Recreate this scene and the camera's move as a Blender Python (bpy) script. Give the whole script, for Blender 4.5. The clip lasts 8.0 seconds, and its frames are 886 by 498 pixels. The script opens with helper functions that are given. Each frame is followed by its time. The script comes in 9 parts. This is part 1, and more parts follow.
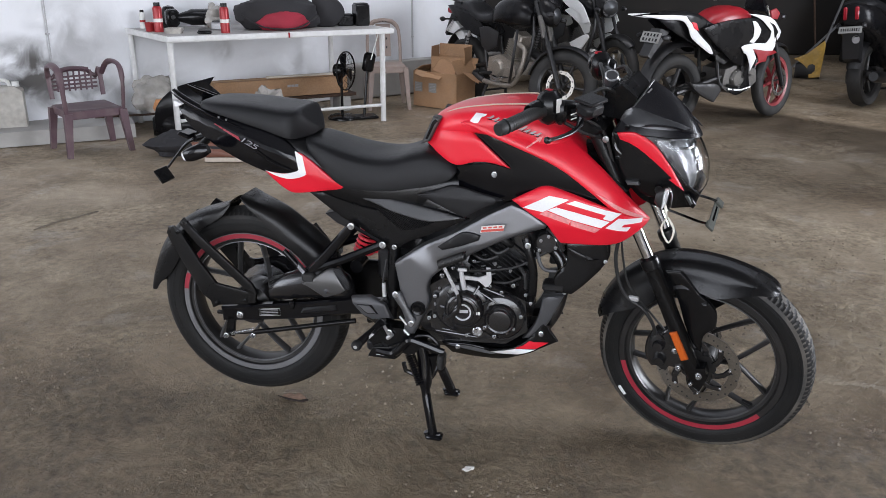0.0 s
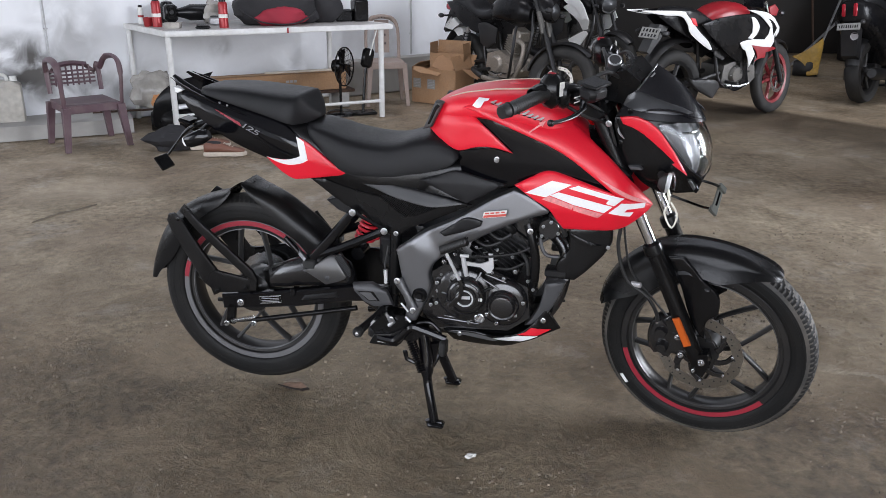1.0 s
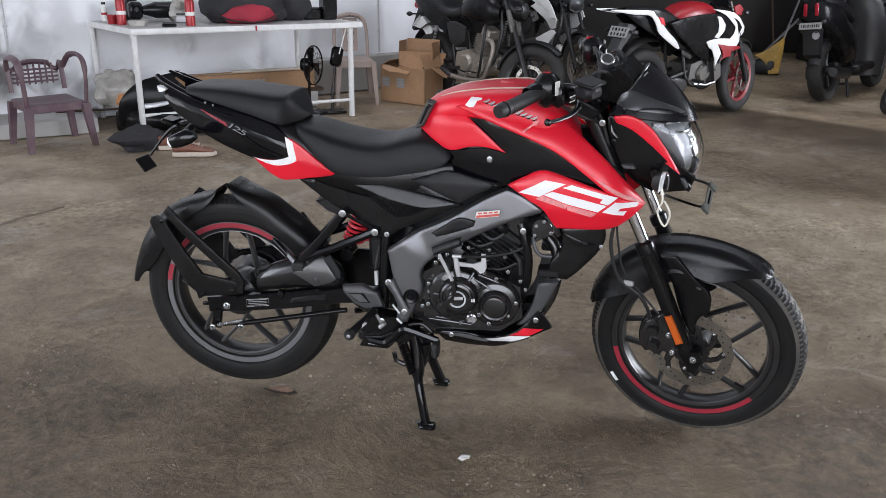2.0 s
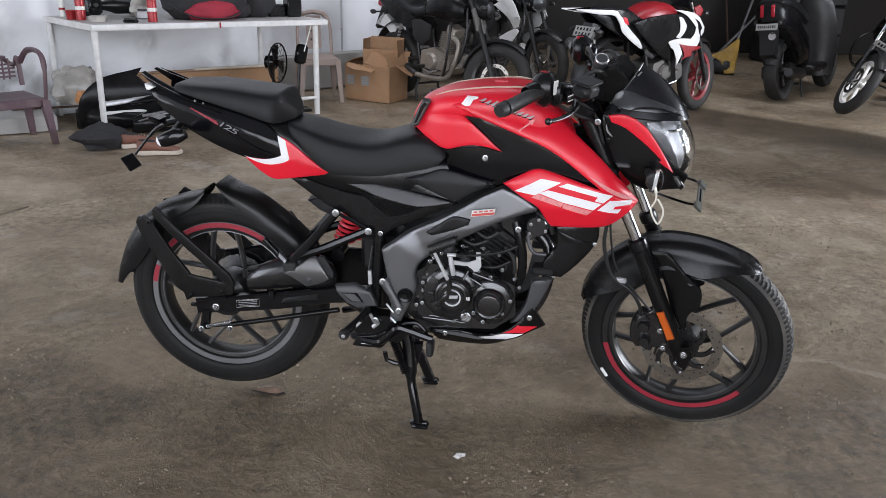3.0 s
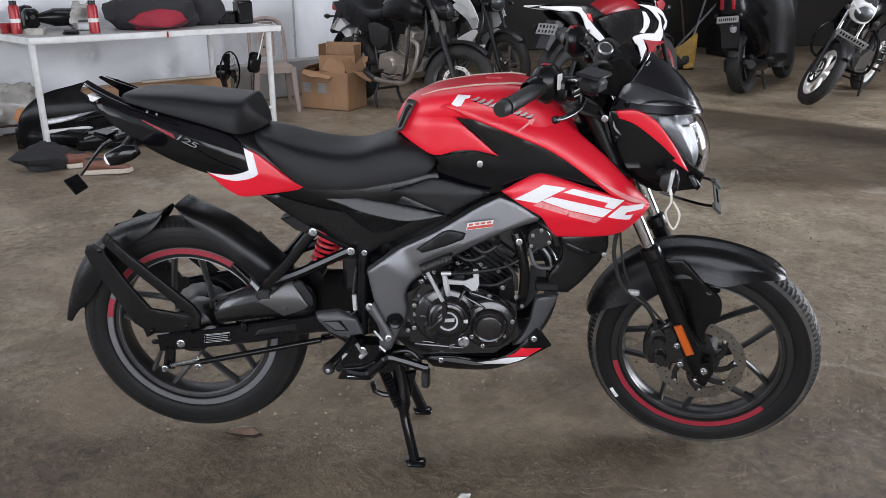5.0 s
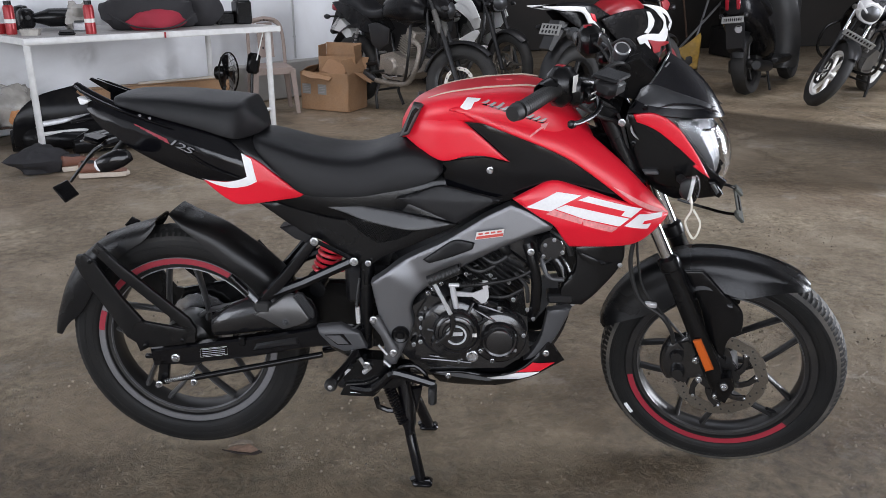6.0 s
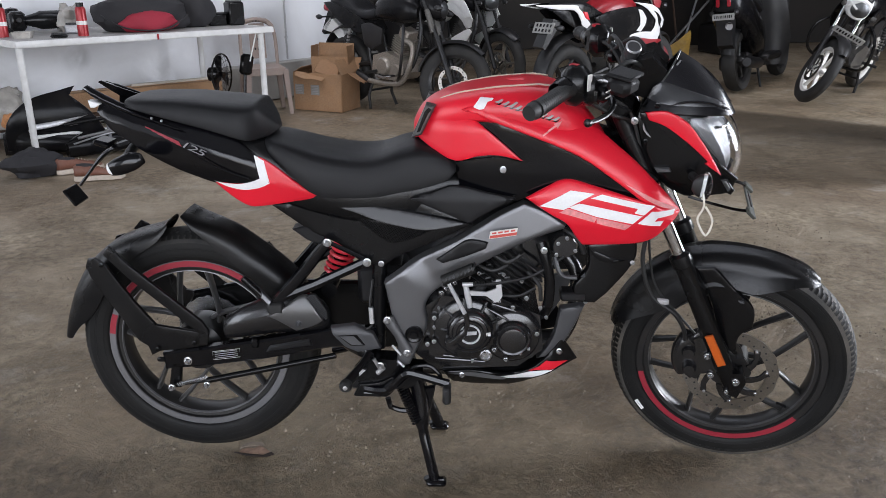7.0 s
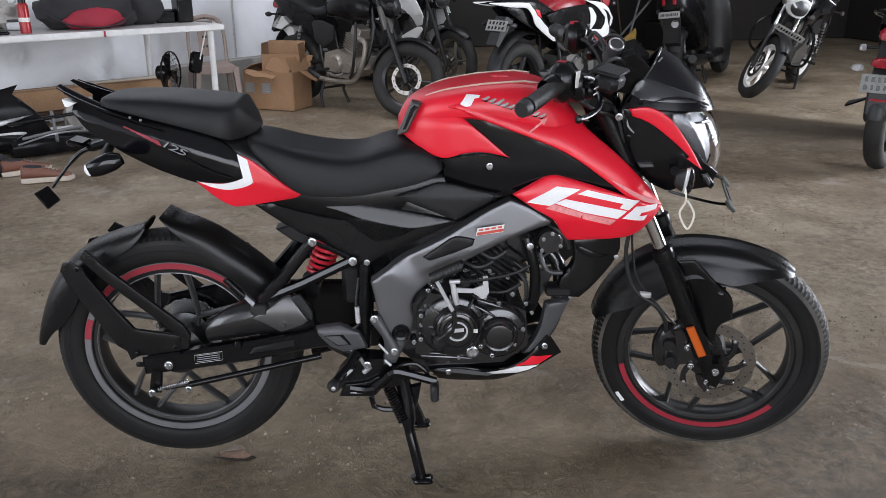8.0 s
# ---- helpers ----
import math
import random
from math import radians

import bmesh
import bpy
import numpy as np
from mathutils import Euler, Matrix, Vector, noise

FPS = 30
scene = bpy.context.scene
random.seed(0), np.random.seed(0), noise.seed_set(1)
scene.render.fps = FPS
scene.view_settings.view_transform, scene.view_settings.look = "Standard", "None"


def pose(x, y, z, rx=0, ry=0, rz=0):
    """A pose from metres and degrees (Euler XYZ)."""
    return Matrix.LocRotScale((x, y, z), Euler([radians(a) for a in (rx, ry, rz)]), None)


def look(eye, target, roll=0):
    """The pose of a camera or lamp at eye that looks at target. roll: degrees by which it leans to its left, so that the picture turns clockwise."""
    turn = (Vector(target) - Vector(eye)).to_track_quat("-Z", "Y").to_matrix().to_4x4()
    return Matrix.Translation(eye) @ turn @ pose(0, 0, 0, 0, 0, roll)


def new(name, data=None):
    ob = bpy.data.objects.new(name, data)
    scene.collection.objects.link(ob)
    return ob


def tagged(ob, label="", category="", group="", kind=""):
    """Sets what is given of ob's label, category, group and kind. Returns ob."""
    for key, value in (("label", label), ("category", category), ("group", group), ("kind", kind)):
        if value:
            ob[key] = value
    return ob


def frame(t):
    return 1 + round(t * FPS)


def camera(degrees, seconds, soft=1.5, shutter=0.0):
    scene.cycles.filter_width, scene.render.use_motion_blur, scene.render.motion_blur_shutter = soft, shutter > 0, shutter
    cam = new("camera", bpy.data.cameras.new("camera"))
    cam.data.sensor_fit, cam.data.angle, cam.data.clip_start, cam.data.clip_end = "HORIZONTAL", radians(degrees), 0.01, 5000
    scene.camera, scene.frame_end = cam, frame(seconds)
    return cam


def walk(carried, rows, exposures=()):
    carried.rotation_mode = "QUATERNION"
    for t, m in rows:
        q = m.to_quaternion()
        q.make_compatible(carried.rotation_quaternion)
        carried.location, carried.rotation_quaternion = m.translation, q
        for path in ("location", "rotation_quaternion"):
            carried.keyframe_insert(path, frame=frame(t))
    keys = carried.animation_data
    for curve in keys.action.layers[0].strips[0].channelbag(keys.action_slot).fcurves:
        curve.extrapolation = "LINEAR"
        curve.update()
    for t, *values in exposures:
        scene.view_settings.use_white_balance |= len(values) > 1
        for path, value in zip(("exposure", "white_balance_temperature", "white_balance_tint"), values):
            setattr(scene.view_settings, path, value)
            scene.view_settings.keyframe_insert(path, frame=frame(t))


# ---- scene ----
cam = camera(56.2, 8.0, 0.6)
PATH = [
    (0, (0.031, -0.037, 1.365), (0.012, 1.843, 0.683), 0.4),
    (0.5, (0.038, -0.053, 1.332), (0.018, 1.828, 0.653), 0.4),
    (1, (0.018, -0.043, 1.324), (0.006, 1.838, 0.644), 0.5),
    (1.5, (-0.022, -0.03, 1.322), (0.004, 1.851, 0.642), 0.7),
    (2, (-0.064, -0.023, 1.322), (0.016, 1.855, 0.64), 0.9),
    (3.5, (-0.236, -0.005, 1.321), (-0.001, 1.86, 0.638), 1.6),
    (4, (-0.275, 0.031, 1.309), (-0.009, 1.896, 0.637), 0.9),
    (4.5, (-0.261, 0.119, 1.284), (0.025, 1.981, 0.613), 0.1),
    (5, (-0.234, 0.225, 1.268), (0.058, 2.087, 0.598), 0.1),
    (6.5, (-0.247, 0.332, 1.256), (0.049, 2.194, 0.588), 0.0),
    (7, (-0.295, 0.331, 1.259), (0.026, 2.188, 0.589), -0.3),
    (7.5, (-0.34, 0.343, 1.26), (0.048, 2.186, 0.586), -0.2),
    (8, (-0.39, 0.352, 1.258), (0.062, 2.179, 0.583), 0.1),
]
walk(cam, [(t, look(eye, target, roll)) for t, eye, target, roll in PATH],
     [(0.0, 0.02, 6280, 15.0), (2.0, 0.0, 6280, 15.0), (4.5, -0.05, 6280, 15.0), (8.0, -0.08, 6280, 15.0)])

# ---- daylight: overcast sky, coming in through the open side and the doorways ----
world = bpy.data.worlds.new("overcast_sky")
scene.world = world
world.use_nodes = True
wn = world.node_tree
sky = wn.nodes.new("ShaderNodeTexSky")
sky.sky_type, sky.sun_disc = "NISHITA", False
sky.sun_elevation, sky.sun_rotation = radians(48), radians(200)
wn.links.new(sky.outputs[0], wn.nodes["Background"].inputs[0])
wn.nodes["Background"].inputs[1].default_value = 0.10

sun = new("sun", bpy.data.lights.new("sun", "SUN"))
sun.data.energy, sun.data.angle, sun.data.color = 0.8, radians(20), (1.0, 0.97, 0.93)
sun.matrix_world = look((0, 0, 20), (4, 8, 0))


def opening_lamp(name, eye, target, wide, high, watts, colour):
    lamp = new(name, bpy.data.lights.new(name, "AREA"))
    lamp.data.shape, lamp.data.size, lamp.data.size_y = "RECTANGLE", wide, high
    lamp.data.energy, lamp.data.color = watts, colour
    lamp.matrix_world = look(eye, target)
    return lamp


SKYLIGHT = (0.93, 0.97, 1.0)
opening_lamp("daylight_open_front", (-1.0, -5.7, 2.4), (-0.5, 4.0, 1.0), 10.0, 3.6, 600, SKYLIGHT)
opening_lamp("daylight_left_doorway", (-6.7, 0.6, 1.9), (0.0, 3.8, 0.9), 4.4, 3.2, 185, SKYLIGHT)
opening_lamp("daylight_right_doorway", (8.7, 2.9, 2.0), (0.6, 3.3, 0.4), 3.4, 3.2, 780, SKYLIGHT)
opening_lamp("daylight_roof_sheet", (1.6, 5.6, 4.93), (1.6, 5.6, 0), 7.0, 1.8, 85, SKYLIGHT)

# ---- materials ----
def mat(name, base, rough=0.5, metal=0.0, grain=60.0, vary=0.15, bump=0.0, coarse=4.0, dust=0.0, coat=0.0, spec=0.5):
    """A surface with fine grain and broad unevenness; dust: share of pale dust lying on it."""
    m = bpy.data.materials.new(name)
    m.use_nodes = True
    nt = m.node_tree
    n, link = nt.nodes, nt.links.new
    b = n["Principled BSDF"]
    b.inputs["Roughness"].default_value, b.inputs["Metallic"].default_value = rough, metal
    b.inputs["Coat Weight"].default_value = coat
    b.inputs["Specular IOR Level"].default_value = spec
    co = n.new("ShaderNodeTexCoord")
    fine, broad = n.new("ShaderNodeTexNoise"), n.new("ShaderNodeTexNoise")
    fine.inputs["Scale"].default_value, fine.inputs["Detail"].default_value = grain, 6
    broad.inputs["Scale"].default_value, broad.inputs["Detail"].default_value = coarse, 5
    for t in (fine, broad):
        link(co.outputs["Object"], t.inputs["Vector"])
    mul = n.new("ShaderNodeMath")
    mul.operation = "MULTIPLY"
    link(fine.outputs["Fac"], mul.inputs[0])
    link(broad.outputs["Fac"], mul.inputs[1])
    ramp = n.new("ShaderNodeMapRange")
    ramp.inputs["From Min"].default_value, ramp.inputs["From Max"].default_value = 0.1, 0.42
    ramp.inputs["To Min"].default_value, ramp.inputs["To Max"].default_value = 1 - vary, 1 + vary
    link(mul.outputs[0], ramp.inputs["Value"])
    tint = n.new("ShaderNodeVectorMath")
    tint.operation = "SCALE"
    tint.inputs[0].default_value = base
    link(ramp.outputs[0], tint.inputs["Scale"])
    col = tint.outputs[0]
    if dust:
        dn, dr, mix = n.new("ShaderNodeTexNoise"), n.new("ShaderNodeMapRange"), n.new("ShaderNodeMix")
        mix.data_type = "RGBA"
        dn.inputs["Scale"].default_value, dn.inputs["Detail"].default_value = 9, 8
        link(co.outputs["Object"], dn.inputs["Vector"])
        dr.inputs["From Min"].default_value, dr.inputs["From Max"].default_value = 0.42, 0.75
        dr.inputs["To Max"].default_value = dust
        link(dn.outputs["Fac"], dr.inputs["Value"])
        link(dr.outputs[0], mix.inputs[0])
        link(col, mix.inputs[6])
        mix.inputs[7].default_value = (0.30, 0.26, 0.21, 1)
        col = mix.outputs[2]
    link(col, b.inputs["Base Color"])
    rr = n.new("ShaderNodeMapRange")
    rr.inputs["To Min"].default_value, rr.inputs["To Max"].default_value = max(0.03, rough - 0.1), min(1, rough + 0.12)
    link(broad.outputs["Fac"], rr.inputs["Value"])
    link(rr.outputs[0], b.inputs["Roughness"])
    if bump:
        bp = n.new("ShaderNodeBump")
        bp.inputs["Strength"].default_value, bp.inputs["Distance"].default_value = 0.6, bump
        link(fine.outputs["Fac"], bp.inputs["Height"])
        link(bp.outputs[0], b.inputs["Normal"])
    return m


def clear(name, tint=(1, 1, 1), rough=0.02, ior=1.45):
    m = bpy.data.materials.new(name)
    m.use_nodes = True
    b = m.node_tree.nodes["Principled BSDF"]
    b.inputs["Base Color"].default_value = (*tint, 1)
    b.inputs["Transmission Weight"].default_value, b.inputs["Roughness"].default_value, b.inputs["IOR"].default_value = 1, rough, ior
    return m


RED = mat("satin_red_paint", (0.71, 0.011, 0.028), 0.33, 0, 400, 0.05, spec=0.55)
RED_GLOW = mat("red_reflective_stripe", (0.27, 0.020, 0.034), 0.4, 0, 200, 0.1)
WHITE_DECAL = mat("white_vinyl", (0.80, 0.80, 0.80), 0.4, 0, 200, 0.05)
# pale red for the fading graphics and the cowl's painted highlight
PINK_DECAL = mat("pale_red_fade_vinyl", (0.72, 0.25, 0.25), 0.4, 0, 120, 0.25)
TAN_DECAL = mat("pale_gold_vinyl", (0.62, 0.52, 0.42), 0.4, 0, 200, 0.1)
GREY_DECAL = mat("grey_vinyl", (0.34, 0.34, 0.35), 0.35, 0, 200, 0.1)
DIM_DECAL = mat("dim_grey_vinyl", (0.17, 0.17, 0.18), 0.35, 0, 200, 0.1)
GLOSS_BLACK = mat("gloss_black_paint", (0.003, 0.003, 0.004), 0.10, 0, 300, 0.2, spec=0.4)
SATIN_BLACK = mat("satin_black_plastic", (0.004, 0.004, 0.0045), 0.25, 0, 500, 0.2, 0.0002, spec=0.36)
MATT_BLACK = mat("grained_black_plastic", (0.008, 0.008, 0.009), 0.40, 0, 900, 0.25, 0.0006, dust=0.02, spec=0.28)
FENDER_BLACK = mat("matt_black_fender_plastic", (0.006, 0.006, 0.0065), 0.27, 0, 900, 0.2, 0.0004, dust=0.02, spec=0.27)
GREY_FRAME = mat("satin_grey_frame_paint", (0.150, 0.151, 0.157), 0.36, 0.72, 500, 0.1, 0.0002)
DARK_FRAME = mat("dark_grey_cover", (0.055, 0.055, 0.058), 0.42, 0.2, 500, 0.12, 0.0002)
STRIP_BLACK = mat("smooth_black_moulding", (0.010, 0.010, 0.011), 0.30, 0, 500, 0.1, spec=0.5)
SKIRT_GREY = mat("satin_charcoal_plastic", (0.040, 0.041, 0.044), 0.27, 0.2, 500, 0.15, spec=0.7)
SEAT = mat("black_seat_vinyl", (0.009, 0.009, 0.010), 0.44, 0, 700, 0.25, 0.0010, coarse=7, spec=0.26)
RUBBER = mat("tyre_rubber", (0.007, 0.007, 0.007), 0.55, 0, 300, 0.3, 0.0005, dust=0.02, spec=0.22)
REAR_TREAD = mat("black_tread_rubber", (0.012, 0.012, 0.012), 0.6, 0, 200, 0.3, 0.0006, dust=0.06, spec=0.25)
TREAD = mat("dusty_tread_rubber", (0.045, 0.043, 0.040), 0.65, 0, 200, 0.3, 0.0006, dust=0.5, spec=0.4)
GRIP = mat("grip_rubber", (0.012, 0.012, 0.012), 0.5, 0, 500, 0.2, 0.0008)
RIM = mat("grey_alloy_rim_paint", (0.20, 0.20, 0.208), 0.34, 0.5, 300, 0.12, dust=0.03)
SPOKE_GREY = mat("dark_grey_spoke_paint", (0.075, 0.074, 0.074), 0.30, 0.4, 300, 0.12, dust=0.03)
RIM_BLACK = mat("black_alloy_paint", (0.016, 0.0155, 0.0155), 0.34, 0.1, 300, 0.15, dust=0.03)
ENGINE = mat("black_engine_casting", (0.009, 0.009, 0.010), 0.19, 0.0, 350, 0.3, 0.0003, dust=0.02, spec=0.85)
STEEL = mat("bright_steel", (0.52, 0.52, 0.53), 0.28, 0.85, 300, 0.12)
ALLOY = mat("cast_aluminium", (0.62, 0.62, 0.63), 0.38, 0.7, 400, 0.2, 0.0004)
CHROME = mat("fork_chrome", (0.72, 0.72, 0.73), 0.12, 1, 200, 0.05)
DISC = mat("brushed_disc_steel", (0.34, 0.32, 0.29), 0.36, 1, 250, 0.25, dust=0.3)
ORANGE = mat("orange_reflector", (0.50, 0.095, 0.012), 0.25, 0, 300, 0.15, 0.0006)
SPRING_RED = mat("red_spring_paint", (0.55, 0.02, 0.035), 0.35, 0, 200, 0.1)
LENS = clear("clear_lamp_lens", (0.95, 0.96, 0.97), 0.03, 1.25)
SMOKE = mat("smoked_visor", (0.007, 0.007, 0.009), 0.20, 0, 100, 0.2, spec=0.6)
REFLECTOR = mat("lamp_reflector", (0.10, 0.103, 0.107), 0.38, 0.85, 40, 0.1)
RIBBON = mat("white_cord", (0.72, 0.69, 0.60), 0.8, 0, 300, 0.1)
LABEL_RED = mat("red_sticker_print", (0.55, 0.07, 0.05), 0.5, 0, 300, 0.15)
LABEL_WHITE = mat("white_sticker", (0.70, 0.68, 0.65), 0.5, 0, 200, 0.08)
PLATE = mat("white_plate_paint", (0.24, 0.24, 0.23), 0.5, 0, 80, 0.1, dust=0.1)
TAIL_GLASS = mat("dark_red_switch_plastic", (0.36, 0.015, 0.025), 0.3, 0, 200, 0.1)
OLIVE_STEEL = mat("olive_grey_steel", (0.075, 0.078, 0.066), 0.5, 0.2, 300, 0.2)
BULB_AMBER = mat("dull_amber_bulb", (0.32, 0.10, 0.045), 0.3, 0, 200, 0.1)
AMBER = mat("clear_bulb_lens", (0.42, 0.42, 0.43), 0.12, 0, 200, 0.2, coat=0.5)


# ---- shapes: each returns points and faces ----
def tf(geo, m):
    return [m @ Vector(v) for v in geo[0]], geo[1]


def join(*geos):
    V, F = [], []
    for v, f in geos:
        F += [tuple(i + len(V) for i in face) for face in f]
        V += [Vector(p) for p in v]
    return V, F


def mirror(geo):
    return [Vector((v[0], -v[1], v[2])) for v in geo[0]], [tuple(reversed(f)) for f in geo[1]]


def curve(pts, k=5, closed=False):
    """A smooth line through the points."""
    p = [Vector(q) for q in pts]
    n, out = len(p), []
    for i in range(n if closed else n - 1):
        a, b, c, d = (p[(i + j) % n] if closed else p[min(max(i + j, 0), n - 1)] for j in (-1, 0, 1, 2))
        for s in range(k):
            t = s / k
            out.append(0.5 * ((2 * b) + (c - a) * t + (2 * a - 5 * b + 4 * c - d) * t * t + (3 * b - a - 3 * c + d) * t ** 3))
    if not closed:
        out.append(p[-1])
    return out


def loft(rings, cap=True, closed=True):
    """A skin over rings of equally many points; closed: each ring closes on itself."""
    n, V, F = len(rings[0]), [Vector(p) for r in rings for p in r], []
    for i in range(len(rings) - 1):
        for j in range(n if closed else n - 1):
            F.append((i * n + j, i * n + (j + 1) % n, (i + 1) * n + (j + 1) % n, (i + 1) * n + j))
    if cap and closed:
        F += [tuple(reversed(range(n))), tuple(range((len(rings) - 1) * n, len(rings) * n))]
    return V, F


def tube(pts, r, n=8, flat=1.0, loop=False):
    """A round bar along the points; r: one radius or one for each point; flat squashes it upright."""
    p = [Vector(q) for q in pts]
    r = r if isinstance(r, (list, tuple)) else [r] * len(p)
    rings, side = [], None
    for i, q in enumerate(p):
        a, b = (p[i - 1], p[(i + 1) % len(p)]) if loop else (p[max(i - 1, 0)], p[min(i + 1, len(p) - 1)])
        way = (b - a).normalized()
        if side is None:
            side = way.cross(Vector((0, 0, 1)))
            if side.length < 0.05:
                side = way.cross(Vector((0, 1, 0)))
        side = (side - way * side.dot(way)).normalized()
        up = side.cross(way)
        rings.append([q + (side * math.cos(t) + up * math.sin(t) * flat) * r[i] for t in (2 * math.pi * j / n for j in range(n))])
    if loop:
        rings.append(rings[0])
    return loft(rings, cap=not loop)


def lathe(profile, n=32, ring=False, wobble=None):
    """Turns (radius, offset) points about the y axis; ring: the profile closes on itself."""
    prof = list(profile) + ([profile[0]] if ring else [])
    V, F, k = [], [], len(prof)
    for i in range(n):
        a = 2 * math.pi * i / n
        for j, (r, y) in enumerate(prof):
            rr = r + (wobble(i, j) if wobble else 0)
            V.append(Vector((rr * math.cos(a), y, rr * math.sin(a))))
    for i in range(n):
        for j in range(k - 1):
            a, b = i * k + j, ((i + 1) % n) * k + j
            F.append((a, a + 1, b + 1, b))
    return V, F


def hull(points):
    bm = bmesh.new()
    for p in points:
        bm.verts.new(p)
    bmesh.ops.convex_hull(bm, input=bm.verts)
    loose = [v for v in bm.verts if not v.link_faces]
    bmesh.ops.delete(bm, geom=loose, context="VERTS")
    bmesh.ops.dissolve_limit(bm, angle_limit=0.02, verts=bm.verts, edges=bm.edges)
    bm.verts.index_update()
    out = [v.co.copy() for v in bm.verts], [tuple(v.index for v in f.verts) for f in bm.faces]
    bm.free()
    return out


def cbox(sx, sy, sz, c=0.004, at=(0, 0, 0)):
    """A box with chamfered edges, by its middle."""
    V, F = [], []
    h, idx = (sx / 2, sy / 2, sz / 2), {}
    for s in [(a, b, d) for a in (-1, 1) for b in (-1, 1) for d in (-1, 1)]:
        for ax in range(3):
            idx[s, ax] = len(V)
            V.append(Vector([at[i] + s[i] * (h[i] - (0 if i == ax else c)) for i in range(3)]))
    for ax in range(3):
        u, w = (ax + 1) % 3, (ax + 2) % 3
        for sg in (-1, 1):
            q = []
            for a, b in ((-1, -1), (1, -1), (1, 1), (-1, 1)):
                s = [0, 0, 0]
                s[ax], s[u], s[w] = sg, a, b
                q.append(idx[tuple(s), ax])
            F.append(tuple(q if sg > 0 else q[::-1]))
        for a in (-1, 1):
            for b in (-1, 1):
                s0, s1 = [0, 0, 0], [0, 0, 0]
                s0[u] = s1[u] = a
                s0[w] = s1[w] = b
                s0[ax], s1[ax] = -1, 1
                q = [idx[tuple(s0), u], idx[tuple(s1), u], idx[tuple(s1), w], idx[tuple(s0), w]]
                F.append(tuple(q if a * b > 0 else q[::-1]))
    for s in [(a, b, d) for a in (-1, 1) for b in (-1, 1) for d in (-1, 1)]:
        q = (idx[s, 0], idx[s, 1], idx[s, 2])
        F.append(q if s[0] * s[1] * s[2] > 0 else q[::-1])
    return V, F


def inset(poly, d):
    """The outline moved inwards by d."""
    n, out = len(poly), []
    area = sum(poly[i][0] * poly[(i + 1) % n][1] - poly[(i + 1) % n][0] * poly[i][1] for i in range(n))
    sg = 1 if area > 0 else -1
    for i in range(n):
        a, b, c = Vector(poly[i - 1]), Vector(poly[i]), Vector(poly[(i + 1) % n])
        e, f = (b - a).normalized(), (c - b).normalized()
        nn = Vector((-(e.y + f.y), e.x + f.x))
        nn = nn.normalized() if nn.length > 1e-6 else Vector((-e.y, e.x))
        k = max(0.45, nn.dot(Vector((-e.y, e.x))))
        out.append(b + nn * (sg * d / k))
    return out


def prism(poly, y0, y1, c=0.003):
    """An outline in x and z, drawn out from y0 to y1, its rims chamfered."""
    small = inset(poly, c)
    rings = []
    s = 1 if y1 > y0 else -1
    for pts, y in ((small, y0), (poly, y0 + s * c), (poly, y1 - s * c), (small, y1)):
        rings.append([Vector((p[0], y, p[1])) for p in pts])
    return loft(rings)


def flowing(outline, k=4):
    """The outline with its gentle bends rounded and its corners kept."""
    p = [Vector(q) for q in outline]
    n = len(p)
    corner = [i for i in range(n) if (p[i] - p[i - 1]).angle(p[(i + 1) % n] - p[i], 0) > radians(42)]
    if not corner:
        return [Vector(q[:2]) for q in curve([(q[0], q[1], 0) for q in p], k, True)]
    out = []
    for a, b in zip(corner, corner[1:] + [corner[0] + n]):
        run = curve([(p[i % n][0], p[i % n][1], 0) for i in range(a, b + 1)], k)
        out += [Vector(q[:2]) for q in run[:-1]]
    return out


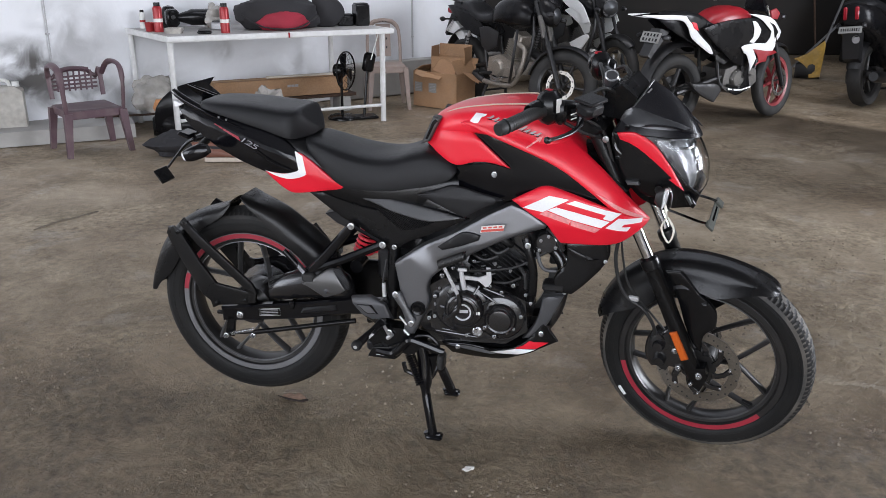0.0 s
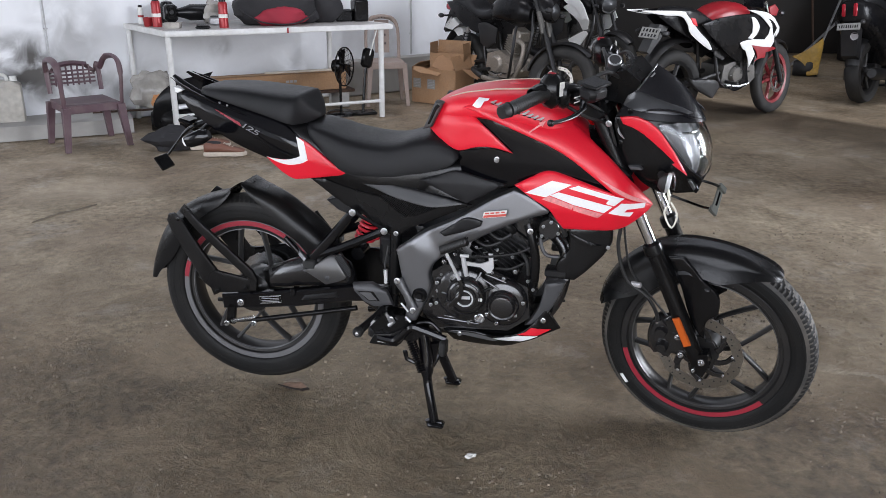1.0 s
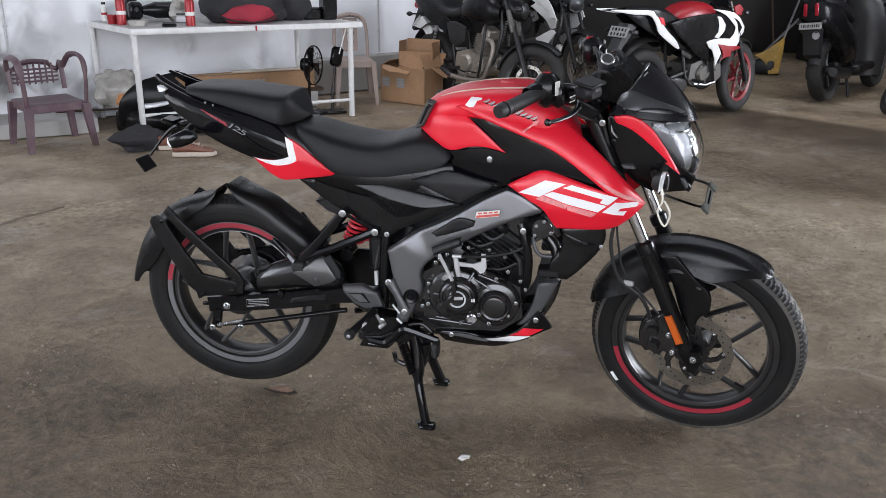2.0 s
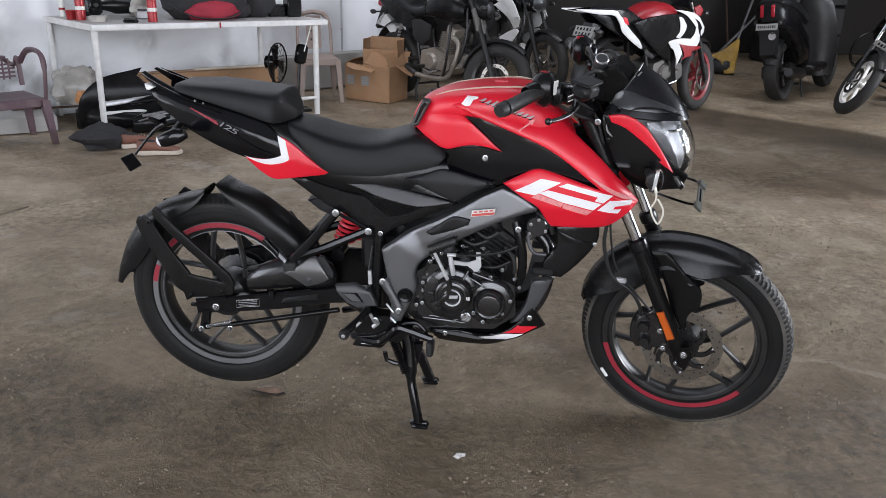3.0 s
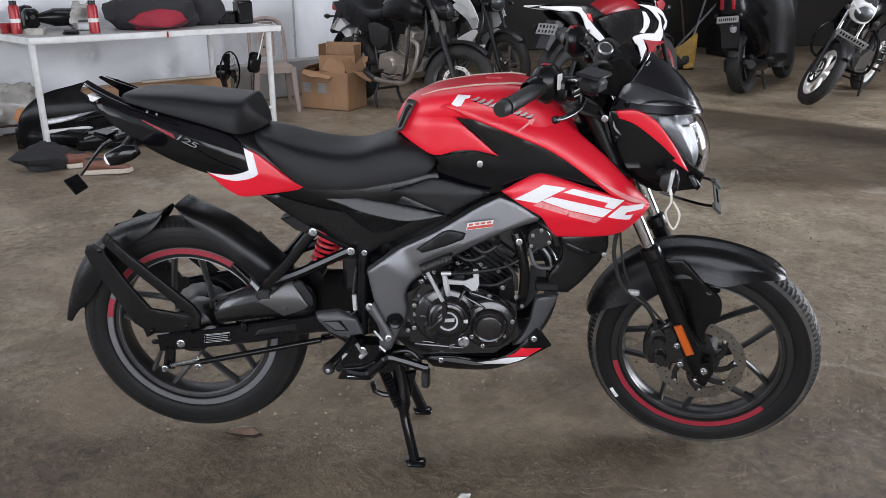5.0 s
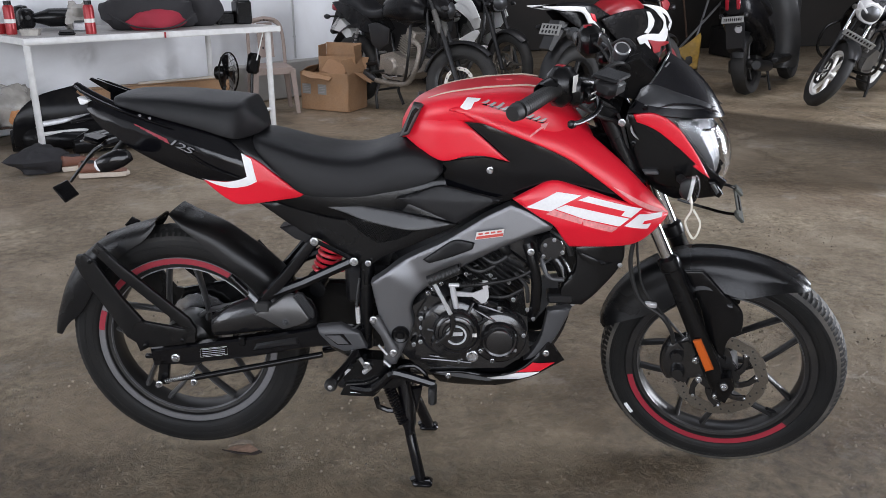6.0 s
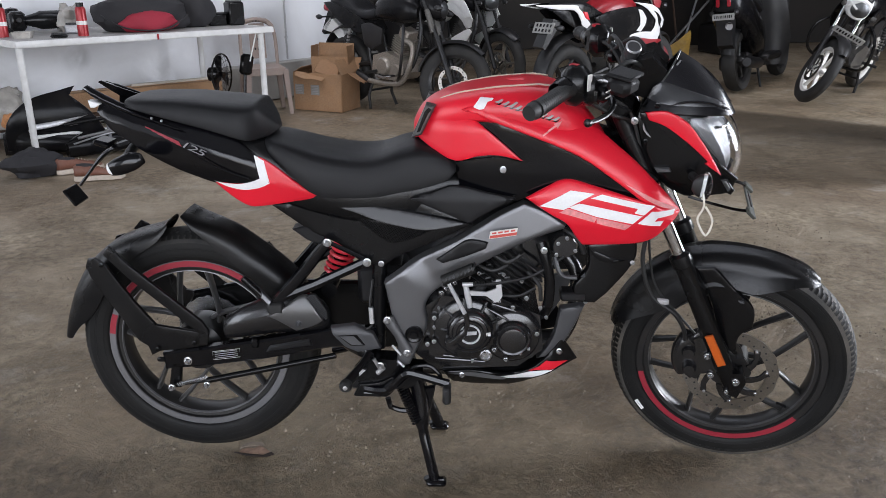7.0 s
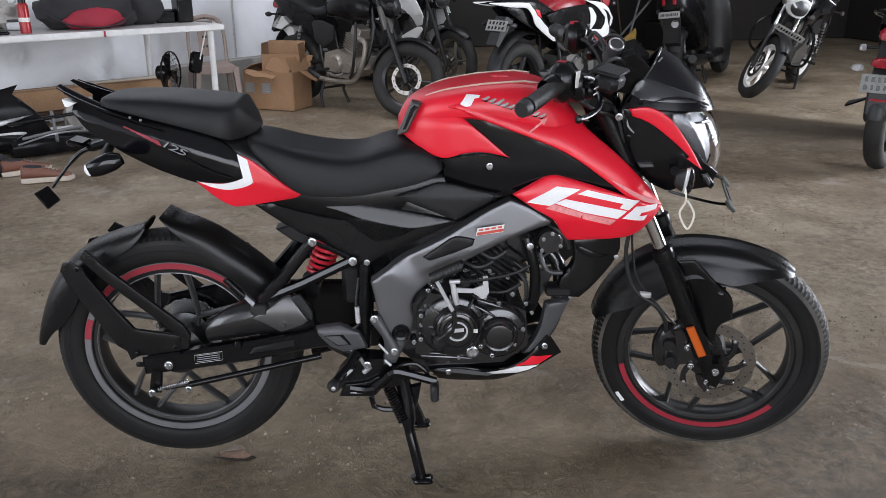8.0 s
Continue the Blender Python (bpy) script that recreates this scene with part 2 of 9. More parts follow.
def shell(outline, yf, thick=0.004, rnd=0.006, step=0.012, lift=0.0, soft=1, lines=()):
    """A body panel: an outline in x and z laid on the flank y = -yf(x, z), with rolled edges and a thickness."""
    from mathutils.geometry import delaunay_2d_cdt
    pts = flowing(outline) if soft else [Vector(p) for p in outline]
    rnd = min(rnd, 0.0005 + rnd * 0.5)
    dense = []
    for a, b in zip(pts, pts[1:] + pts[:1]):
        k = max(1, int((b - a).length / step + 0.5))
        dense += [a.lerp(b, i / k) for i in range(k)]
    arr = np.array([p[:] for p in dense])
    nxt = np.roll(arr, -1, 0)

    def gap(p):
        d = nxt - arr
        t = np.clip(((p - arr) * d).sum(1) / np.maximum((d * d).sum(1), 1e-12), 0, 1)
        return np.hypot(*(p - arr - d * t[:, None]).T).min()

    lo, hi = arr.min(0), arr.max(0)
    inner, marks = [], []
    for line in lines:
        for a, b in zip(line, line[1:]):
            a, b = Vector(a), Vector(b)
            k = max(1, int((b - a).length / (0.5 * step)))
            marks += [q for q in (a.lerp(b, i / k) for i in range(k + 1)) if gap(np.array(q)) > 0.004]
    if rnd > 0.0012:
        for share in (0.35, 1.0):
            for q in inset([p[:] for p in dense], rnd * share):
                if abs(gap(np.array(q)) - rnd * share) < rnd * 0.12:
                    marks.append(q)
    spots = np.array([q[:] for q in marks]) if marks else np.full((1, 2), 9.0)
    inner += marks
    for i, x in enumerate(np.arange(lo[0], hi[0], step)):
        for z in np.arange(lo[1] + (i % 2) * step / 2, hi[1], step):
            if gap(np.array((x, z))) > max(0.55 * step, rnd * 1.3) and np.hypot(*(spots - (x, z)).T).min() > 0.3 * step:
                inner.append(Vector((x, z)))
    n = len(dense)
    v2, _, faces, _, _, _ = delaunay_2d_cdt(dense + inner, [(i, (i + 1) % n) for i in range(n)], [], 1, 1e-7)
    used = sorted({i for f in faces for i in f})
    at = {i: k for k, i in enumerate(used)}
    top, low = [], []
    for i in used:
        x, z = v2[i]
        d = gap(np.array((x, z)))
        drop = rnd - math.sqrt(max(0, rnd * rnd - (rnd - d) ** 2)) if d < rnd else 0.0
        y = yf(x, z) + lift - drop
        top.append(Vector((x, -y, z)))
        low.append(Vector((x, -(yf(x, z) + lift - rnd - thick), z)))
    F = [tuple(at[i] for i in f) for f in faces]
    count = {}
    for f in F:
        for a, b in zip(f, f[1:] + f[:1]):
            count[(a, b)] = count.get((a, b), 0) + 1
    m = len(top)
    out = list(F) + [tuple(i + m for i in reversed(f)) for f in F]
    for a, b in count:
        if (b, a) not in count:
            out.append((b, a, a + m, b + m))
    return top + low, out


def bolt(at, r=0.007, h=0.006, way=(0, -1, 0)):
    """A flanged bolt head on a flank."""
    r = r * 0.8
    g = lathe([(0, -h), (r * 0.45, -h), (r * 0.5, -h * 0.7), (r * 0.62, -h * 0.95), (r * 0.8, -h * 0.8), (r * 0.85, -h * 0.3), (r * 1.15, -h * 0.2), (r * 1.15, 0.002)], 10)
    q = Vector((0, -1, 0)).rotation_difference(Vector(way)).to_matrix().to_4x4()
    return tf(g, Matrix.Translation(at) @ q)


def part(name, geo, material, parent=None, label="", sharp=38):
    """One mesh object, under a thing or a part."""
    me = bpy.data.meshes.new(name)
    me.from_pydata([tuple(v) for v in geo[0]], [], [tuple(f) for f in geo[1]])
    bm = bmesh.new()
    bm.from_mesh(me)
    bmesh.ops.recalc_face_normals(bm, faces=bm.faces)
    bm.to_mesh(me)
    bm.free()
    me.materials.append(material)
    me.shade_smooth()
    me.set_sharp_from_angle(angle=radians(sharp))
    ob = new(name, me)
    ob.parent = parent
    return tagged(ob, label=label)


def thing(name, m, label, category, group=""):
    """An empty at a thing's base, which carries its parts."""
    ob = new(name)
    ob.empty_display_size = 0.1
    ob.matrix_basis = m
    return tagged(ob, label, category, group)


def letters(name, text, size, m, material, parent, label="", shear=0.0, deep=0.0006, space=1.0):
    """Raised letters as a mesh; m sets them in place, x along the line, y up."""
    cu = bpy.data.curves.new(name, "FONT")
    cu.body, cu.size, cu.shear, cu.extrude, cu.space_character = text, size, shear, deep, space
    ob = bpy.data.objects.new(name, cu)
    scene.collection.objects.link(ob)
    me = bpy.data.meshes.new_from_object(ob.evaluated_get(bpy.context.evaluated_depsgraph_get()))
    bpy.data.objects.remove(ob)
    me.transform(m)
    me.materials.clear()
    me.materials.append(material)
    out = new(name, me)
    out.parent = parent
    return tagged(out, label=label)


def lerp_table(rows):
    """A smooth height over x from a few rows."""
    xs, ys = zip(*rows)
    spread = np.linspace(-0.03, 0.03, 9)
    return lambda x: float(np.interp(x + spread, xs, ys).mean())


# ---- the hall ----
def floor_material():
    m = bpy.data.materials.new("dirty_concrete")
    m.use_nodes = True
    n, link = m.node_tree.nodes, m.node_tree.links.new
    b = n["Principled BSDF"]
    co = n.new("ShaderNodeTexCoord")

    def noise_tex(scale, detail, rough=0.6, warp=0.0):
        t = n.new("ShaderNodeTexNoise")
        t.inputs["Scale"].default_value, t.inputs["Detail"].default_value, t.inputs["Roughness"].default_value, t.inputs["Distortion"].default_value = scale, detail, rough, warp
        link(co.outputs["Object"], t.inputs["Vector"])
        return t

    big, mid, fine, grit = noise_tex(0.8, 9, 0.62, 0.5), noise_tex(3.1, 12, 0.70, 0.6), noise_tex(26, 9, 0.74, 0.4), noise_tex(120, 4, 0.6)
    r1 = n.new("ShaderNodeValToRGB")
    r1.color_ramp.elements[0].position, r1.color_ramp.elements[1].position = 0.34, 0.66
    r1.color_ramp.elements[0].color, r1.color_ramp.elements[1].color = (0.164, 0.122, 0.078, 1), (0.270, 0.223, 0.156, 1)
    link(big.outputs["Fac"], r1.inputs[0])
    r2 = n.new("ShaderNodeValToRGB")
    r2.color_ramp.elements[0].position, r2.color_ramp.elements[1].position = 0.36, 0.66
    r2.color_ramp.elements[0].color, r2.color_ramp.elements[1].color = (0.66, 0.62, 0.55, 1), (1.24, 1.23, 1.20, 1)
    link(mid.outputs["Fac"], r2.inputs[0])
    r3 = n.new("ShaderNodeValToRGB")
    r3.color_ramp.elements[0].position, r3.color_ramp.elements[1].position = 0.36, 0.62
    r3.color_ramp.elements[0].color, r3.color_ramp.elements[1].color = (0.52, 0.48, 0.42, 1), (1.32, 1.30, 1.25, 1)
    link(fine.outputs["Fac"], r3.inputs[0])
    zones, zr = noise_tex(1.5, 6, 0.6, 0.8), n.new("ShaderNodeMapRange")
    zr.inputs["From Min"].default_value, zr.inputs["From Max"].default_value = 0.40, 0.60
    link(zones.outputs["Fac"], zr.inputs["Value"])
    zr.inputs["To Min"].default_value = 0.25
    col = r1.outputs[0]
    for r in (r2, r3):
        mx = n.new("ShaderNodeMix")
        mx.data_type, mx.blend_type = "RGBA", "MULTIPLY"
        mx.inputs[0].default_value = 1
        if r is r3:
            link(zr.outputs[0], mx.inputs[0])
        link(col, mx.inputs[6])
        link(r.outputs[0], mx.inputs[7])
        col = mx.outputs[2]
    # pale scuffs
    scuff = noise_tex(2.2, 12, 0.76, 0.3)
    sr = n.new("ShaderNodeMapRange")
    sr.inputs["From Min"].default_value, sr.inputs["From Max"].default_value, sr.inputs["To Max"].default_value = 0.55, 0.70, 0.55
    link(scuff.outputs["Fac"], sr.inputs["Value"])
    mx = n.new("ShaderNodeMix")
    mx.data_type = "RGBA"
    link(sr.outputs[0], mx.inputs[0])
    link(col, mx.inputs[6])
    mx.inputs[7].default_value = (0.38, 0.34, 0.28, 1)
    # a darker strip along a slab joint square to the back wall
    across, edge, fade, strip_mask, strip_tint = n.new("ShaderNodeVectorMath"), n.new("ShaderNodeMapRange"), n.new("ShaderNodeMapRange"), n.new("ShaderNodeMath"), n.new("ShaderNodeMix")
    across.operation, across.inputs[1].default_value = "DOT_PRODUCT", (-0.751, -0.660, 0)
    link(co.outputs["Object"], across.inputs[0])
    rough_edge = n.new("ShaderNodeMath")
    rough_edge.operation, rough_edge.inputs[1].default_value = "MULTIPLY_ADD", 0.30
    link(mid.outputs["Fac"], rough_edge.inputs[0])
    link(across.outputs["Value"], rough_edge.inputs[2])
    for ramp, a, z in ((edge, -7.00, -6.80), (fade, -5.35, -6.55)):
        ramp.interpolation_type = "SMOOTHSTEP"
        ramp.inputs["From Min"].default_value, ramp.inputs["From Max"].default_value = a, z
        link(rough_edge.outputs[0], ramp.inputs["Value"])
    strip_mask.operation = "MULTIPLY"
    link(edge.outputs[0], strip_mask.inputs[0])
    link(fade.outputs[0], strip_mask.inputs[1])
    strip_tint.data_type, strip_tint.blend_type = "RGBA", "MULTIPLY"
    link(strip_mask.outputs[0], strip_tint.inputs[0])
    link(mx.outputs[2], strip_tint.inputs[6])
    strip_tint.inputs[7].default_value = (0.27, 0.25, 0.22, 1)
    # stronger light deeper in the hall, painted into the floor colour
    inward, depth_mask, far_light = n.new("ShaderNodeVectorMath"), n.new("ShaderNodeMapRange"), n.new("ShaderNodeMix")
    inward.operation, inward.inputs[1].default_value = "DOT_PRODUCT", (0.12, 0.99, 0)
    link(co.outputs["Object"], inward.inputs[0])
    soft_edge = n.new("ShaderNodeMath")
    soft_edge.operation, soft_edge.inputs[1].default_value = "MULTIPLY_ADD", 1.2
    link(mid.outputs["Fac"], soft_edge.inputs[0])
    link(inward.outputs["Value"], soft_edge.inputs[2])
    depth_mask.interpolation_type = "SMOOTHSTEP"
    depth_mask.inputs["From Min"].default_value, depth_mask.inputs["From Max"].default_value = 2.6, 4.9
    link(soft_edge.outputs[0], depth_mask.inputs["Value"])
    far_light.data_type, far_light.blend_type = "RGBA", "MULTIPLY"
    link(depth_mask.outputs[0], far_light.inputs[0])
    link(strip_tint.outputs[2], far_light.inputs[6])
    far_light.inputs[7].default_value = (1.37, 1.41, 1.55, 1)
    # a ragged pale cement smear
    side, along, reach, rag, smear, pale = (n.new(k) for k in ("ShaderNodeVectorMath", "ShaderNodeVectorMath", "ShaderNodeMapRange", "ShaderNodeMath", "ShaderNodeMath", "ShaderNodeMix"))
    for dot, way in ((side, (0.4876, 0.8730, 0)), (along, (0.8730, -0.4876, 0))):
        dot.operation, dot.inputs[1].default_value = "DOT_PRODUCT", way
        link(co.outputs["Object"], dot.inputs[0])
    rag.operation, rag.inputs[1].default_value = "MULTIPLY_ADD", 0.30
    link(mid.outputs["Fac"], rag.inputs[0])
    link(side.outputs["Value"], rag.inputs[2])
    gap = n.new("ShaderNodeMath")
    gap.operation, gap.inputs[1].default_value, gap.inputs[2].default_value = "COMPARE", 2.9726, 0.016
    link(rag.outputs[0], gap.inputs[0])
    reach.inputs["From Min"].default_value, reach.inputs["From Max"].default_value, reach.inputs["To Max"].default_value = -0.170, 0.030, 0.55
    link(along.outputs["Value"], reach.inputs["Value"])
    smear.operation = "MULTIPLY"
    link(gap.outputs[0], smear.inputs[0])
    link(reach.outputs[0], smear.inputs[1])
    thin = n.new("ShaderNodeMath")
    thin.operation = "MULTIPLY"
    link(smear.outputs[0], thin.inputs[0])
    link(fine.outputs["Fac"], thin.inputs[1])
    pale.data_type = "RGBA"
    link(thin.outputs[0], pale.inputs[0])
    link(far_light.outputs[2], pale.inputs[6])
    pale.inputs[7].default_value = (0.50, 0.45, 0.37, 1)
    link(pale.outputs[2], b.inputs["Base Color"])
    rr = n.new("ShaderNodeMapRange")
    rr.inputs["To Min"].default_value, rr.inputs["To Max"].default_value = 0.40, 0.72
    link(mid.outputs["Fac"], rr.inputs["Value"])
    link(rr.outputs[0], b.inputs["Roughness"])
    # crusted crumbs where the dirt lies thick, a fine tooth elsewhere
    crust, tooth, height = (n.new("ShaderNodeMath") for _ in range(3))
    crust.operation = "MULTIPLY"
    link(fine.outputs["Fac"], crust.inputs[0])
    link(zr.outputs[0], crust.inputs[1])
    tooth.operation, tooth.inputs[1].default_value = "MULTIPLY_ADD", 0.10
    link(grit.outputs["Fac"], tooth.inputs[0])
    link(crust.outputs[0], tooth.inputs[2])
    height.operation, height.inputs[1].default_value = "MULTIPLY_ADD", 0.9
    link(mid.outputs["Fac"], height.inputs[0])
    link(tooth.outputs[0], height.inputs[2])
    bp = n.new("ShaderNodeBump")
    bp.inputs["Strength"].default_value, bp.inputs["Distance"].default_value = 1.0, 0.030
    link(height.outputs[0], bp.inputs["Height"])
    link(bp.outputs[0], b.inputs["Normal"])
    return m


def wall_material(name, base, dirt, amount, smudges=()):
    m = bpy.data.materials.new(name)
    m.use_nodes = True
    n, link = m.node_tree.nodes, m.node_tree.links.new
    b = n["Principled BSDF"]
    co = n.new("ShaderNodeTexCoord")
    stain, fine = n.new("ShaderNodeTexNoise"), n.new("ShaderNodeTexNoise")
    stain.inputs["Scale"].default_value, stain.inputs["Detail"].default_value, stain.inputs["Distortion"].default_value = 1.1, 9, 1.0
    fine.inputs["Scale"].default_value, fine.inputs["Detail"].default_value = 30, 6
    stain2 = n.new("ShaderNodeTexNoise")
    stain2.inputs["Scale"].default_value, stain2.inputs["Detail"].default_value, stain2.inputs["Distortion"].default_value = 4.5, 9, 0.6
    for t in (stain, fine, stain2):
        link(co.outputs["Object"], t.inputs["Vector"])
    mr = n.new("ShaderNodeMapRange")
    mr.inputs["From Min"].default_value, mr.inputs["From Max"].default_value, mr.inputs["To Max"].default_value = 0.46, 0.72, amount
    link(stain.outputs["Fac"], mr.inputs["Value"])
    mx = n.new("ShaderNodeMix")
    mx.data_type = "RGBA"
    link(mr.outputs[0], mx.inputs[0])
    mx.inputs[6].default_value, mx.inputs[7].default_value = (*base, 1), (*dirt, 1)
    col = mx.outputs[2]
    for (u, z), wide, strong in smudges:
        off, ln, ring, mult, blend = n.new("ShaderNodeVectorMath"), n.new("ShaderNodeVectorMath"), n.new("ShaderNodeMapRange"), n.new("ShaderNodeMath"), n.new("ShaderNodeMix")
        off.operation, ln.operation, mult.operation, blend.data_type = "SUBTRACT", "LENGTH", "MULTIPLY", "RGBA"
        link(co.outputs["Object"], off.inputs[0])
        off.inputs[1].default_value = (u, 0, z)
        link(off.outputs[0], ln.inputs[0])
        ring.inputs["From Min"].default_value, ring.inputs["From Max"].default_value = wide, wide * 0.1
        ring.inputs["To Min"].default_value, ring.inputs["To Max"].default_value = 0, strong
        link(ln.outputs["Value"], ring.inputs["Value"])
        sharp = n.new("ShaderNodeMapRange")
        sharp.inputs["From Min"].default_value, sharp.inputs["From Max"].default_value = 0.34, 0.60
        link(stain2.outputs["Fac"], sharp.inputs["Value"])
        link(ring.outputs[0], mult.inputs[0])
        link(sharp.outputs[0], mult.inputs[1])
        link(mult.outputs[0], blend.inputs[0])
        link(col, blend.inputs[6])
        blend.inputs[7].default_value = (0.085, 0.08, 0.075, 1)
        col = blend.outputs[2]
    link(col, b.inputs["Base Color"])
    b.inputs["Roughness"].default_value = 0.8
    bp = n.new("ShaderNodeBump")
    bp.inputs["Strength"].default_value, bp.inputs["Distance"].default_value = 0.4, 0.004
    link(fine.outputs["Fac"], bp.inputs["Height"])
    link(bp.outputs[0], b.inputs["Normal"])
    return m


STAINS = (((-3.60, 0.46), 0.30, 1.4), ((-3.70, 0.56), 0.22, 1.1), ((-3.44, 0.34), 0.26, 1.1), ((-2.09, 0.53), 0.13, 0.7), ((-4.2, 0.2), 0.28, 0.5), ((-3.3, 0.75), 0.35, 0.5), ((-3.15, 0.25), 0.34, 0.8), ((-2.7, 0.2), 0.35, 0.6), ((-1.4, 0.25), 0.4, 0.4), ((-0.5, 0.3), 0.4, 0.4))
CONCRETE = floor_material()
WHITEWASH = wall_material("whitewashed_plaster", (0.74, 0.75, 0.77), (0.42, 0.41, 0.40), 0.42, STAINS)
DARK_WALL = wall_material("near_black_wall", (0.015, 0.0115, 0.009), (0.008, 0.007, 0.006), 0.8)
PLINTH = wall_material("broken_plinth_plaster", (0.34, 0.33, 0.31), (0.12, 0.11, 0.10), 0.9)
ROOF = mat("grey_roof_sheet", (0.16, 0.16, 0.165), 0.6, 0, 20, 0.2)


def floor_height(x, y):
    """Gentle waves everywhere; crusted dirt and crumbs in patches."""
    z = -0.004 + 0.006 * (noise.noise(Vector((x * 0.7, y * 0.7, 3))) - 0.25) - 0.004 * max(0, noise.noise(Vector((x * 4, y * 4, 9))))
    z -= 0.0075 * math.exp(-((x - 0.755) ** 2 + (y - 2.11) ** 2) / 0.06)
    if -1.7 < x < 2.1 and 0.9 < y < 3.6:
        thick = min(1.0, max(0.12, 0.42 + 1.3 * noise.noise(Vector((x * 1.6, y * 1.6, 21))) + 0.35 * (x > 0.1)))
        p = Vector((x, y, 0))
        lump = 0.35 - abs(noise.noise(p * 17)) + 0.6 * (0.3 - abs(noise.noise(p * 39 + Vector((5, 0, 0)))))
        crumb = max(0.0, noise.noise(p * 52 + Vector((0, 7, 2))) - 0.22)
        pit = max(0.0, noise.noise(p * 9 + Vector((3, 1, 4))) - 0.35)
        z += thick * (0.0036 * lump + 0.0100 * crumb - 0.006 * pit)
    return z


def floor_grid():
    xs = np.concatenate([np.linspace(-7, -1.75, 36), np.arange(-1.66, 2.0, 0.0085), np.linspace(2.1, 9, 46)])
    ys = np.concatenate([np.linspace(-6, 0.9, 44), np.arange(0.95, 3.4, 0.0095), np.linspace(3.5, 12, 60)])
    n = len(xs)
    V = [Vector((x, y, floor_height(x, y))) for y in ys.tolist() for x in xs.tolist()]
    F = [(j * n + i, j * n + i + 1, (j + 1) * n + i + 1, (j + 1) * n + i) for j in range(len(ys) - 1) for i in range(n - 1)]
    return V, F


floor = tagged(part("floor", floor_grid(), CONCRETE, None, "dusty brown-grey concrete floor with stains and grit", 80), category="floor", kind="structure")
# the white back wall runs aslant; the dark bay opens past its end
WALL_TURN = 38.0
WALL_M = pose(-0.30, 8.46, 0, 0, 0, WALL_TURN)


def setting(name, geo, material, label, m=None):
    ob = part(name, geo, material, None, label)
    if m is not None:
        ob.matrix_basis = m
    return tagged(ob, category=name.split("_")[0], kind="structure")


setting("wall_back", cbox(9.2, 0.20, 5.0, 0.01, (-3.85, 0.10, 2.5)), WHITEWASH, "whitewashed plaster wall with grey stains and scuffs", WALL_M)
setting("wall_dark_bay", cbox(8.6, 0.20, 5.0, 0.01, (4.7, 11.9, 2.5)), DARK_WALL, "near-black wall deep in the bay")
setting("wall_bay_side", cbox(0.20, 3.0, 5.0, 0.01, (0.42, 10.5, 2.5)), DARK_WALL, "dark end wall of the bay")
setting("wall_left", join(cbox(0.2, 6.1, 5.0, 0.01, (-7.0, 5.95, 2.5)), cbox(0.2, 4.2, 5.0, 0.01, (-7.0, -3.9, 2.5)), cbox(0.2, 4.7, 1.4, 0.01, (-7.0, 0.55, 4.3))), WHITEWASH, "whitewashed side wall with a wide doorway")
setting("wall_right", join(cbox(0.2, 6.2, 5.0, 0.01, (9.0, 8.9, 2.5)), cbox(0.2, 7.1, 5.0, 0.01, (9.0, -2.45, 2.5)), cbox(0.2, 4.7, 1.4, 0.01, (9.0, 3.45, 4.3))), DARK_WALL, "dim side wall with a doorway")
setting("wall_front", join(cbox(16.0, 0.2, 0.7, 0.01, (1.0, -6.1, 4.65)), cbox(5.6, 0.2, 4.3, 0.01, (6.0, -6.1, 2.15)), cbox(0.5, 0.2, 4.3, 0.01, (-6.9, -6.1, 2.15))), WHITEWASH, "front of the hall, mostly open")
setting("ceiling", join(cbox(16.4, 10.6, 0.1, 0.01, (1.0, -0.7, 5.05)), cbox(16.4, 5.5, 0.1, 0.01, (1.0, 9.35, 5.05)), cbox(5.0, 2.0, 0.1, 0.01, (-4.6, 5.6, 5.05)), cbox(4.0, 2.0, 0.1, 0.01, (7.2, 5.6, 5.05))), ROOF, "grey sheet roof with a long skylight")


# ---- the red motorcycle on its centre stand ----
def spun(geo, x, z, y=0.0, turn=0.0):
    """Moves a lathed shape to the axle at x, z."""
    return tf(geo, Matrix.Translation((x, y, z)) @ Matrix.Rotation(-turn, 4, "Y"))


def tyre_shape(R, w, n=360, tread=True, cut=0.0050):
    half = [(0.2285, 0.40), (0.233, 0.45), (0.242, 0.485), (0.255, 0.5), (R - 0.027, 0.485), (R - 0.014, 0.40), (R - 0.0045, 0.22), (R, 0.0)]
    prof = [(r, -w * k) for r, k in half] + [(r, w * k) for r, k in half[-2::-1]]
    prof = [(p.x, p.y) for p in curve([(r, y, 0) for r, y in prof], 3)]
    prof.append((0.216, 0.0))
    k = len(prof)

    def groove(i, j):
        r, y = prof[j % k]
        if not tread or r < R - 0.028:
            return 0.0
        lane = abs(y) / (w * 0.5)
        p = (i + (5 * lane if y < 0 else 5 * lane + 3)) % 6
        return -cut if (p < 1.1 and 0.10 < lane < 0.86) or (3.0 <= p < 4.0 and 0.45 < lane < 0.80) else 0.0

    whole = lathe(prof, n, True, groove)
    crown = [j for j in range(k) if prof[j][0] > R - 0.028]
    kk = k + 1
    wall, crownf, deep = [], [], []
    for f in whole[1]:
        if f[0] % kk in crown and f[1] % kk in crown:
            (deep if any(groove(v // kk, v % kk) for v in f) else crownf).append(f)
        else:
            wall.append(f)
    return (whole[0], wall), (whole[0], crownf), (whole[0], deep)


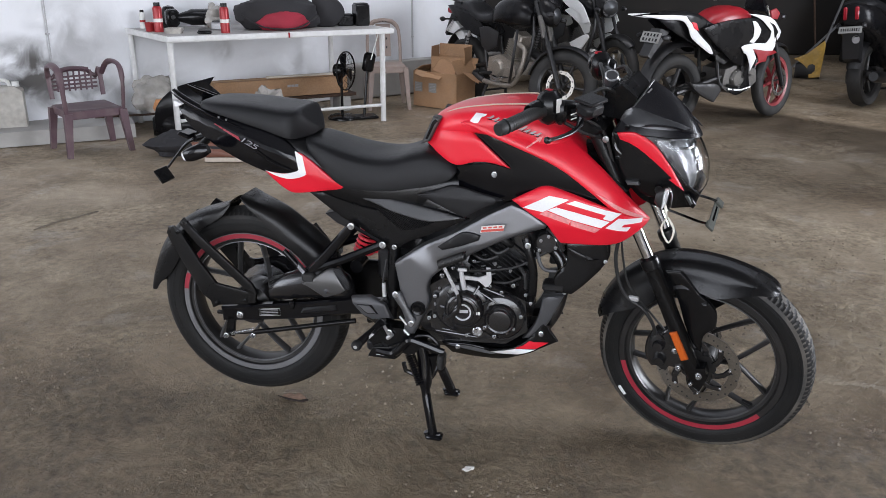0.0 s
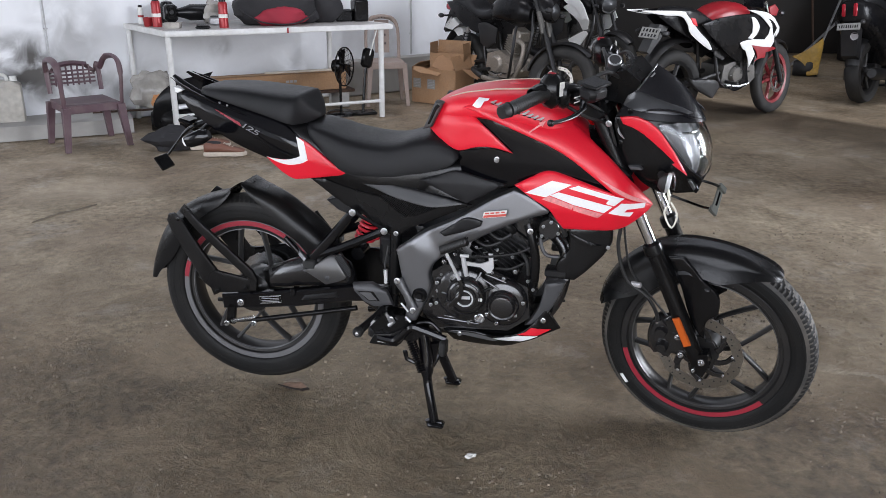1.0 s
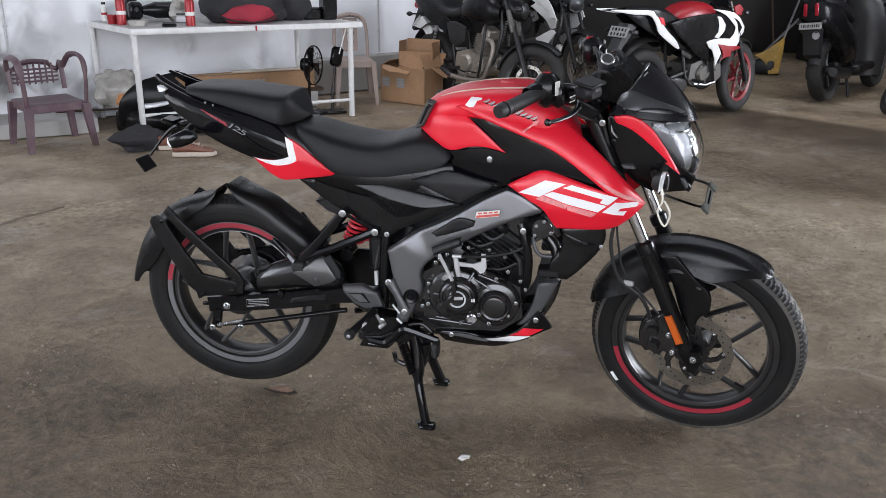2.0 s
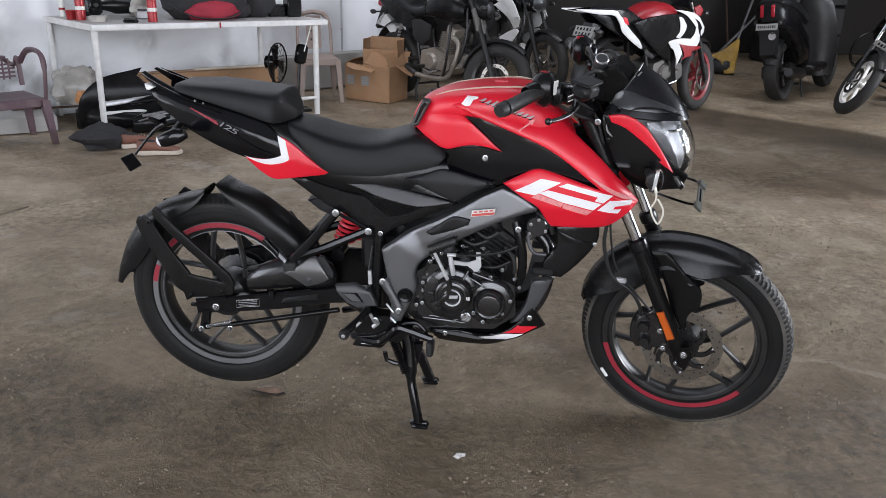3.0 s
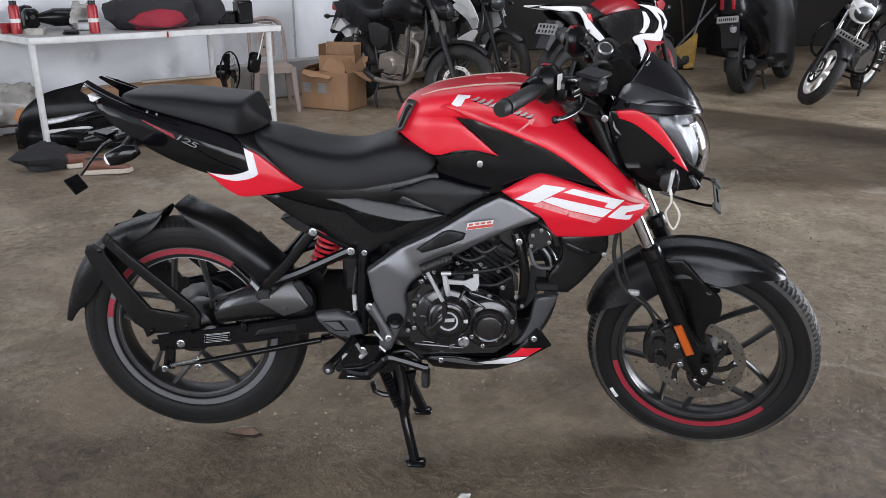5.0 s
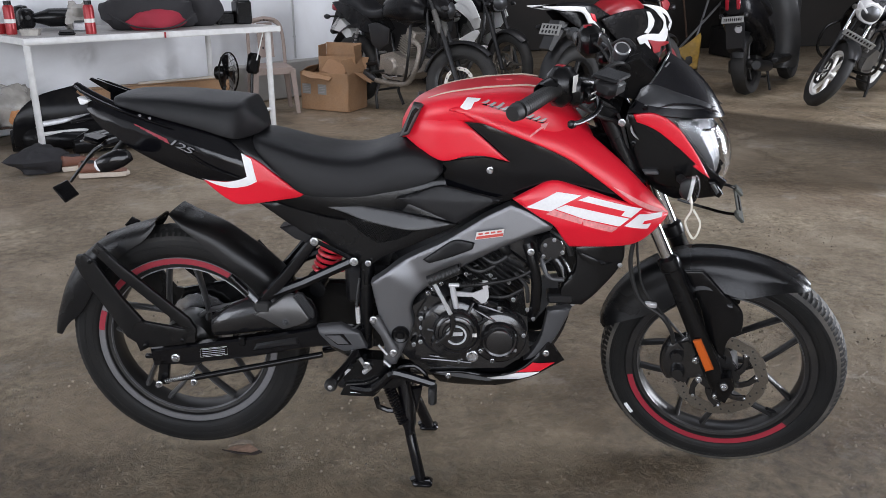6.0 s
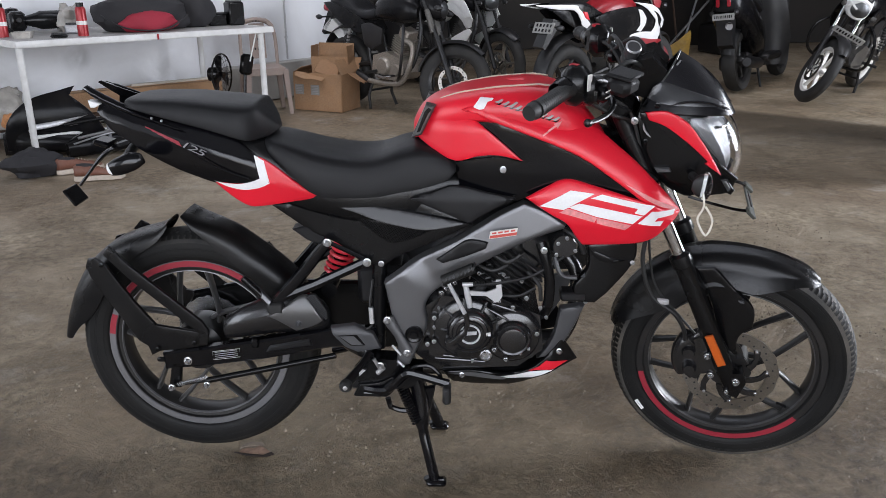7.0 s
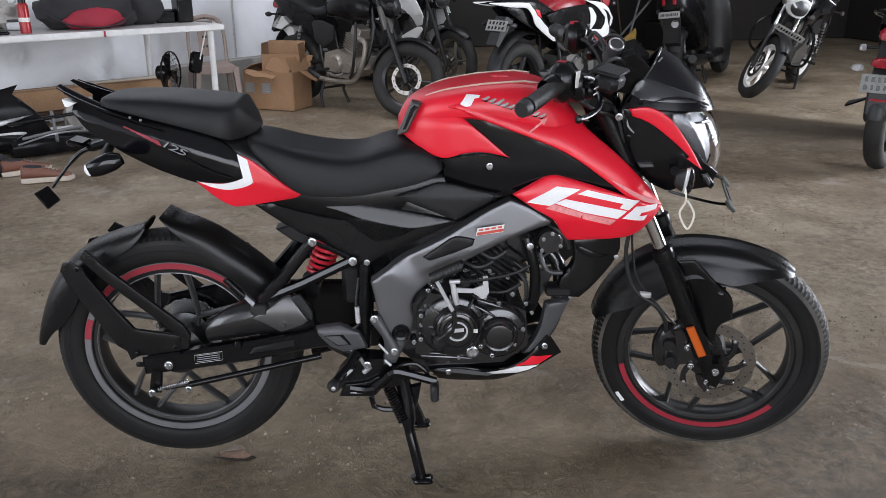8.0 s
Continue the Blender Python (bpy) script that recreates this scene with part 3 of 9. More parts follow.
def trimmed(geo):
    """Only the points that the faces use."""
    used = sorted({i for f in geo[1] for i in f})
    at = {i: k for k, i in enumerate(used)}
    return [geo[0][i] for i in used], [tuple(at[i] for i in f) for f in geo[1]]


def rim_shape(w):
    h = w * 0.5
    prof = [(0.230, -h), (0.230, -h + 0.004), (0.221, -h + 0.010), (0.214, 0), (0.221, h - 0.010), (0.230, h - 0.004), (0.230, h), (0.223, h + 0.001),
            (0.211, h + 0.001), (0.209, h - 0.006), (0.200, h - 0.008), (0.1965, h - 0.014), (0.1935, 0), (0.1965, -h + 0.014), (0.200, -h + 0.008), (0.209, -h + 0.006), (0.211, -h - 0.001), (0.223, -h - 0.001)]
    return lathe(prof, 96, True)


def arc_band(r0, r1, y, a0, a1, n=40, deep=0.0012):
    rings = []
    for i in range(n + 1):
        a = radians(a0 + (a1 - a0) * i / n)
        c, s = math.cos(a), math.sin(a)
        rings.append([Vector((r * c, yy, r * s)) for r, yy in ((r0, y), (r1, y), (r1, y + deep), (r0, y + deep))])
    return loft(rings)


def spoke_pair(theta, w):
    out = []
    for sg in (-1, 1):
        pts = []
        for r, d, y in ((0.045, 50, 0.010), (0.068, 43, 0.011), (0.093, 32, 0.010), (0.14, 18, 0.006), (0.198, 9.6, 0.004)):
            a = radians(theta + sg * d)
            pts.append(Vector((r * math.cos(a), 0, r * math.sin(a))))
        line = curve(pts, 4)
        rings = []
        for i, p in enumerate(line):
            a, b = line[max(i - 1, 0)], line[min(i + 1, len(line) - 1)]
            way = (b - a).normalized()
            out_y, cross = Vector((0, 1, 0)), way.cross(Vector((0, 1, 0)))
            t = i / (len(line) - 1)
            hx, hy = 0.0066 - 0.0018 * math.sin(t * 3.1), w * (0.30 + 0.06 * t)
            rings.append([p + cross * (u * hx) + out_y * (v * hy) for u, v in ((-1, -0.55), (-0.35, -1), (0.35, -1), (1, -0.55), (1, 0.55), (0.35, 1), (-0.35, 1), (-1, 0.55))])
        out.append(loft(rings))
    return out


def disc_band(r0, r1, y, thick, waves=0, n=96):
    V, F = [], []
    for i in range(n):
        a = 2 * math.pi * i / n
        ro = r1 - (0.002 if waves and (i * waves // n) % 2 else 0)
        for r, yy in ((r0, y), (ro, y), (ro, y + thick), (r0, y + thick)):
            V.append(Vector((r * math.cos(a), yy, r * math.sin(a))))
    for i in range(n):
        for j in range(4):
            a, b = i * 4, ((i + 1) % n) * 4
            F.append((a + j, a + (j + 1) % 4, b + (j + 1) % 4, b + j))
    return V, F


def guard(cx, cz, rows, drop=0.012, thick=0.003, m=9, ridge=0.0):
    """A mudguard round the axle cx, cz: rows of (angle, radius, half width)."""
    line = curve([(a, r, w) for a, r, w in rows], 5)
    rings = []
    for a, r, w in line:
        c, s = math.cos(radians(a)), math.sin(radians(a))
        outer, inner = [], []
        for j in range(m):
            u = -1 + 2 * j / (m - 1)
            rr = r - drop * abs(u) ** 2.6 + ridge * max(0, 1 - abs(u) * 3)
            outer.append(Vector((cx + rr * c, u * w, cz + rr * s)))
            inner.append(Vector((cx + (rr - thick) * c, u * (w - thick), cz + (rr - thick) * s)))
        rings.append(outer + inner[::-1])
    return loft(rings)


def fender(cx, cz, rows, thick=0.0035, m=17, flare=0.0, ridge=0.0):
    """A deep-sided mudguard round cx, cz: rows of (angle, crown radius, half width, radius of the side's lower edge)."""
    rings = []
    for a, rc, w, rs in [tuple(p) for p in dense_rows(rows, 5)]:
        c, s = math.cos(radians(a)), math.sin(radians(a))
        outer, inner = [], []
        for j in range(m):
            th = math.pi * (j / (m - 1) - 0.5)
            q = abs(math.cos(th)) ** 0.62
            u = math.copysign(abs(math.sin(th)) ** 0.62, th) * (1 if q > 0.56 else 1 + flare * (0.56 - q))
            r = rs + (rc - rs) * q + ridge * max(0, 1 - abs(u) * 4)
            outer.append(Vector((cx + r * c, u * w, cz + r * s)))
            r -= thick * q
            inner.append(Vector((cx + r * c, u * (w - thick), cz + r * s)))
        rings.append(outer + inner[::-1])
    return loft(rings)


def cushion(stations):
    """A flat-based seat along x: rows of (x, half width, top, bottom)."""
    prof = [(0, 1), (0.35, 0.995), (0.6, 0.975), (0.76, 0.935), (0.86, 0.86), (0.92, 0.74), (0.965, 0.45), (1.0, 0.15), (0.985, 0.03), (0.90, 0.0)]
    rings = []
    for x, w, top, low in [tuple(p) for p in dense_rows(stations, 6)]:
        half = [(u * w, low + v * (top - low)) for u, v in prof]
        rings.append([Vector((x, y, z)) for y, z in half] + [Vector((x, -y, z)) for y, z in half[:0:-1]])
    return loft(rings)


def body(stations, power=2.6):
    """A rounded body along x: rows of (x, half width, top, bottom)."""
    rings = []
    for x, w, top, low in [tuple(p) for p in dense_rows(stations)]:
        mid = low + (top - low) * 0.42
        ring = []
        for j in range(20):
            a = 2 * math.pi * j / 20
            c, s = math.cos(a), math.sin(a)
            y = w * math.copysign(abs(c) ** (2 / power), c)
            h = (top - mid) if s > 0 else (mid - low)
            ring.append(Vector((x, y, mid + h * math.copysign(abs(s) ** (2 / power), s))))
        rings.append(ring)
    return loft(rings)


def dense_rows(rows, k=4):
    a = np.array(rows, float)
    t = np.arange(len(a))
    out = []
    for i in range(len(a) - 1):
        p0, p1, p2, p3 = a[max(i - 1, 0)], a[i], a[i + 1], a[min(i + 2, len(a) - 1)]
        for s in range(k):
            u = s / k
            out.append(0.5 * (2 * p1 + (p2 - p0) * u + (2 * p0 - 5 * p1 + 4 * p2 - p3) * u * u + (3 * p1 - p0 - 3 * p2 + p3) * u ** 3))
    out.append(a[-1])
    return out


def bar(a, b, r, n=10):
    return tube([a, b], r, n)


def coil(a, b, r, wire, turns, n=14):
    a, b = Vector(a), Vector(b)
    way = (b - a).normalized()
    u = way.cross(Vector((0, 1, 0)))
    u = u.normalized() if u.length > 0.1 else way.cross(Vector((1, 0, 0))).normalized()
    v = way.cross(u)
    pts = [a.lerp(b, i / (turns * n)) + (u * math.cos(2 * math.pi * i / n) + v * math.sin(2 * math.pi * i / n)) * r for i in range(turns * n + 1)]
    return tube(pts, wire, 6)


BIKE = thing("motorcycle", pose(-0.572, 2.35, 0, 0, 0, -11.5),
             "red and black naked motorcycle standing on its centre stand", "motorcycle")
HEAD = Vector((1.02, 0, 0.92))
STEER = Matrix.Translation(HEAD) @ Matrix.Rotation(radians(15.5), 4, Vector((math.sin(radians(26)), 0, -math.cos(radians(26))))) @ Matrix.Translation(-HEAD)
FX, FZ, RX, RZ = 1.345, 0.2885, 0.0, 0.3285


def steered(name, geo, material, parent=BIKE, label="", sharp=38):
    return part(name, tf(geo, STEER), material, parent, label, sharp)


def make_wheel(put, x, z, R, w, paint, spin, stripes, label):
    rim = put("wheel", spun(rim_shape(w * 0.78), x, z), RIM_BLACK, BIKE, label)
    h = w * 0.39
    lip_paint = paint if paint is RIM else RIM_BLACK
    put("rim_edge", spun(lathe([(0.2003, -h + 0.009), (0.2000, -h + 0.0045), (0.1985, -h + 0.0040), (0.1968, -h + 0.010)], 120, True), x, z), RIM if paint is RIM else SPOKE_GREY, rim, "thin inner rim edge")
    put("rim_lip", spun(lathe([(0.2295, -h - 0.001), (0.2270, -h - 0.0035), (0.2130, -h - 0.0032), (0.2105, -h + 0.001), (0.2105, -h + 0.005), (0.2295, -h + 0.003)], 120, True), x, z), lip_paint, rim, "painted rim lip")
    wall, crown, deep = tyre_shape(R, w, cut=0.0026 if paint is not RIM else 0.0018)
    put("tyre", spun(trimmed(wall), x, z), RUBBER, rim, "black rubber tyre wall", 50)
    put("tread", spun(trimmed(crown), x, z), TREAD if paint is not RIM else REAR_TREAD, rim, "grooved tyre tread", 30)
    put("tread_groove", spun(trimmed(deep), x, z), RUBBER, rim, "dark tread grooves", 30)
    for r, tall in ((0.2425, 0.0006), (0.2600, 0.0008), (0.2635, 0.0006)):
        put("sidewall_rib", spun(lathe([(r - 0.0009, -w * (0.486 if r < 0.25 else 0.497)), (r, -w * (0.486 if r < 0.25 else 0.4975) - tall), (r + 0.0009, -w * (0.486 if r < 0.25 else 0.497)), (r, -w * 0.46)], 120, True), x, z), RUBBER, rim)
    for i in range(5):
        for g in spoke_pair(spin + 72 * i, w * 0.42):
            put("spoke", spun(g, x, z), RIM_BLACK if paint is not RIM else SPOKE_GREY, rim)
    for a0, a1 in stripes:
        put("rim_stripe", spun(arc_band(0.2128, 0.2272, -w * 0.39 - 0.0042, a0, a1, 60, 0.0026), x, z), RED_GLOW, rim, "red reflective rim stripe")
    return rim


# wheels
rear = make_wheel(part, RX, RZ, 0.303, 0.100, RIM, 92.5, ((28, 152), (158, 172)), "dark grey cast alloy rear wheel")
part("hub", spun(lathe([(0, -0.07), (0.03, -0.07), (0.036, -0.06), (0.062, -0.05), (0.066, -0.02), (0.066, 0.03), (0.05, 0.06), (0.03, 0.075), (0, 0.075)], 32), RX, RZ), RIM_BLACK, rear)
part("sprocket", spun(disc_band(0.05, 0.088, 0.068, 0.006, 40, 160), RX, RZ), STEEL, rear, "steel chain sprocket")
front = make_wheel(steered, FX, FZ, 0.2955, 0.084, RIM_BLACK, 38.5, ((-166, -38),), "black cast alloy front wheel")
steered("hub", spun(lathe([(0, -0.06), (0.022, -0.06), (0.028, -0.05), (0.045, -0.042), (0.048, 0), (0.045, 0.04), (0.028, 0.055), (0, 0.06)], 32), FX, FZ), RIM_BLACK, front)
steered("brake_disc", spun(disc_band(0.084, 0.114, -0.066, 0.004, 30, 180), FX, FZ), DISC, front, "drilled steel brake disc")
holes = []  # drilled pattern
for i in range(36):
    a, r = 2 * math.pi * i / 36, 0.092 + 0.0072 * (i % 3)
    holes.append(tf(lathe([(0, -0.0006), (0.0024, -0.0006), (0.0026, 0.0004)], 8), Matrix.Translation((FX + r * math.cos(a), -0.0662, FZ + r * math.sin(a)))))
for hole in holes:
    steered("drilled_hole", hole, DARK_FRAME, front)
steered("disc_carrier", spun(disc_band(0.026, 0.050, -0.0655, 0.005, 30, 60), FX, FZ), RIM_BLACK, front, "black disc carrier")
for i in range(8):
    a = radians(20 + 45 * i)
    mids = [(r, a + d, h) for r, d, h in ((0.044, 0.0, 0.0095), (0.058, 0.13, 0.0075), (0.072, 0.30, 0.0070), (0.088, 0.54, 0.0085))]
    edge = [(FX + r * math.cos(v) - h * math.sin(v + 0.5), FZ + r * math.sin(v) + h * math.cos(v + 0.5)) for r, v, h in mids] + [(FX + r * math.cos(v) + h * math.sin(v + 0.5), FZ + r * math.sin(v) - h * math.cos(v + 0.5)) for r, v, h in mids[::-1]]
    steered("disc_arm", prism(edge, -0.0685, -0.062, 0.0015), ENGINE, front)
    steered("disc_bolt", bolt((FX + 0.086 * math.cos(a + 0.54), -0.069, FZ + 0.086 * math.sin(a + 0.54)), 0.0045, 0.003), STEEL, front)
steered("valve_stem", bar((FX + 0.150, -0.012, FZ - 0.120), (FX + 0.128, -0.03, FZ - 0.100), 0.0042), MATT_BLACK, front)
steered("tyre_mark", spun(arc_band(0.255, 0.264, -0.0424, 213, 220, 6, 0.001), FX, FZ), WHITE_DECAL, front, "white printed mark on the tyre wall")

# front fork
for sg in (-1, 1):
    y = 0.098 * sg
    steered("fork_stanchion", bar((1.135, y, 0.730), (1.205, y, 0.585), 0.0155, 20), CHROME, BIKE, "bright chromed fork tube")
    steered("fork_upper_tube", bar((1.022, y, 0.965), (1.140, y, 0.720), 0.019, 20), SATIN_BLACK, BIKE, "black upper fork tube")
    steered("fork_slider", tube([(1.190, y, 0.617), (1.193, y, 0.611), (1.196, y, 0.603), (1.204, y, 0.587), (1.206, y, 0.583), (1.265, y, 0.455), (1.33, y, 0.315), (1.352, y, 0.268), (1.357, y, 0.257)],
            [0.017, 0.0245, 0.0255, 0.0255, 0.0215, 0.022, 0.023, 0.021, 0.015], 20), SATIN_BLACK, BIKE, "black fork slider")
    steered("axle_clamp", hull([(1.352 + dx, y + dy, 0.29 + dz) for dx, dz in ((-0.022, -0.03), (0.012, -0.045), (0.028, 0.0), (0.018, 0.03), (-0.018, 0.02)) for dy in (-0.018, 0.018)]), SATIN_BLACK, BIKE)
    steered("axle_nut", bolt((1.356, y + sg * 0.018, 0.292), 0.011, 0.009, (0, sg, 0)), STEEL, BIKE)
    steered("clamp_bolt", bolt((1.338, y + sg * 0.02, 0.262), 0.006, 0.006, (0, sg, 0)), STEEL, BIKE)
steered("fork_reflector", prism([(1.271, 0.417), (1.289, 0.424), (1.327, 0.347), (1.309, 0.338)], -0.122, -0.134, 0.003), ORANGE, BIKE, "orange fork reflector")
steered("lower_yoke", prism([(1.04, 0.80), (1.09, 0.775), (1.13, 0.80), (1.07, 0.845)], -0.125, 0.125, 0.006), SATIN_BLACK, BIKE)
steered("upper_yoke", prism([(0.985, 0.955), (1.035, 0.93), (1.06, 0.955), (1.01, 0.985)], -0.13, 0.13, 0.006), SATIN_BLACK, BIKE)
steered("yoke_bolt", bolt((1.068, -0.131, 0.935), 0.009, 0.007), STEEL, BIKE)
# brake caliper and hose
caliper = steered("brake_caliper", join(tube(curve([(1.262, -0.072, 0.392), (1.238, -0.074, 0.372), (1.226, -0.075, 0.335), (1.232, -0.074, 0.298), (1.258, -0.072, 0.272)], 4), [0.014] * 3 + [0.026] * 11 + [0.014] * 3, 14),
                                           hull([(x, y, z) for x, z in ((1.232, 0.375), (1.262, 0.392), (1.282, 0.375), (1.284, 0.315), (1.265, 0.272), (1.238, 0.282)) for y in (-0.045, -0.094)]),
                                           hull([(x, y, z) for x, z in ((1.262, 0.288), (1.268, 0.355), (1.312, 0.345), (1.322, 0.302)) for y in (-0.072, -0.096)])), ENGINE, BIKE, "black two-piston brake caliper", 45)
for x, z in ((1.285, 0.345), (1.298, 0.292)):
    steered("caliper_bolt", bolt((x, -0.1, z), 0.009, 0.008), STEEL, caliper)
for x, z in ((1.240, 0.352), (1.246, 0.306)):
    steered("caliper_piston", spun(lathe([(0, -0.012), (0.013, -0.012), (0.016, -0.006), (0.017, 0.004)], 16), x, z, -0.1), ENGINE, caliper)
steered("brake_hose", tube(curve([(1.10, -0.105, 0.80), (1.118, -0.12, 0.70), (1.112, -0.125, 0.60), (1.140, -0.125, 0.51), (1.195, -0.118, 0.465), (1.222, -0.11, 0.42), (1.228, -0.1, 0.385)], 6), 0.0052, 8), GRIP, BIKE, "black rubber brake hose")
steered("sensor_cable", tube(curve([(1.118, -0.118, 0.70), (1.128, -0.108, 0.60), (1.15, -0.105, 0.52), (1.215, -0.095, 0.44), (1.25, -0.09, 0.40)], 5), 0.003, 6), GRIP, BIKE)
steered("hose_clip", cbox(0.03, 0.012, 0.014, 0.003, (1.166, -0.121, 0.495)), ALLOY, BIKE)
# front mudguard with its stays
mud = steered("front_mudguard", fender(FX, FZ, ((164, 0.314, 0.036, 0.300), (158, 0.319, 0.048, 0.284), (145, 0.324, 0.055, 0.245), (128, 0.327, 0.060, 0.226), (116, 0.325, 0.062, 0.240), (106, 0.319, 0.063, 0.250), (94, 0.311, 0.062, 0.238), (83, 0.307, 0.061, 0.230), (72, 0.305, 0.058, 0.254), (63, 0.305, 0.052, 0.284), (58, 0.304, 0.042, 0.295), (54.5, 0.302, 0.022, 0.300)), 0.0035, 33, 0.55, 0.003), FENDER_BLACK, BIKE, "matt black plastic front mudguard", 17)
for sg in (-1, 1):
    stay = shell([(1.235, 0.57), (1.275, 0.575), (1.352, 0.505), (1.378, 0.47), (1.380, 0.425), (1.352, 0.395), (1.350, 0.345), (1.335, 0.36), (1.30, 0.42), (1.275, 0.49)], lambda x, z: 0.078 + 0.010 * max(0, 1 - abs(x - 1.325) / 0.035), 0.006, 0.009, 0.012)
    steered("mudguard_stay", stay if sg < 0 else mirror(stay), SATIN_BLACK, mud)
    gleam = shell([(1.292, 0.556), (1.345, 0.512), (1.352, 0.495), (1.338, 0.497), (1.312, 0.525)], lambda x, z: 0.084 - (z - 0.50) * 0.75, 0.003, 0.002, 0.008)
    steered("stay_ridge", gleam if sg < 0 else mirror(gleam), SATIN_BLACK, mud)

# tank
TANK_ROWS = [(0.553, 0.030, 0.900, 0.855), (0.57, 0.058, 0.930, 0.862), (0.60, 0.090, 0.953, 0.880), (0.66, 0.122, 0.974, 0.900), (0.74, 0.138, 0.987, 0.895), (0.83, 0.142, 0.993, 0.868),
                               (0.90, 0.134, 0.975, 0.835), (0.95, 0.112, 0.925, 0.80), (1.00, 0.080, 0.862, 0.77), (1.03, 0.050, 0.82, 0.77)]
tank = part("fuel_tank", body(TANK_ROWS, 3.0), RED, BIKE, "satin red fuel tank")
part("tank_core", body([(0.60, 0.07, 0.90, 0.74), (0.70, 0.10, 0.91, 0.72), (0.85, 0.105, 0.90, 0.70), (0.98, 0.09, 0.885, 0.68), (1.06, 0.06, 0.86, 0.70), (1.10, 0.04, 0.80, 0.72)], 3.0), SATIN_BLACK, BIKE)
part("fuel_cap", tf(lathe([(0, 0.012), (0.030, 0.012), (0.036, 0.008), (0.038, 0), (0.038, -0.01)], 32), Matrix.Translation((0.80, 0, 0.981)) @ Matrix.Rotation(radians(92), 4, "X")), RED, tank, "red locking fuel cap lid")
flank_y = lerp_table([(0.55, 0.06), (0.60, 0.10), (0.65, 0.126), (0.75, 0.143), (0.85, 0.151), (0.95, 0.157), (1.03, 0.166), (1.08, 0.168), (1.12, 0.140), (1.175, 0.078)])
wedge_z = lerp_table([(0.55, 0.95), (0.66, 0.938), (0.72, 0.918), (0.793, 0.892), (0.918, 0.842), (1.015, 0.777), (1.06, 0.745), (1.17, 0.68)])


def band_y(x, z):
    return flank_y(x) - max(0, z - wedge_z(x) - 0.004) ** 2 * float(np.interp(x, (0.80, 0.92, 1.05), (16, 9, 7)))


def tank_skin(x, z):
    rows = dense_rows(TANK_ROWS)
    w, top, low = (float(np.interp(x, [r[0] for r in rows], [r[k] for r in rows])) for k in (1, 2, 3))
    mid = low + (top - low) * 0.42
    s = min(0.999, abs(z - mid) / ((top - mid) if z > mid else (mid - low)))
    return max(w * (1 - s ** 3.0) ** (1 / 3.0), band_y(x, z) if z < wedge_z(x) + 0.055 else 0)


def low_y(x, z):
    return flank_y(x) + 0.004 - max(0, 0.69 - z) * 0.45 - max(0, z - 0.755) * 0.35


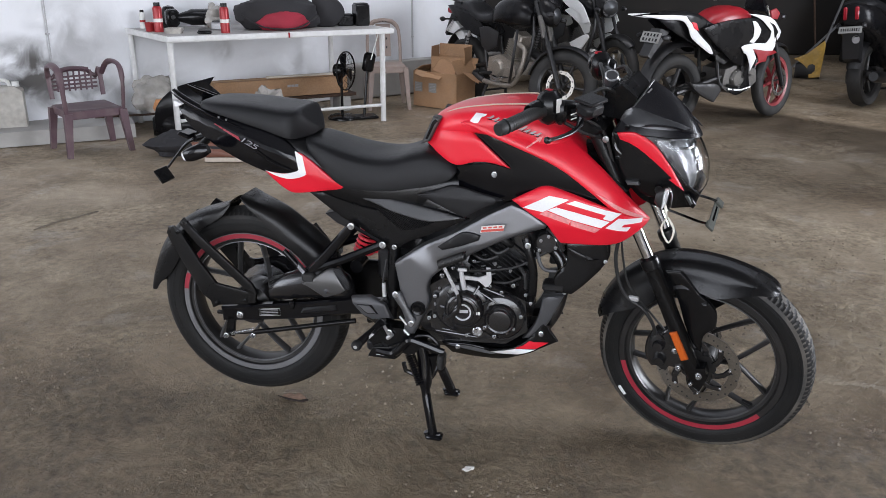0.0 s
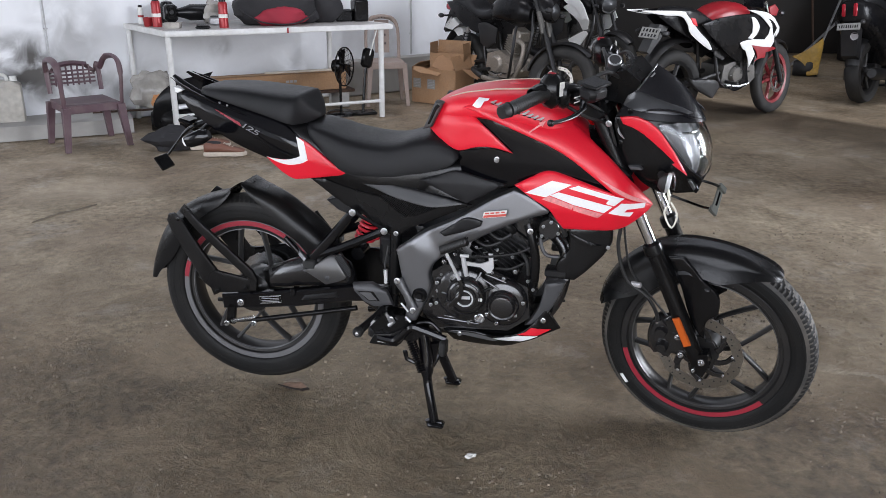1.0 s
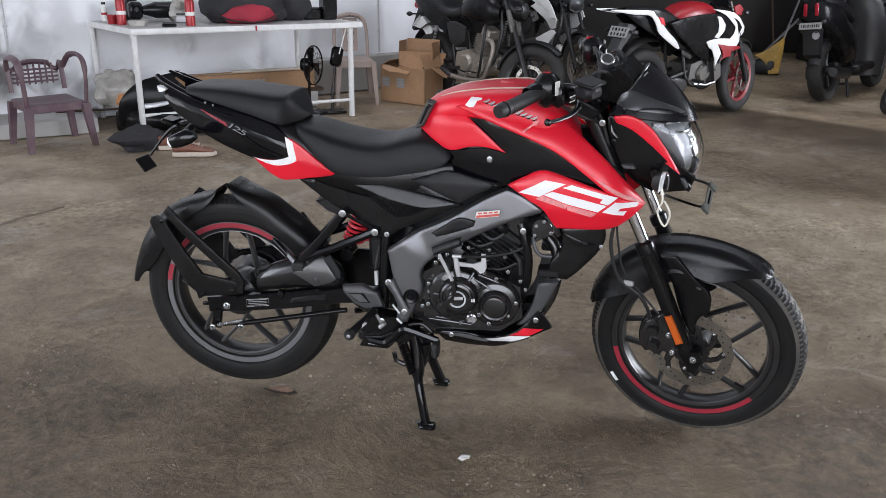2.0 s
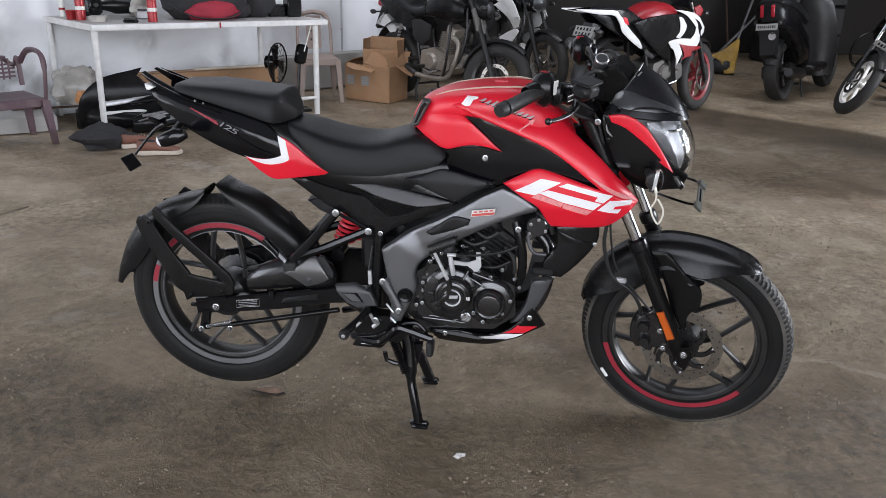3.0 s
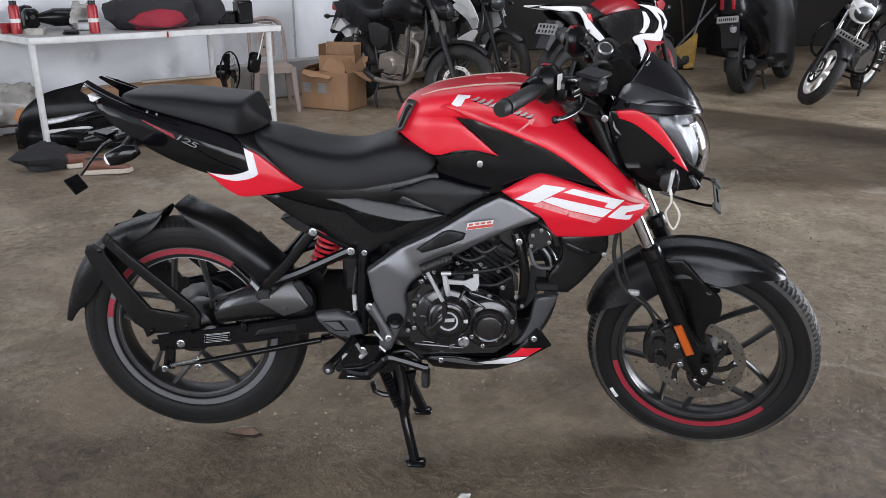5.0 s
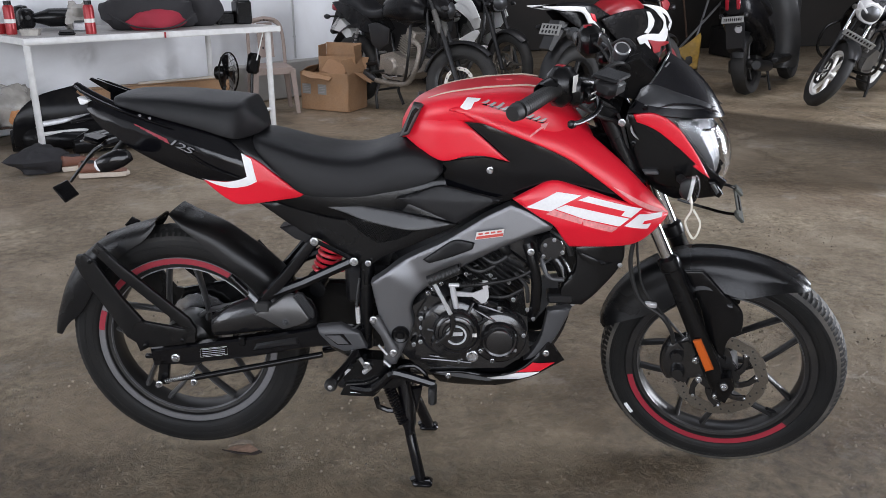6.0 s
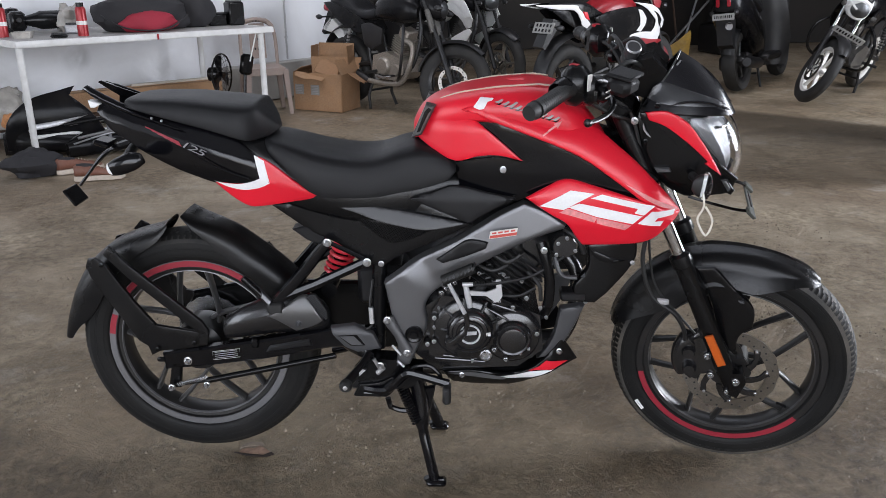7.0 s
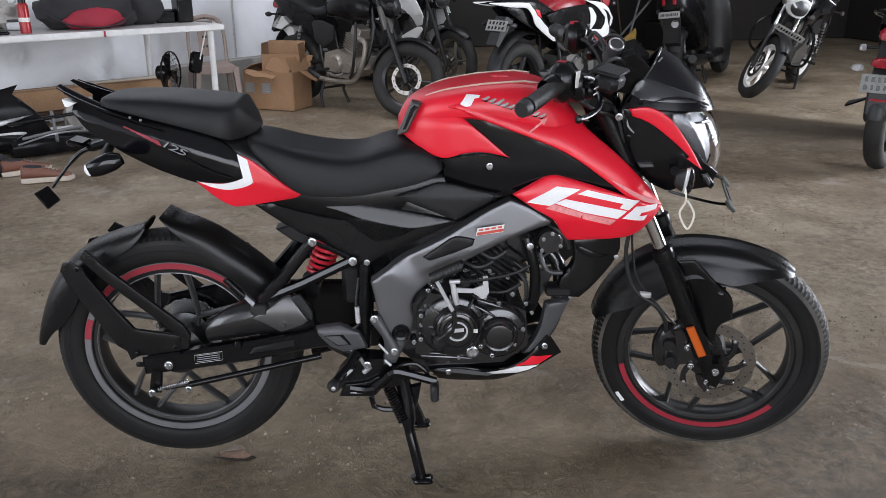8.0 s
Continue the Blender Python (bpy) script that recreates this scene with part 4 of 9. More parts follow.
both = (("", lambda g: g), ("", mirror))
for _, side in both:
    band = part("tank_cowl", side(shell([(0.662, 0.940), (0.70, 0.952), (0.80, 0.952), (0.884, 0.945), (0.943, 0.911), (1.003, 0.864), (1.053, 0.822), (1.112, 0.763), (1.157, 0.713), (1.163, 0.704), (1.152, 0.703), (1.11, 0.722), (1.06, 0.745), (1.015, 0.778), (0.918, 0.843), (0.793, 0.893), (0.72, 0.919)],
                band_y, 0.004, 0.009, 0.012)), RED, BIKE, "satin red cowl sweeping down from the tank")
    part("tank_rear_cowl", side(shell([(0.556, 0.875), (0.60, 0.845), (0.65, 0.825), (0.70, 0.838), (0.745, 0.841), (0.798, 0.830), (0.718, 0.898), (0.66, 0.937), (0.615, 0.945), (0.59, 0.935)],
                     lambda x, z: flank_y(x) - 0.002 - max(0, z - 0.90) * 0.5, 0.004, 0.007, 0.012)), RED, BIKE, "satin red rear tank cowl")
    wedge = part("tank_infill", side(shell([(0.66, 0.936), (0.72, 0.917), (0.793, 0.891), (0.918, 0.841), (1.015, 0.776), (1.062, 0.743), (1.0, 0.745), (0.895, 0.78), (0.80, 0.74), (0.745, 0.73), (0.66, 0.76), (0.648, 0.82), (0.70, 0.83), (0.745, 0.835), (0.798, 0.826), (0.72, 0.892)],
                 lambda x, z: flank_y(x) - 0.014 - max(0, 0.80 - z) * 0.12, 0.004, 0.001, 0.013)), GLOSS_BLACK, BIKE, "gloss black inset panel along the tank")
    part("panel_bolt", side(bolt((0.756, -0.128, 0.808), 0.009, 0.006)), STEEL, wedge)
    shroud = part("tank_shroud", side(shell([(0.806, 0.748), (0.85, 0.772), (0.893, 0.790), (0.944, 0.780), (1.06, 0.746), (1.11, 0.724), (1.162, 0.706), (1.152, 0.692), (1.122, 0.668), (1.082, 0.647), (1.02, 0.638), (0.938, 0.633), (0.918, 0.66), (0.898, 0.690), (0.86, 0.712)],
                  low_y, 0.005, 0.010, 0.012)), RED, BIKE, "satin red side shroud with white flash graphics")
    for name, paint, pts, lab in (
            ("decal", WHITE_DECAL, [(0.836, 0.732), (0.903, 0.768), (0.955, 0.762), (0.889, 0.724)], "white slanted block graphic"),
            ("decal", WHITE_DECAL, [(0.948, 0.752), (0.971, 0.761), (1.089, 0.736), (1.064, 0.716), (1.043, 0.721), (1.050, 0.731)], "white slanted block graphic"),
            ("decal", WHITE_DECAL, [(0.900, 0.730), (0.923, 0.740), (1.061, 0.714), (1.040, 0.696), (0.962, 0.710)], "white slanted block graphic"),
            ("decal", PINK_DECAL, [(0.880, 0.718), (0.898, 0.728), (0.963, 0.708), (0.958, 0.697)], "white graphic fading into red"),
            ("decal", PINK_DECAL, [(0.962, 0.708), (1.038, 0.693), (1.025, 0.680), (0.963, 0.695)], "pale graphic fading into red"),
            ("decal", WHITE_DECAL, [(1.051, 0.697), (1.082, 0.723), (1.143, 0.716), (1.141, 0.704), (1.097, 0.706), (1.091, 0.699), (1.114, 0.697), (1.106, 0.686)], "white slanted block graphic")):
        part(name, side(shell(pts, low_y, 0.0006, 0.0005, 0.008, 0.0022, 0)), paint, shroud, lab)
    # reflection along the cowl's lower edge, painted on as a pale streak
    part("pinstripe", side(shell([(1.02, 0.785), (1.06, 0.765), (1.155, 0.712), (1.158, 0.708), (1.11, 0.727), (1.065, 0.752)], band_y, 0.0006, 0.0005, 0.006, 0.0022)), PINK_DECAL, band, "pale fading streak painted as the cowl's highlight")
    # script logo on the tank as plain strokes, and an arrow
    logo = [[(0.688, 0.947), (0.703, 0.967), (0.732, 0.966), (0.728, 0.961), (0.719, 0.959), (0.711, 0.944), (0.700, 0.942)]]
    for k in range(10):
        x0, z0, h = 0.732 + 0.0136 * k, 0.9590 - 0.0041 * k, 0.0062 + (0.004 if k in (2, 5, 6) else 0.0)
        logo.append([(x0, z0), (x0 + 0.0110, z0 - 0.0032), (x0 + 0.0150 + h, z0 - 0.0012 + h * 0.8), (x0 + 0.011 + h, z0 + h * 0.9), (x0 + 0.008, z0 + 0.0012)])
        part("logo_shadow", side(shell([(x0 + 0.001, z0 - 0.0036), (x0 + 0.0125, z0 - 0.0068), (x0 + 0.0175 + h, z0 - 0.0040 + h), (x0 + 0.0135, z0 - 0.0030)], tank_skin, 0.0003, 0.0003, 0.006, 0.0010)), GLOSS_BLACK, band)
    for k, pts in enumerate(logo):
        part("logo_stroke", side(shell(pts, tank_skin, 0.0004, 0.0004, 0.006, 0.0012)), GREY_DECAL if k else WHITE_DECAL, band, "pale script lettering drawn as plain strokes")
    part("arrow_mark", side(shell([(0.838, 0.890), (0.864, 0.909), (0.862, 0.913), (0.879, 0.918), (0.871, 0.902), (0.868, 0.906), (0.840, 0.887)], tank_skin, 0.0004, 0.0004, 0.006, 0.0012)), PINK_DECAL, band)
    vent = part("tank_vent", side(prism([(0.550, 0.872), (0.574, 0.880), (0.602, 0.936), (0.606, 0.944), (0.584, 0.948)], -0.062, -0.100, 0.004)), SPOKE_GREY, BIKE, "grey vent surround at the tank's rear corner")
    part("vent_slot", side(prism([(0.563, 0.886), (0.570, 0.888), (0.588, 0.926), (0.597, 0.936), (0.590, 0.941), (0.581, 0.932)], -0.09, -0.1025, 0.001)), GLOSS_BLACK, vent)

    ridge = []
    for k in range(15):
        x = 0.615 + 0.018 * k
        w, top = float(np.interp(x, (0.60, 0.66, 0.74, 0.83, 0.90), (0.090, 0.122, 0.138, 0.142, 0.134))), float(np.interp(x, (0.60, 0.66, 0.74, 0.83, 0.90), (0.953, 0.974, 0.987, 0.993, 0.985)))
        ridge.append(Vector((x, -w * 0.62, top - 0.0030)))
    part("ridge_stripe", side(tube(ridge, [0.002] + [0.0038] * 13 + [0.002], 6, 0.6)), TAN_DECAL, tank, "thin pale gold stripe along the tank's ridge")

# seats
part("seat_base", body([(0.20, 0.07, 0.83, 0.72), (0.30, 0.095, 0.80, 0.69), (0.45, 0.105, 0.79, 0.66), (0.60, 0.108, 0.80, 0.69), (0.70, 0.10, 0.80, 0.70)], 4.0), SATIN_BLACK, BIKE)
part("rider_seat", cushion([(0.215, 0.080, 0.868, 0.845), (0.235, 0.098, 0.866, 0.825), (0.28, 0.112, 0.856, 0.782), (0.335, 0.122, 0.842, 0.742), (0.41, 0.129, 0.830, 0.738), (0.47, 0.131, 0.832, 0.741),
                         (0.52, 0.130, 0.848, 0.750), (0.56, 0.128, 0.856, 0.757), (0.60, 0.128, 0.852, 0.768), (0.635, 0.129, 0.834, 0.784), (0.650, 0.122, 0.818, 0.80)]), SEAT, BIKE, "black grained vinyl rider seat")
part("pillion_seat", cushion([(-0.106, 0.050, 0.950, 0.940), (-0.092, 0.078, 0.955, 0.936), (-0.05, 0.098, 0.957, 0.928), (0.03, 0.108, 0.957, 0.908), (0.106, 0.113, 0.951, 0.888), (0.155, 0.116, 0.947, 0.873), (0.18, 0.111, 0.945, 0.866), (0.198, 0.097, 0.943, 0.866), (0.213, 0.078, 0.922, 0.868), (0.226, 0.052, 0.903, 0.871), (0.236, 0.020, 0.887, 0.877)]),
     SEAT, BIKE, "raised black vinyl pillion seat")

# tail
tail_y = lerp_table([(-0.21, 0.060), (-0.10, 0.084), (0.0, 0.100), (0.1, 0.114), (0.2, 0.124), (0.26, 0.118), (0.34, 0.092)])


def tail_flank(x, z):
    ridge, crease = 0.890 - 0.30 * (x + 0.05), 0.806 - 0.20 * (x - 0.09)
    return tail_y(x) - max(0, crease - z) * 0.30 - max(0, z - ridge) * 0.45


def tip_flank(x, z):
    crease = 0.775 - 0.34 * (x - 0.231)
    return tail_y(x) + 0.002 - max(0, crease - z) * 0.22 - max(0, z - crease) * 0.10


TAIL_CREASE = [(0.03, 0.818), (0.203, 0.7834)]
TIP_CREASE = [(0.215, 0.780), (0.334, 0.740)]


part("tail_core", body([(-0.15, 0.030, 0.925, 0.900), (-0.10, 0.050, 0.93, 0.875), (0.0, 0.080, 0.925, 0.81), (0.1, 0.095, 0.91, 0.775), (0.2, 0.105, 0.88, 0.735), (0.30, 0.09, 0.80, 0.72), (0.36, 0.08, 0.76, 0.71)], 3.0), SATIN_BLACK, BIKE)
for _, side in both:
    tail = part("tail_panel", side(shell([(-0.200, 0.977), (-0.192, 0.981), (-0.155, 0.964), (-0.112, 0.946), (-0.071, 0.931), (0.0, 0.910), (0.09, 0.889), (0.157, 0.868), (0.199, 0.837), (0.201, 0.819), (0.208, 0.784), (0.188, 0.775), (0.156, 0.767), (0.112, 0.767), (0.055, 0.784), (0.0, 0.806), (-0.060, 0.838), (-0.099, 0.864), (-0.136, 0.887), (-0.165, 0.926), (-0.160, 0.943), (-0.178, 0.958)],
                tail_flank, 0.004, 0.004, 0.010, lines=(TAIL_CREASE,))), GLOSS_BLACK, BIKE, "gloss black tail panel with red and grey model lettering")
    part("tail_flash", side(shell([(0.199, 0.838), (0.220, 0.825), (0.2305, 0.774), (0.208, 0.763), (0.170, 0.756), (0.133, 0.762), (0.101, 0.7755), (0.118, 0.7715), (0.158, 0.770), (0.190, 0.777), (0.209, 0.785), (0.202, 0.819)], tip_flank, 0.002, 0.0008, 0.006, 0.0012)), WHITE_DECAL, tail, "white chevron")
    part("tail_tip_panel", side(shell([(0.205, 0.834), (0.222, 0.827), (0.249, 0.807), (0.295, 0.766), (0.336, 0.740), (0.318, 0.731), (0.268, 0.725), (0.204, 0.716), (0.179, 0.715), (0.155, 0.726), (0.132, 0.743), (0.101, 0.772), (0.118, 0.772), (0.158, 0.7705), (0.195, 0.777), (0.209, 0.785)], tip_flank, 0.004, 0.003, 0.010, lines=(TIP_CREASE,))), RED, tail, "satin red lower tail panel")
    part("tail_ridge", side(tube(curve([(0.06, -0.118, 0.842), (0.12, -0.123, 0.808), (0.19, -0.126, 0.782)], 4), [0.0012] * 4 + [0.0020] * 4 + [0.0010], 6)), GLOSS_BLACK, tail)
    part("grab_rail", side(tube(curve([(-0.192, -0.0635, 0.976), (-0.15, -0.078, 0.9565), (-0.10, -0.088, 0.936), (-0.05, -0.0965, 0.920), (0.005, -0.102, 0.902), (0.04, -0.106, 0.891)], 5), [0.0015] * 3 + [0.0042] * 16 + [0.003] * 5 + [0.001] * 2, 8, 0.8)), GLOSS_BLACK, tail, "gloss black grab rail blade")
    for x, z in ((-0.028, 0.914), (-0.006, 0.908)):
        part("rail_bolt", side(bolt((x, -0.104, z + 0.004), 0.0032, 0.003, (0, -0.8, 0.6))), STEEL, tail)
    nsx = [(-0.050 + 0.0130 * k, 0.897 - 0.0053 * k, 0.0035 + 0.0017 * k) for k in range(6)]
    for x, z, h in nsx:
        part("model_letter", side(shell([(x, z), (x + 0.012, z - 0.0045), (x + 0.012 + h * 0.5, z - 0.0045 - h), (x + h * 0.5, z - h)], tail_flank, 0.0004, 0.0004, 0.008, 0.0008)), RED_GLOW, tail, "red model lettering drawn as plain strokes")
letters("model_number", "125", 0.020, Matrix.Translation((0.029, -0.1105, 0.858)) @ Euler((radians(90 - 8), radians(23), radians(-8))).to_matrix().to_4x4() @ Matrix.Scale(2.3, 4, (1, 0, 0)), DIM_DECAL, BIKE, "grey model number", 0.2, 0.0006, 0.86)
part("tail_marker", prism([(-0.180, 0.952), (-0.172, 0.950), (-0.152, 0.9435), (-0.168, 0.935), (-0.176, 0.936)], -0.050, -0.074, 0.001), WHITE_DECAL, BIKE, "white tail marker")
part("tail_lamp", body([(-0.150, 0.020, 0.93, 0.905), (-0.14, 0.022, 0.93, 0.905), (-0.12, 0.03, 0.925, 0.90)]), RED_GLOW, BIKE, "red tail lamp")
holder = part("plate_holder", tube(curve([(-0.06, 0, 0.875), (-0.11, 0, 0.845), (-0.17, 0, 0.825), (-0.205, 0, 0.80), (-0.262, 0, 0.735)], 4), [0.016] * 8 + [0.008] * 5 + [0.0055] * 4, 8, 0.7), SATIN_BLACK, BIKE, "black rear plate arm")
part("plate_bracket", tf(cbox(0.006, 0.070, 0.046, 0.002), Matrix.Translation((-0.275, -0.005, 0.712)) @ Matrix.Rotation(radians(-35), 4, "Y")), SATIN_BLACK, holder)
part("plate_lamp", tf(cbox(0.04, 0.06, 0.014, 0.005), Matrix.Translation((-0.185, 0, 0.842)) @ Matrix.Rotation(radians(15), 4, "Y")), GLOSS_BLACK, holder)
for _, side in both:
    ind = part("rear_indicator", side(tf(body([(-0.045, 0.010, 0.018, -0.014), (-0.02, 0.021, 0.024, -0.022), (0.02, 0.024, 0.024, -0.024), (0.045, 0.015, 0.012, -0.018)]), pose(-0.076, -0.160, 0.827, 0, -22, 8) @ Matrix.Scale(0.84, 4))), GLOSS_BLACK, BIKE, "rear turn signal in a black pod")
    part("indicator_lens", side(tf(body([(-0.050, 0.005, 0.010, -0.006), (-0.044, 0.0115, 0.0185, -0.013), (-0.040, 0.0130, 0.0205, -0.015)]), pose(-0.076, -0.160, 0.827, 0, -22, 8) @ Matrix.Scale(0.84, 4))), WHITE_DECAL, ind, "clear signal lens")
    part("indicator_stalk", side(tube([(-0.11, -0.02, 0.835), (-0.09, -0.14, 0.825)], 0.011, 10)), GRIP, ind)
# black under-seat panels, grey strip and mesh insert
MESH_LINE = [(0.41, 0.693), (0.467, 0.680), (0.544, 0.666), (0.600, 0.663), (0.543, 0.635), (0.498, 0.625), (0.466, 0.645)]


def inside(poly, x, z):
    hit = False
    for (x0, z0), (x1, z1) in zip(poly, poly[1:] + poly[:1]):
        if (z0 > z) != (z1 > z) and x < (x1 - x0) * (z - z0) / (z1 - z0) + x0:
            hit = not hit
    return hit


def mesh_wires(poly, yf):
    """Crossed fine wires within an outline."""
    wires = []
    cx, cz = sum(p[0] for p in poly) / len(poly), sum(p[1] for p in poly) / len(poly)
    for way in (35, -55):
        c, s = math.cos(radians(way)), math.sin(radians(way))
        for k in range(-22, 23):
            run = [(cx - s * k * 0.0045 + c * t * 0.002, cz + c * k * 0.0045 + s * t * 0.002) for t in range(-60, 61)]
            run = [p for p in run if inside(poly, *p)]
            if len(run) > 2:
                wires.append(bar((run[0][0], -yf(run[0][0]), run[0][1]), (run[-1][0], -yf(run[-1][0]), run[-1][1]), 0.0010, 4))
    return join(*wires)


sub_y = lerp_table([(0.2, 0.085), (0.33, 0.100), (0.5, 0.112), (0.68, 0.130)])
for _, side in both:
    under = part("side_panel", side(shell([(0.215, 0.711), (0.28, 0.716), (0.34, 0.728), (0.43, 0.732), (0.535, 0.734), (0.60, 0.712), (0.69, 0.676), (0.64, 0.652), (0.56, 0.612), (0.515, 0.592), (0.475, 0.562), (0.42, 0.58), (0.375, 0.618), (0.31, 0.648)],
                 lambda x, z: sub_y(x) - 0.012, 0.004, 0.006, 0.013)), SATIN_BLACK, BIKE, "black side panel with a mesh insert")
    part("side_strip", side(shell([(0.318, 0.728), (0.37, 0.727), (0.42, 0.721), (0.545, 0.706), (0.680, 0.684), (0.595, 0.667), (0.544, 0.669), (0.468, 0.684), (0.42, 0.700), (0.37, 0.713)], lambda x, z: sub_y(x) + 0.012 - max(0, z - 0.660) * 0.33, 0.010, 0.002, 0.007, 0.002)), STRIP_BLACK, under, "smooth black strip catching the light")
    part("mid_panel", side(shell([(0.545, 0.740), (0.60, 0.757), (0.65, 0.772), (0.72, 0.758), (0.785, 0.745), (0.728, 0.715), (0.680, 0.686), (0.602, 0.718)], lambda x, z: sub_y(x) + 0.012 - max(0, z - 0.742) * 0.3, 0.004, 0.004, 0.012, lines=([(0.56, 0.742), (0.775, 0.742)],))), MATT_BLACK, BIKE, "grained black infill panel below the seat")
    part("mesh_insert", side(shell(MESH_LINE, lambda x, z: sub_y(x) - 0.009, 0.002, 0.002, 0.012)), GLOSS_BLACK, under)
    part("mesh_grille", side(mesh_wires(MESH_LINE, lambda x: sub_y(x) - 0.0075)), FENDER_BLACK, under, "fine black mesh")

# frame
def ease(v):
    v = min(1.0, max(0.0, v))
    return v * v * (3 - 2 * v)


def frame_flank(x, z):
    boss, beam = float(np.interp(x, (0.48, 0.53, 0.59), (0.556, 0.552, 0.510))), 0.545 + (x - 0.56) * 0.42
    lift = 0.018 * ease((0.64 - x) / 0.11) * ease(1 - (z - boss) / 0.085)
    rib = 0.010 * ease((x - 0.54) / 0.14) * max(0, 1 - abs(z - beam) / (0.085 if z > beam else 0.05))
    return 0.126 + (lift ** 3 + rib ** 3) ** (1 / 3)


for _, side in both:
    frame_rail = part("main_frame", side(shell([(0.484, 0.540), (0.52, 0.566), (0.551, 0.588), (0.646, 0.637), (0.70, 0.670), (0.752, 0.703), (0.804, 0.729), (0.85, 0.712), (0.90, 0.680), (0.895, 0.670), (0.83, 0.647), (0.74, 0.603), (0.647, 0.546), (0.595, 0.510), (0.578, 0.475), (0.583, 0.432), (0.565, 0.385), (0.54, 0.33), (0.508, 0.325), (0.512, 0.40), (0.50, 0.46)],
                      frame_flank, 0.030, 0.012, 0.0075, lines=([(0.62, 0.5702), (0.89, 0.6836)],))), GREY_FRAME, BIKE, "satin grey perimeter frame")
    part("frame_inset", side(shell([(0.606, 0.598), (0.64, 0.622), (0.678, 0.646), (0.724, 0.640), (0.719, 0.625), (0.67, 0.605), (0.62, 0.589)], lambda x, z: 0.1405, 0.004, 0.005, 0.01)), MATT_BLACK, frame_rail, "black inset on the frame")
    part("pivot_cap", side(spun(lathe([(0, -0.010), (0.008, -0.010), (0.010, -0.006), (0.016, -0.008), (0.021, -0.002), (0.021, 0.006)], 24), 0.552, 0.412, -0.146)), SATIN_BLACK, frame_rail)
sticker = part("warning_sticker", shell([(0.725, 0.652), (0.728, 0.670), (0.790, 0.679), (0.787, 0.661)], lambda x, z: 0.1495, 0.0006, 0.0006, 0.015), LABEL_WHITE, frame_rail, "white and red warning sticker with unreadable print")
part("sticker_print", shell([(0.727, 0.6535), (0.728, 0.660), (0.788, 0.669), (0.787, 0.6625)], lambda x, z: 0.1503, 0.0004, 0.0004, 0.015), LABEL_RED, sticker)
for k in range(4):
    part("sticker_print", shell([(0.732 + 0.014 * k, 0.6635 + 0.0021 * k), (0.732 + 0.014 * k, 0.6675 + 0.0021 * k), (0.742 + 0.014 * k, 0.669 + 0.0021 * k), (0.742 + 0.014 * k, 0.665 + 0.0021 * k)], lambda x, z: 0.1503, 0.0004, 0.0004, 0.015), LABEL_RED, sticker)

# engine
BADGE = mat("bright_badge_metal", (0.62, 0.62, 0.63), 0.3, 0.3, 200, 0.08)
case = part("crankcase", join(hull([(x, y, z) for x, z in ((0.54, 0.36), (0.56, 0.46), (0.62, 0.50), (0.74, 0.50), (0.85, 0.45), (0.86, 0.36), (0.80, 0.315), (0.60, 0.305)) for y in (-0.115, 0.115)]),
                              hull([(x, y, z) for x, z in ((0.585, 0.345), (0.592, 0.46), (0.62, 0.505), (0.68, 0.495), (0.735, 0.475), (0.80, 0.452), (0.845, 0.43), (0.852, 0.39), (0.835, 0.345), (0.77, 0.328), (0.63, 0.325)) for y in (-0.110, -0.128)]),
                              spun(lathe([(0, -0.012), (0.066, -0.012), (0.076, -0.006), (0.082, 0.010)], 40), 0.676, 0.420, -0.130), spun(lathe([(0, -0.010), (0.058, -0.010), (0.066, -0.004), (0.070, 0.010)], 40), 0.784, 0.403, -0.126)), ENGINE, BIKE, "black engine crankcase")
clutch = part("clutch_cover", spun(lathe([(0, -0.028), (0.024, -0.028), (0.026, -0.030), (0.031, -0.030), (0.033, -0.026), (0.045, -0.024), (0.053, -0.016), (0.056, 0.0), (0.062, 0.006)], 40), 0.684, 0.425, -0.140), ENGINE, case, "round black clutch cover")
for a, b in (((0.726, -0.137, 0.475), (0.783, -0.134, 0.439)), ((0.806, -0.134, 0.445), (0.822, -0.130, 0.418)), ((0.735, -0.132, 0.486), (0.80, -0.128, 0.462)), ((0.60, -0.128, 0.342), (0.72, -0.130, 0.334)), ((0.62, -0.130, 0.350), (0.70, -0.132, 0.344))):
    part("casing_ridge", tube([a, Vector(a).lerp(Vector(b), 0.5) + Vector((0, -0.003, 0.002)), b], [0.002, 0.0042, 0.002], 8), ENGINE, case)
for r in (0.040, 0.050):
    part("cover_ring", spun(lathe([(r, -0.024 + (r - 0.04) * 0.6), (r + 0.0016, -0.0265 + (r - 0.04) * 0.6), (r + 0.0032, -0.024 + (r - 0.04) * 0.6), (r + 0.0016, -0.018)], 48, True), 0.684, 0.425, -0.140), ENGINE, clutch)
part("badge_ring", spun(disc_band(0.0205, 0.0245, -0.1725, 0.003), 0.684, 0.425), BADGE, clutch, "bright metal badge ring")
part("badge_bar", prism([(0.672, 0.421), (0.673, 0.430), (0.700, 0.432), (0.699, 0.423)], -0.166, -0.1695, 0.0005), BADGE, clutch)
part("badge_tag", prism([(0.722, 0.418), (0.722, 0.427), (0.732, 0.427), (0.732, 0.418)], -0.162, -0.1655, 0.0005), LABEL_WHITE, clutch, "small white tag")
part("generator_cover", spun(lathe([(0, -0.022), (0.022, -0.022), (0.030, -0.020), (0.034, -0.014), (0.038, -0.016), (0.044, -0.010), (0.047, 0.004)], 36), 0.785, 0.400, -0.135), ENGINE, case, "round black side cover")
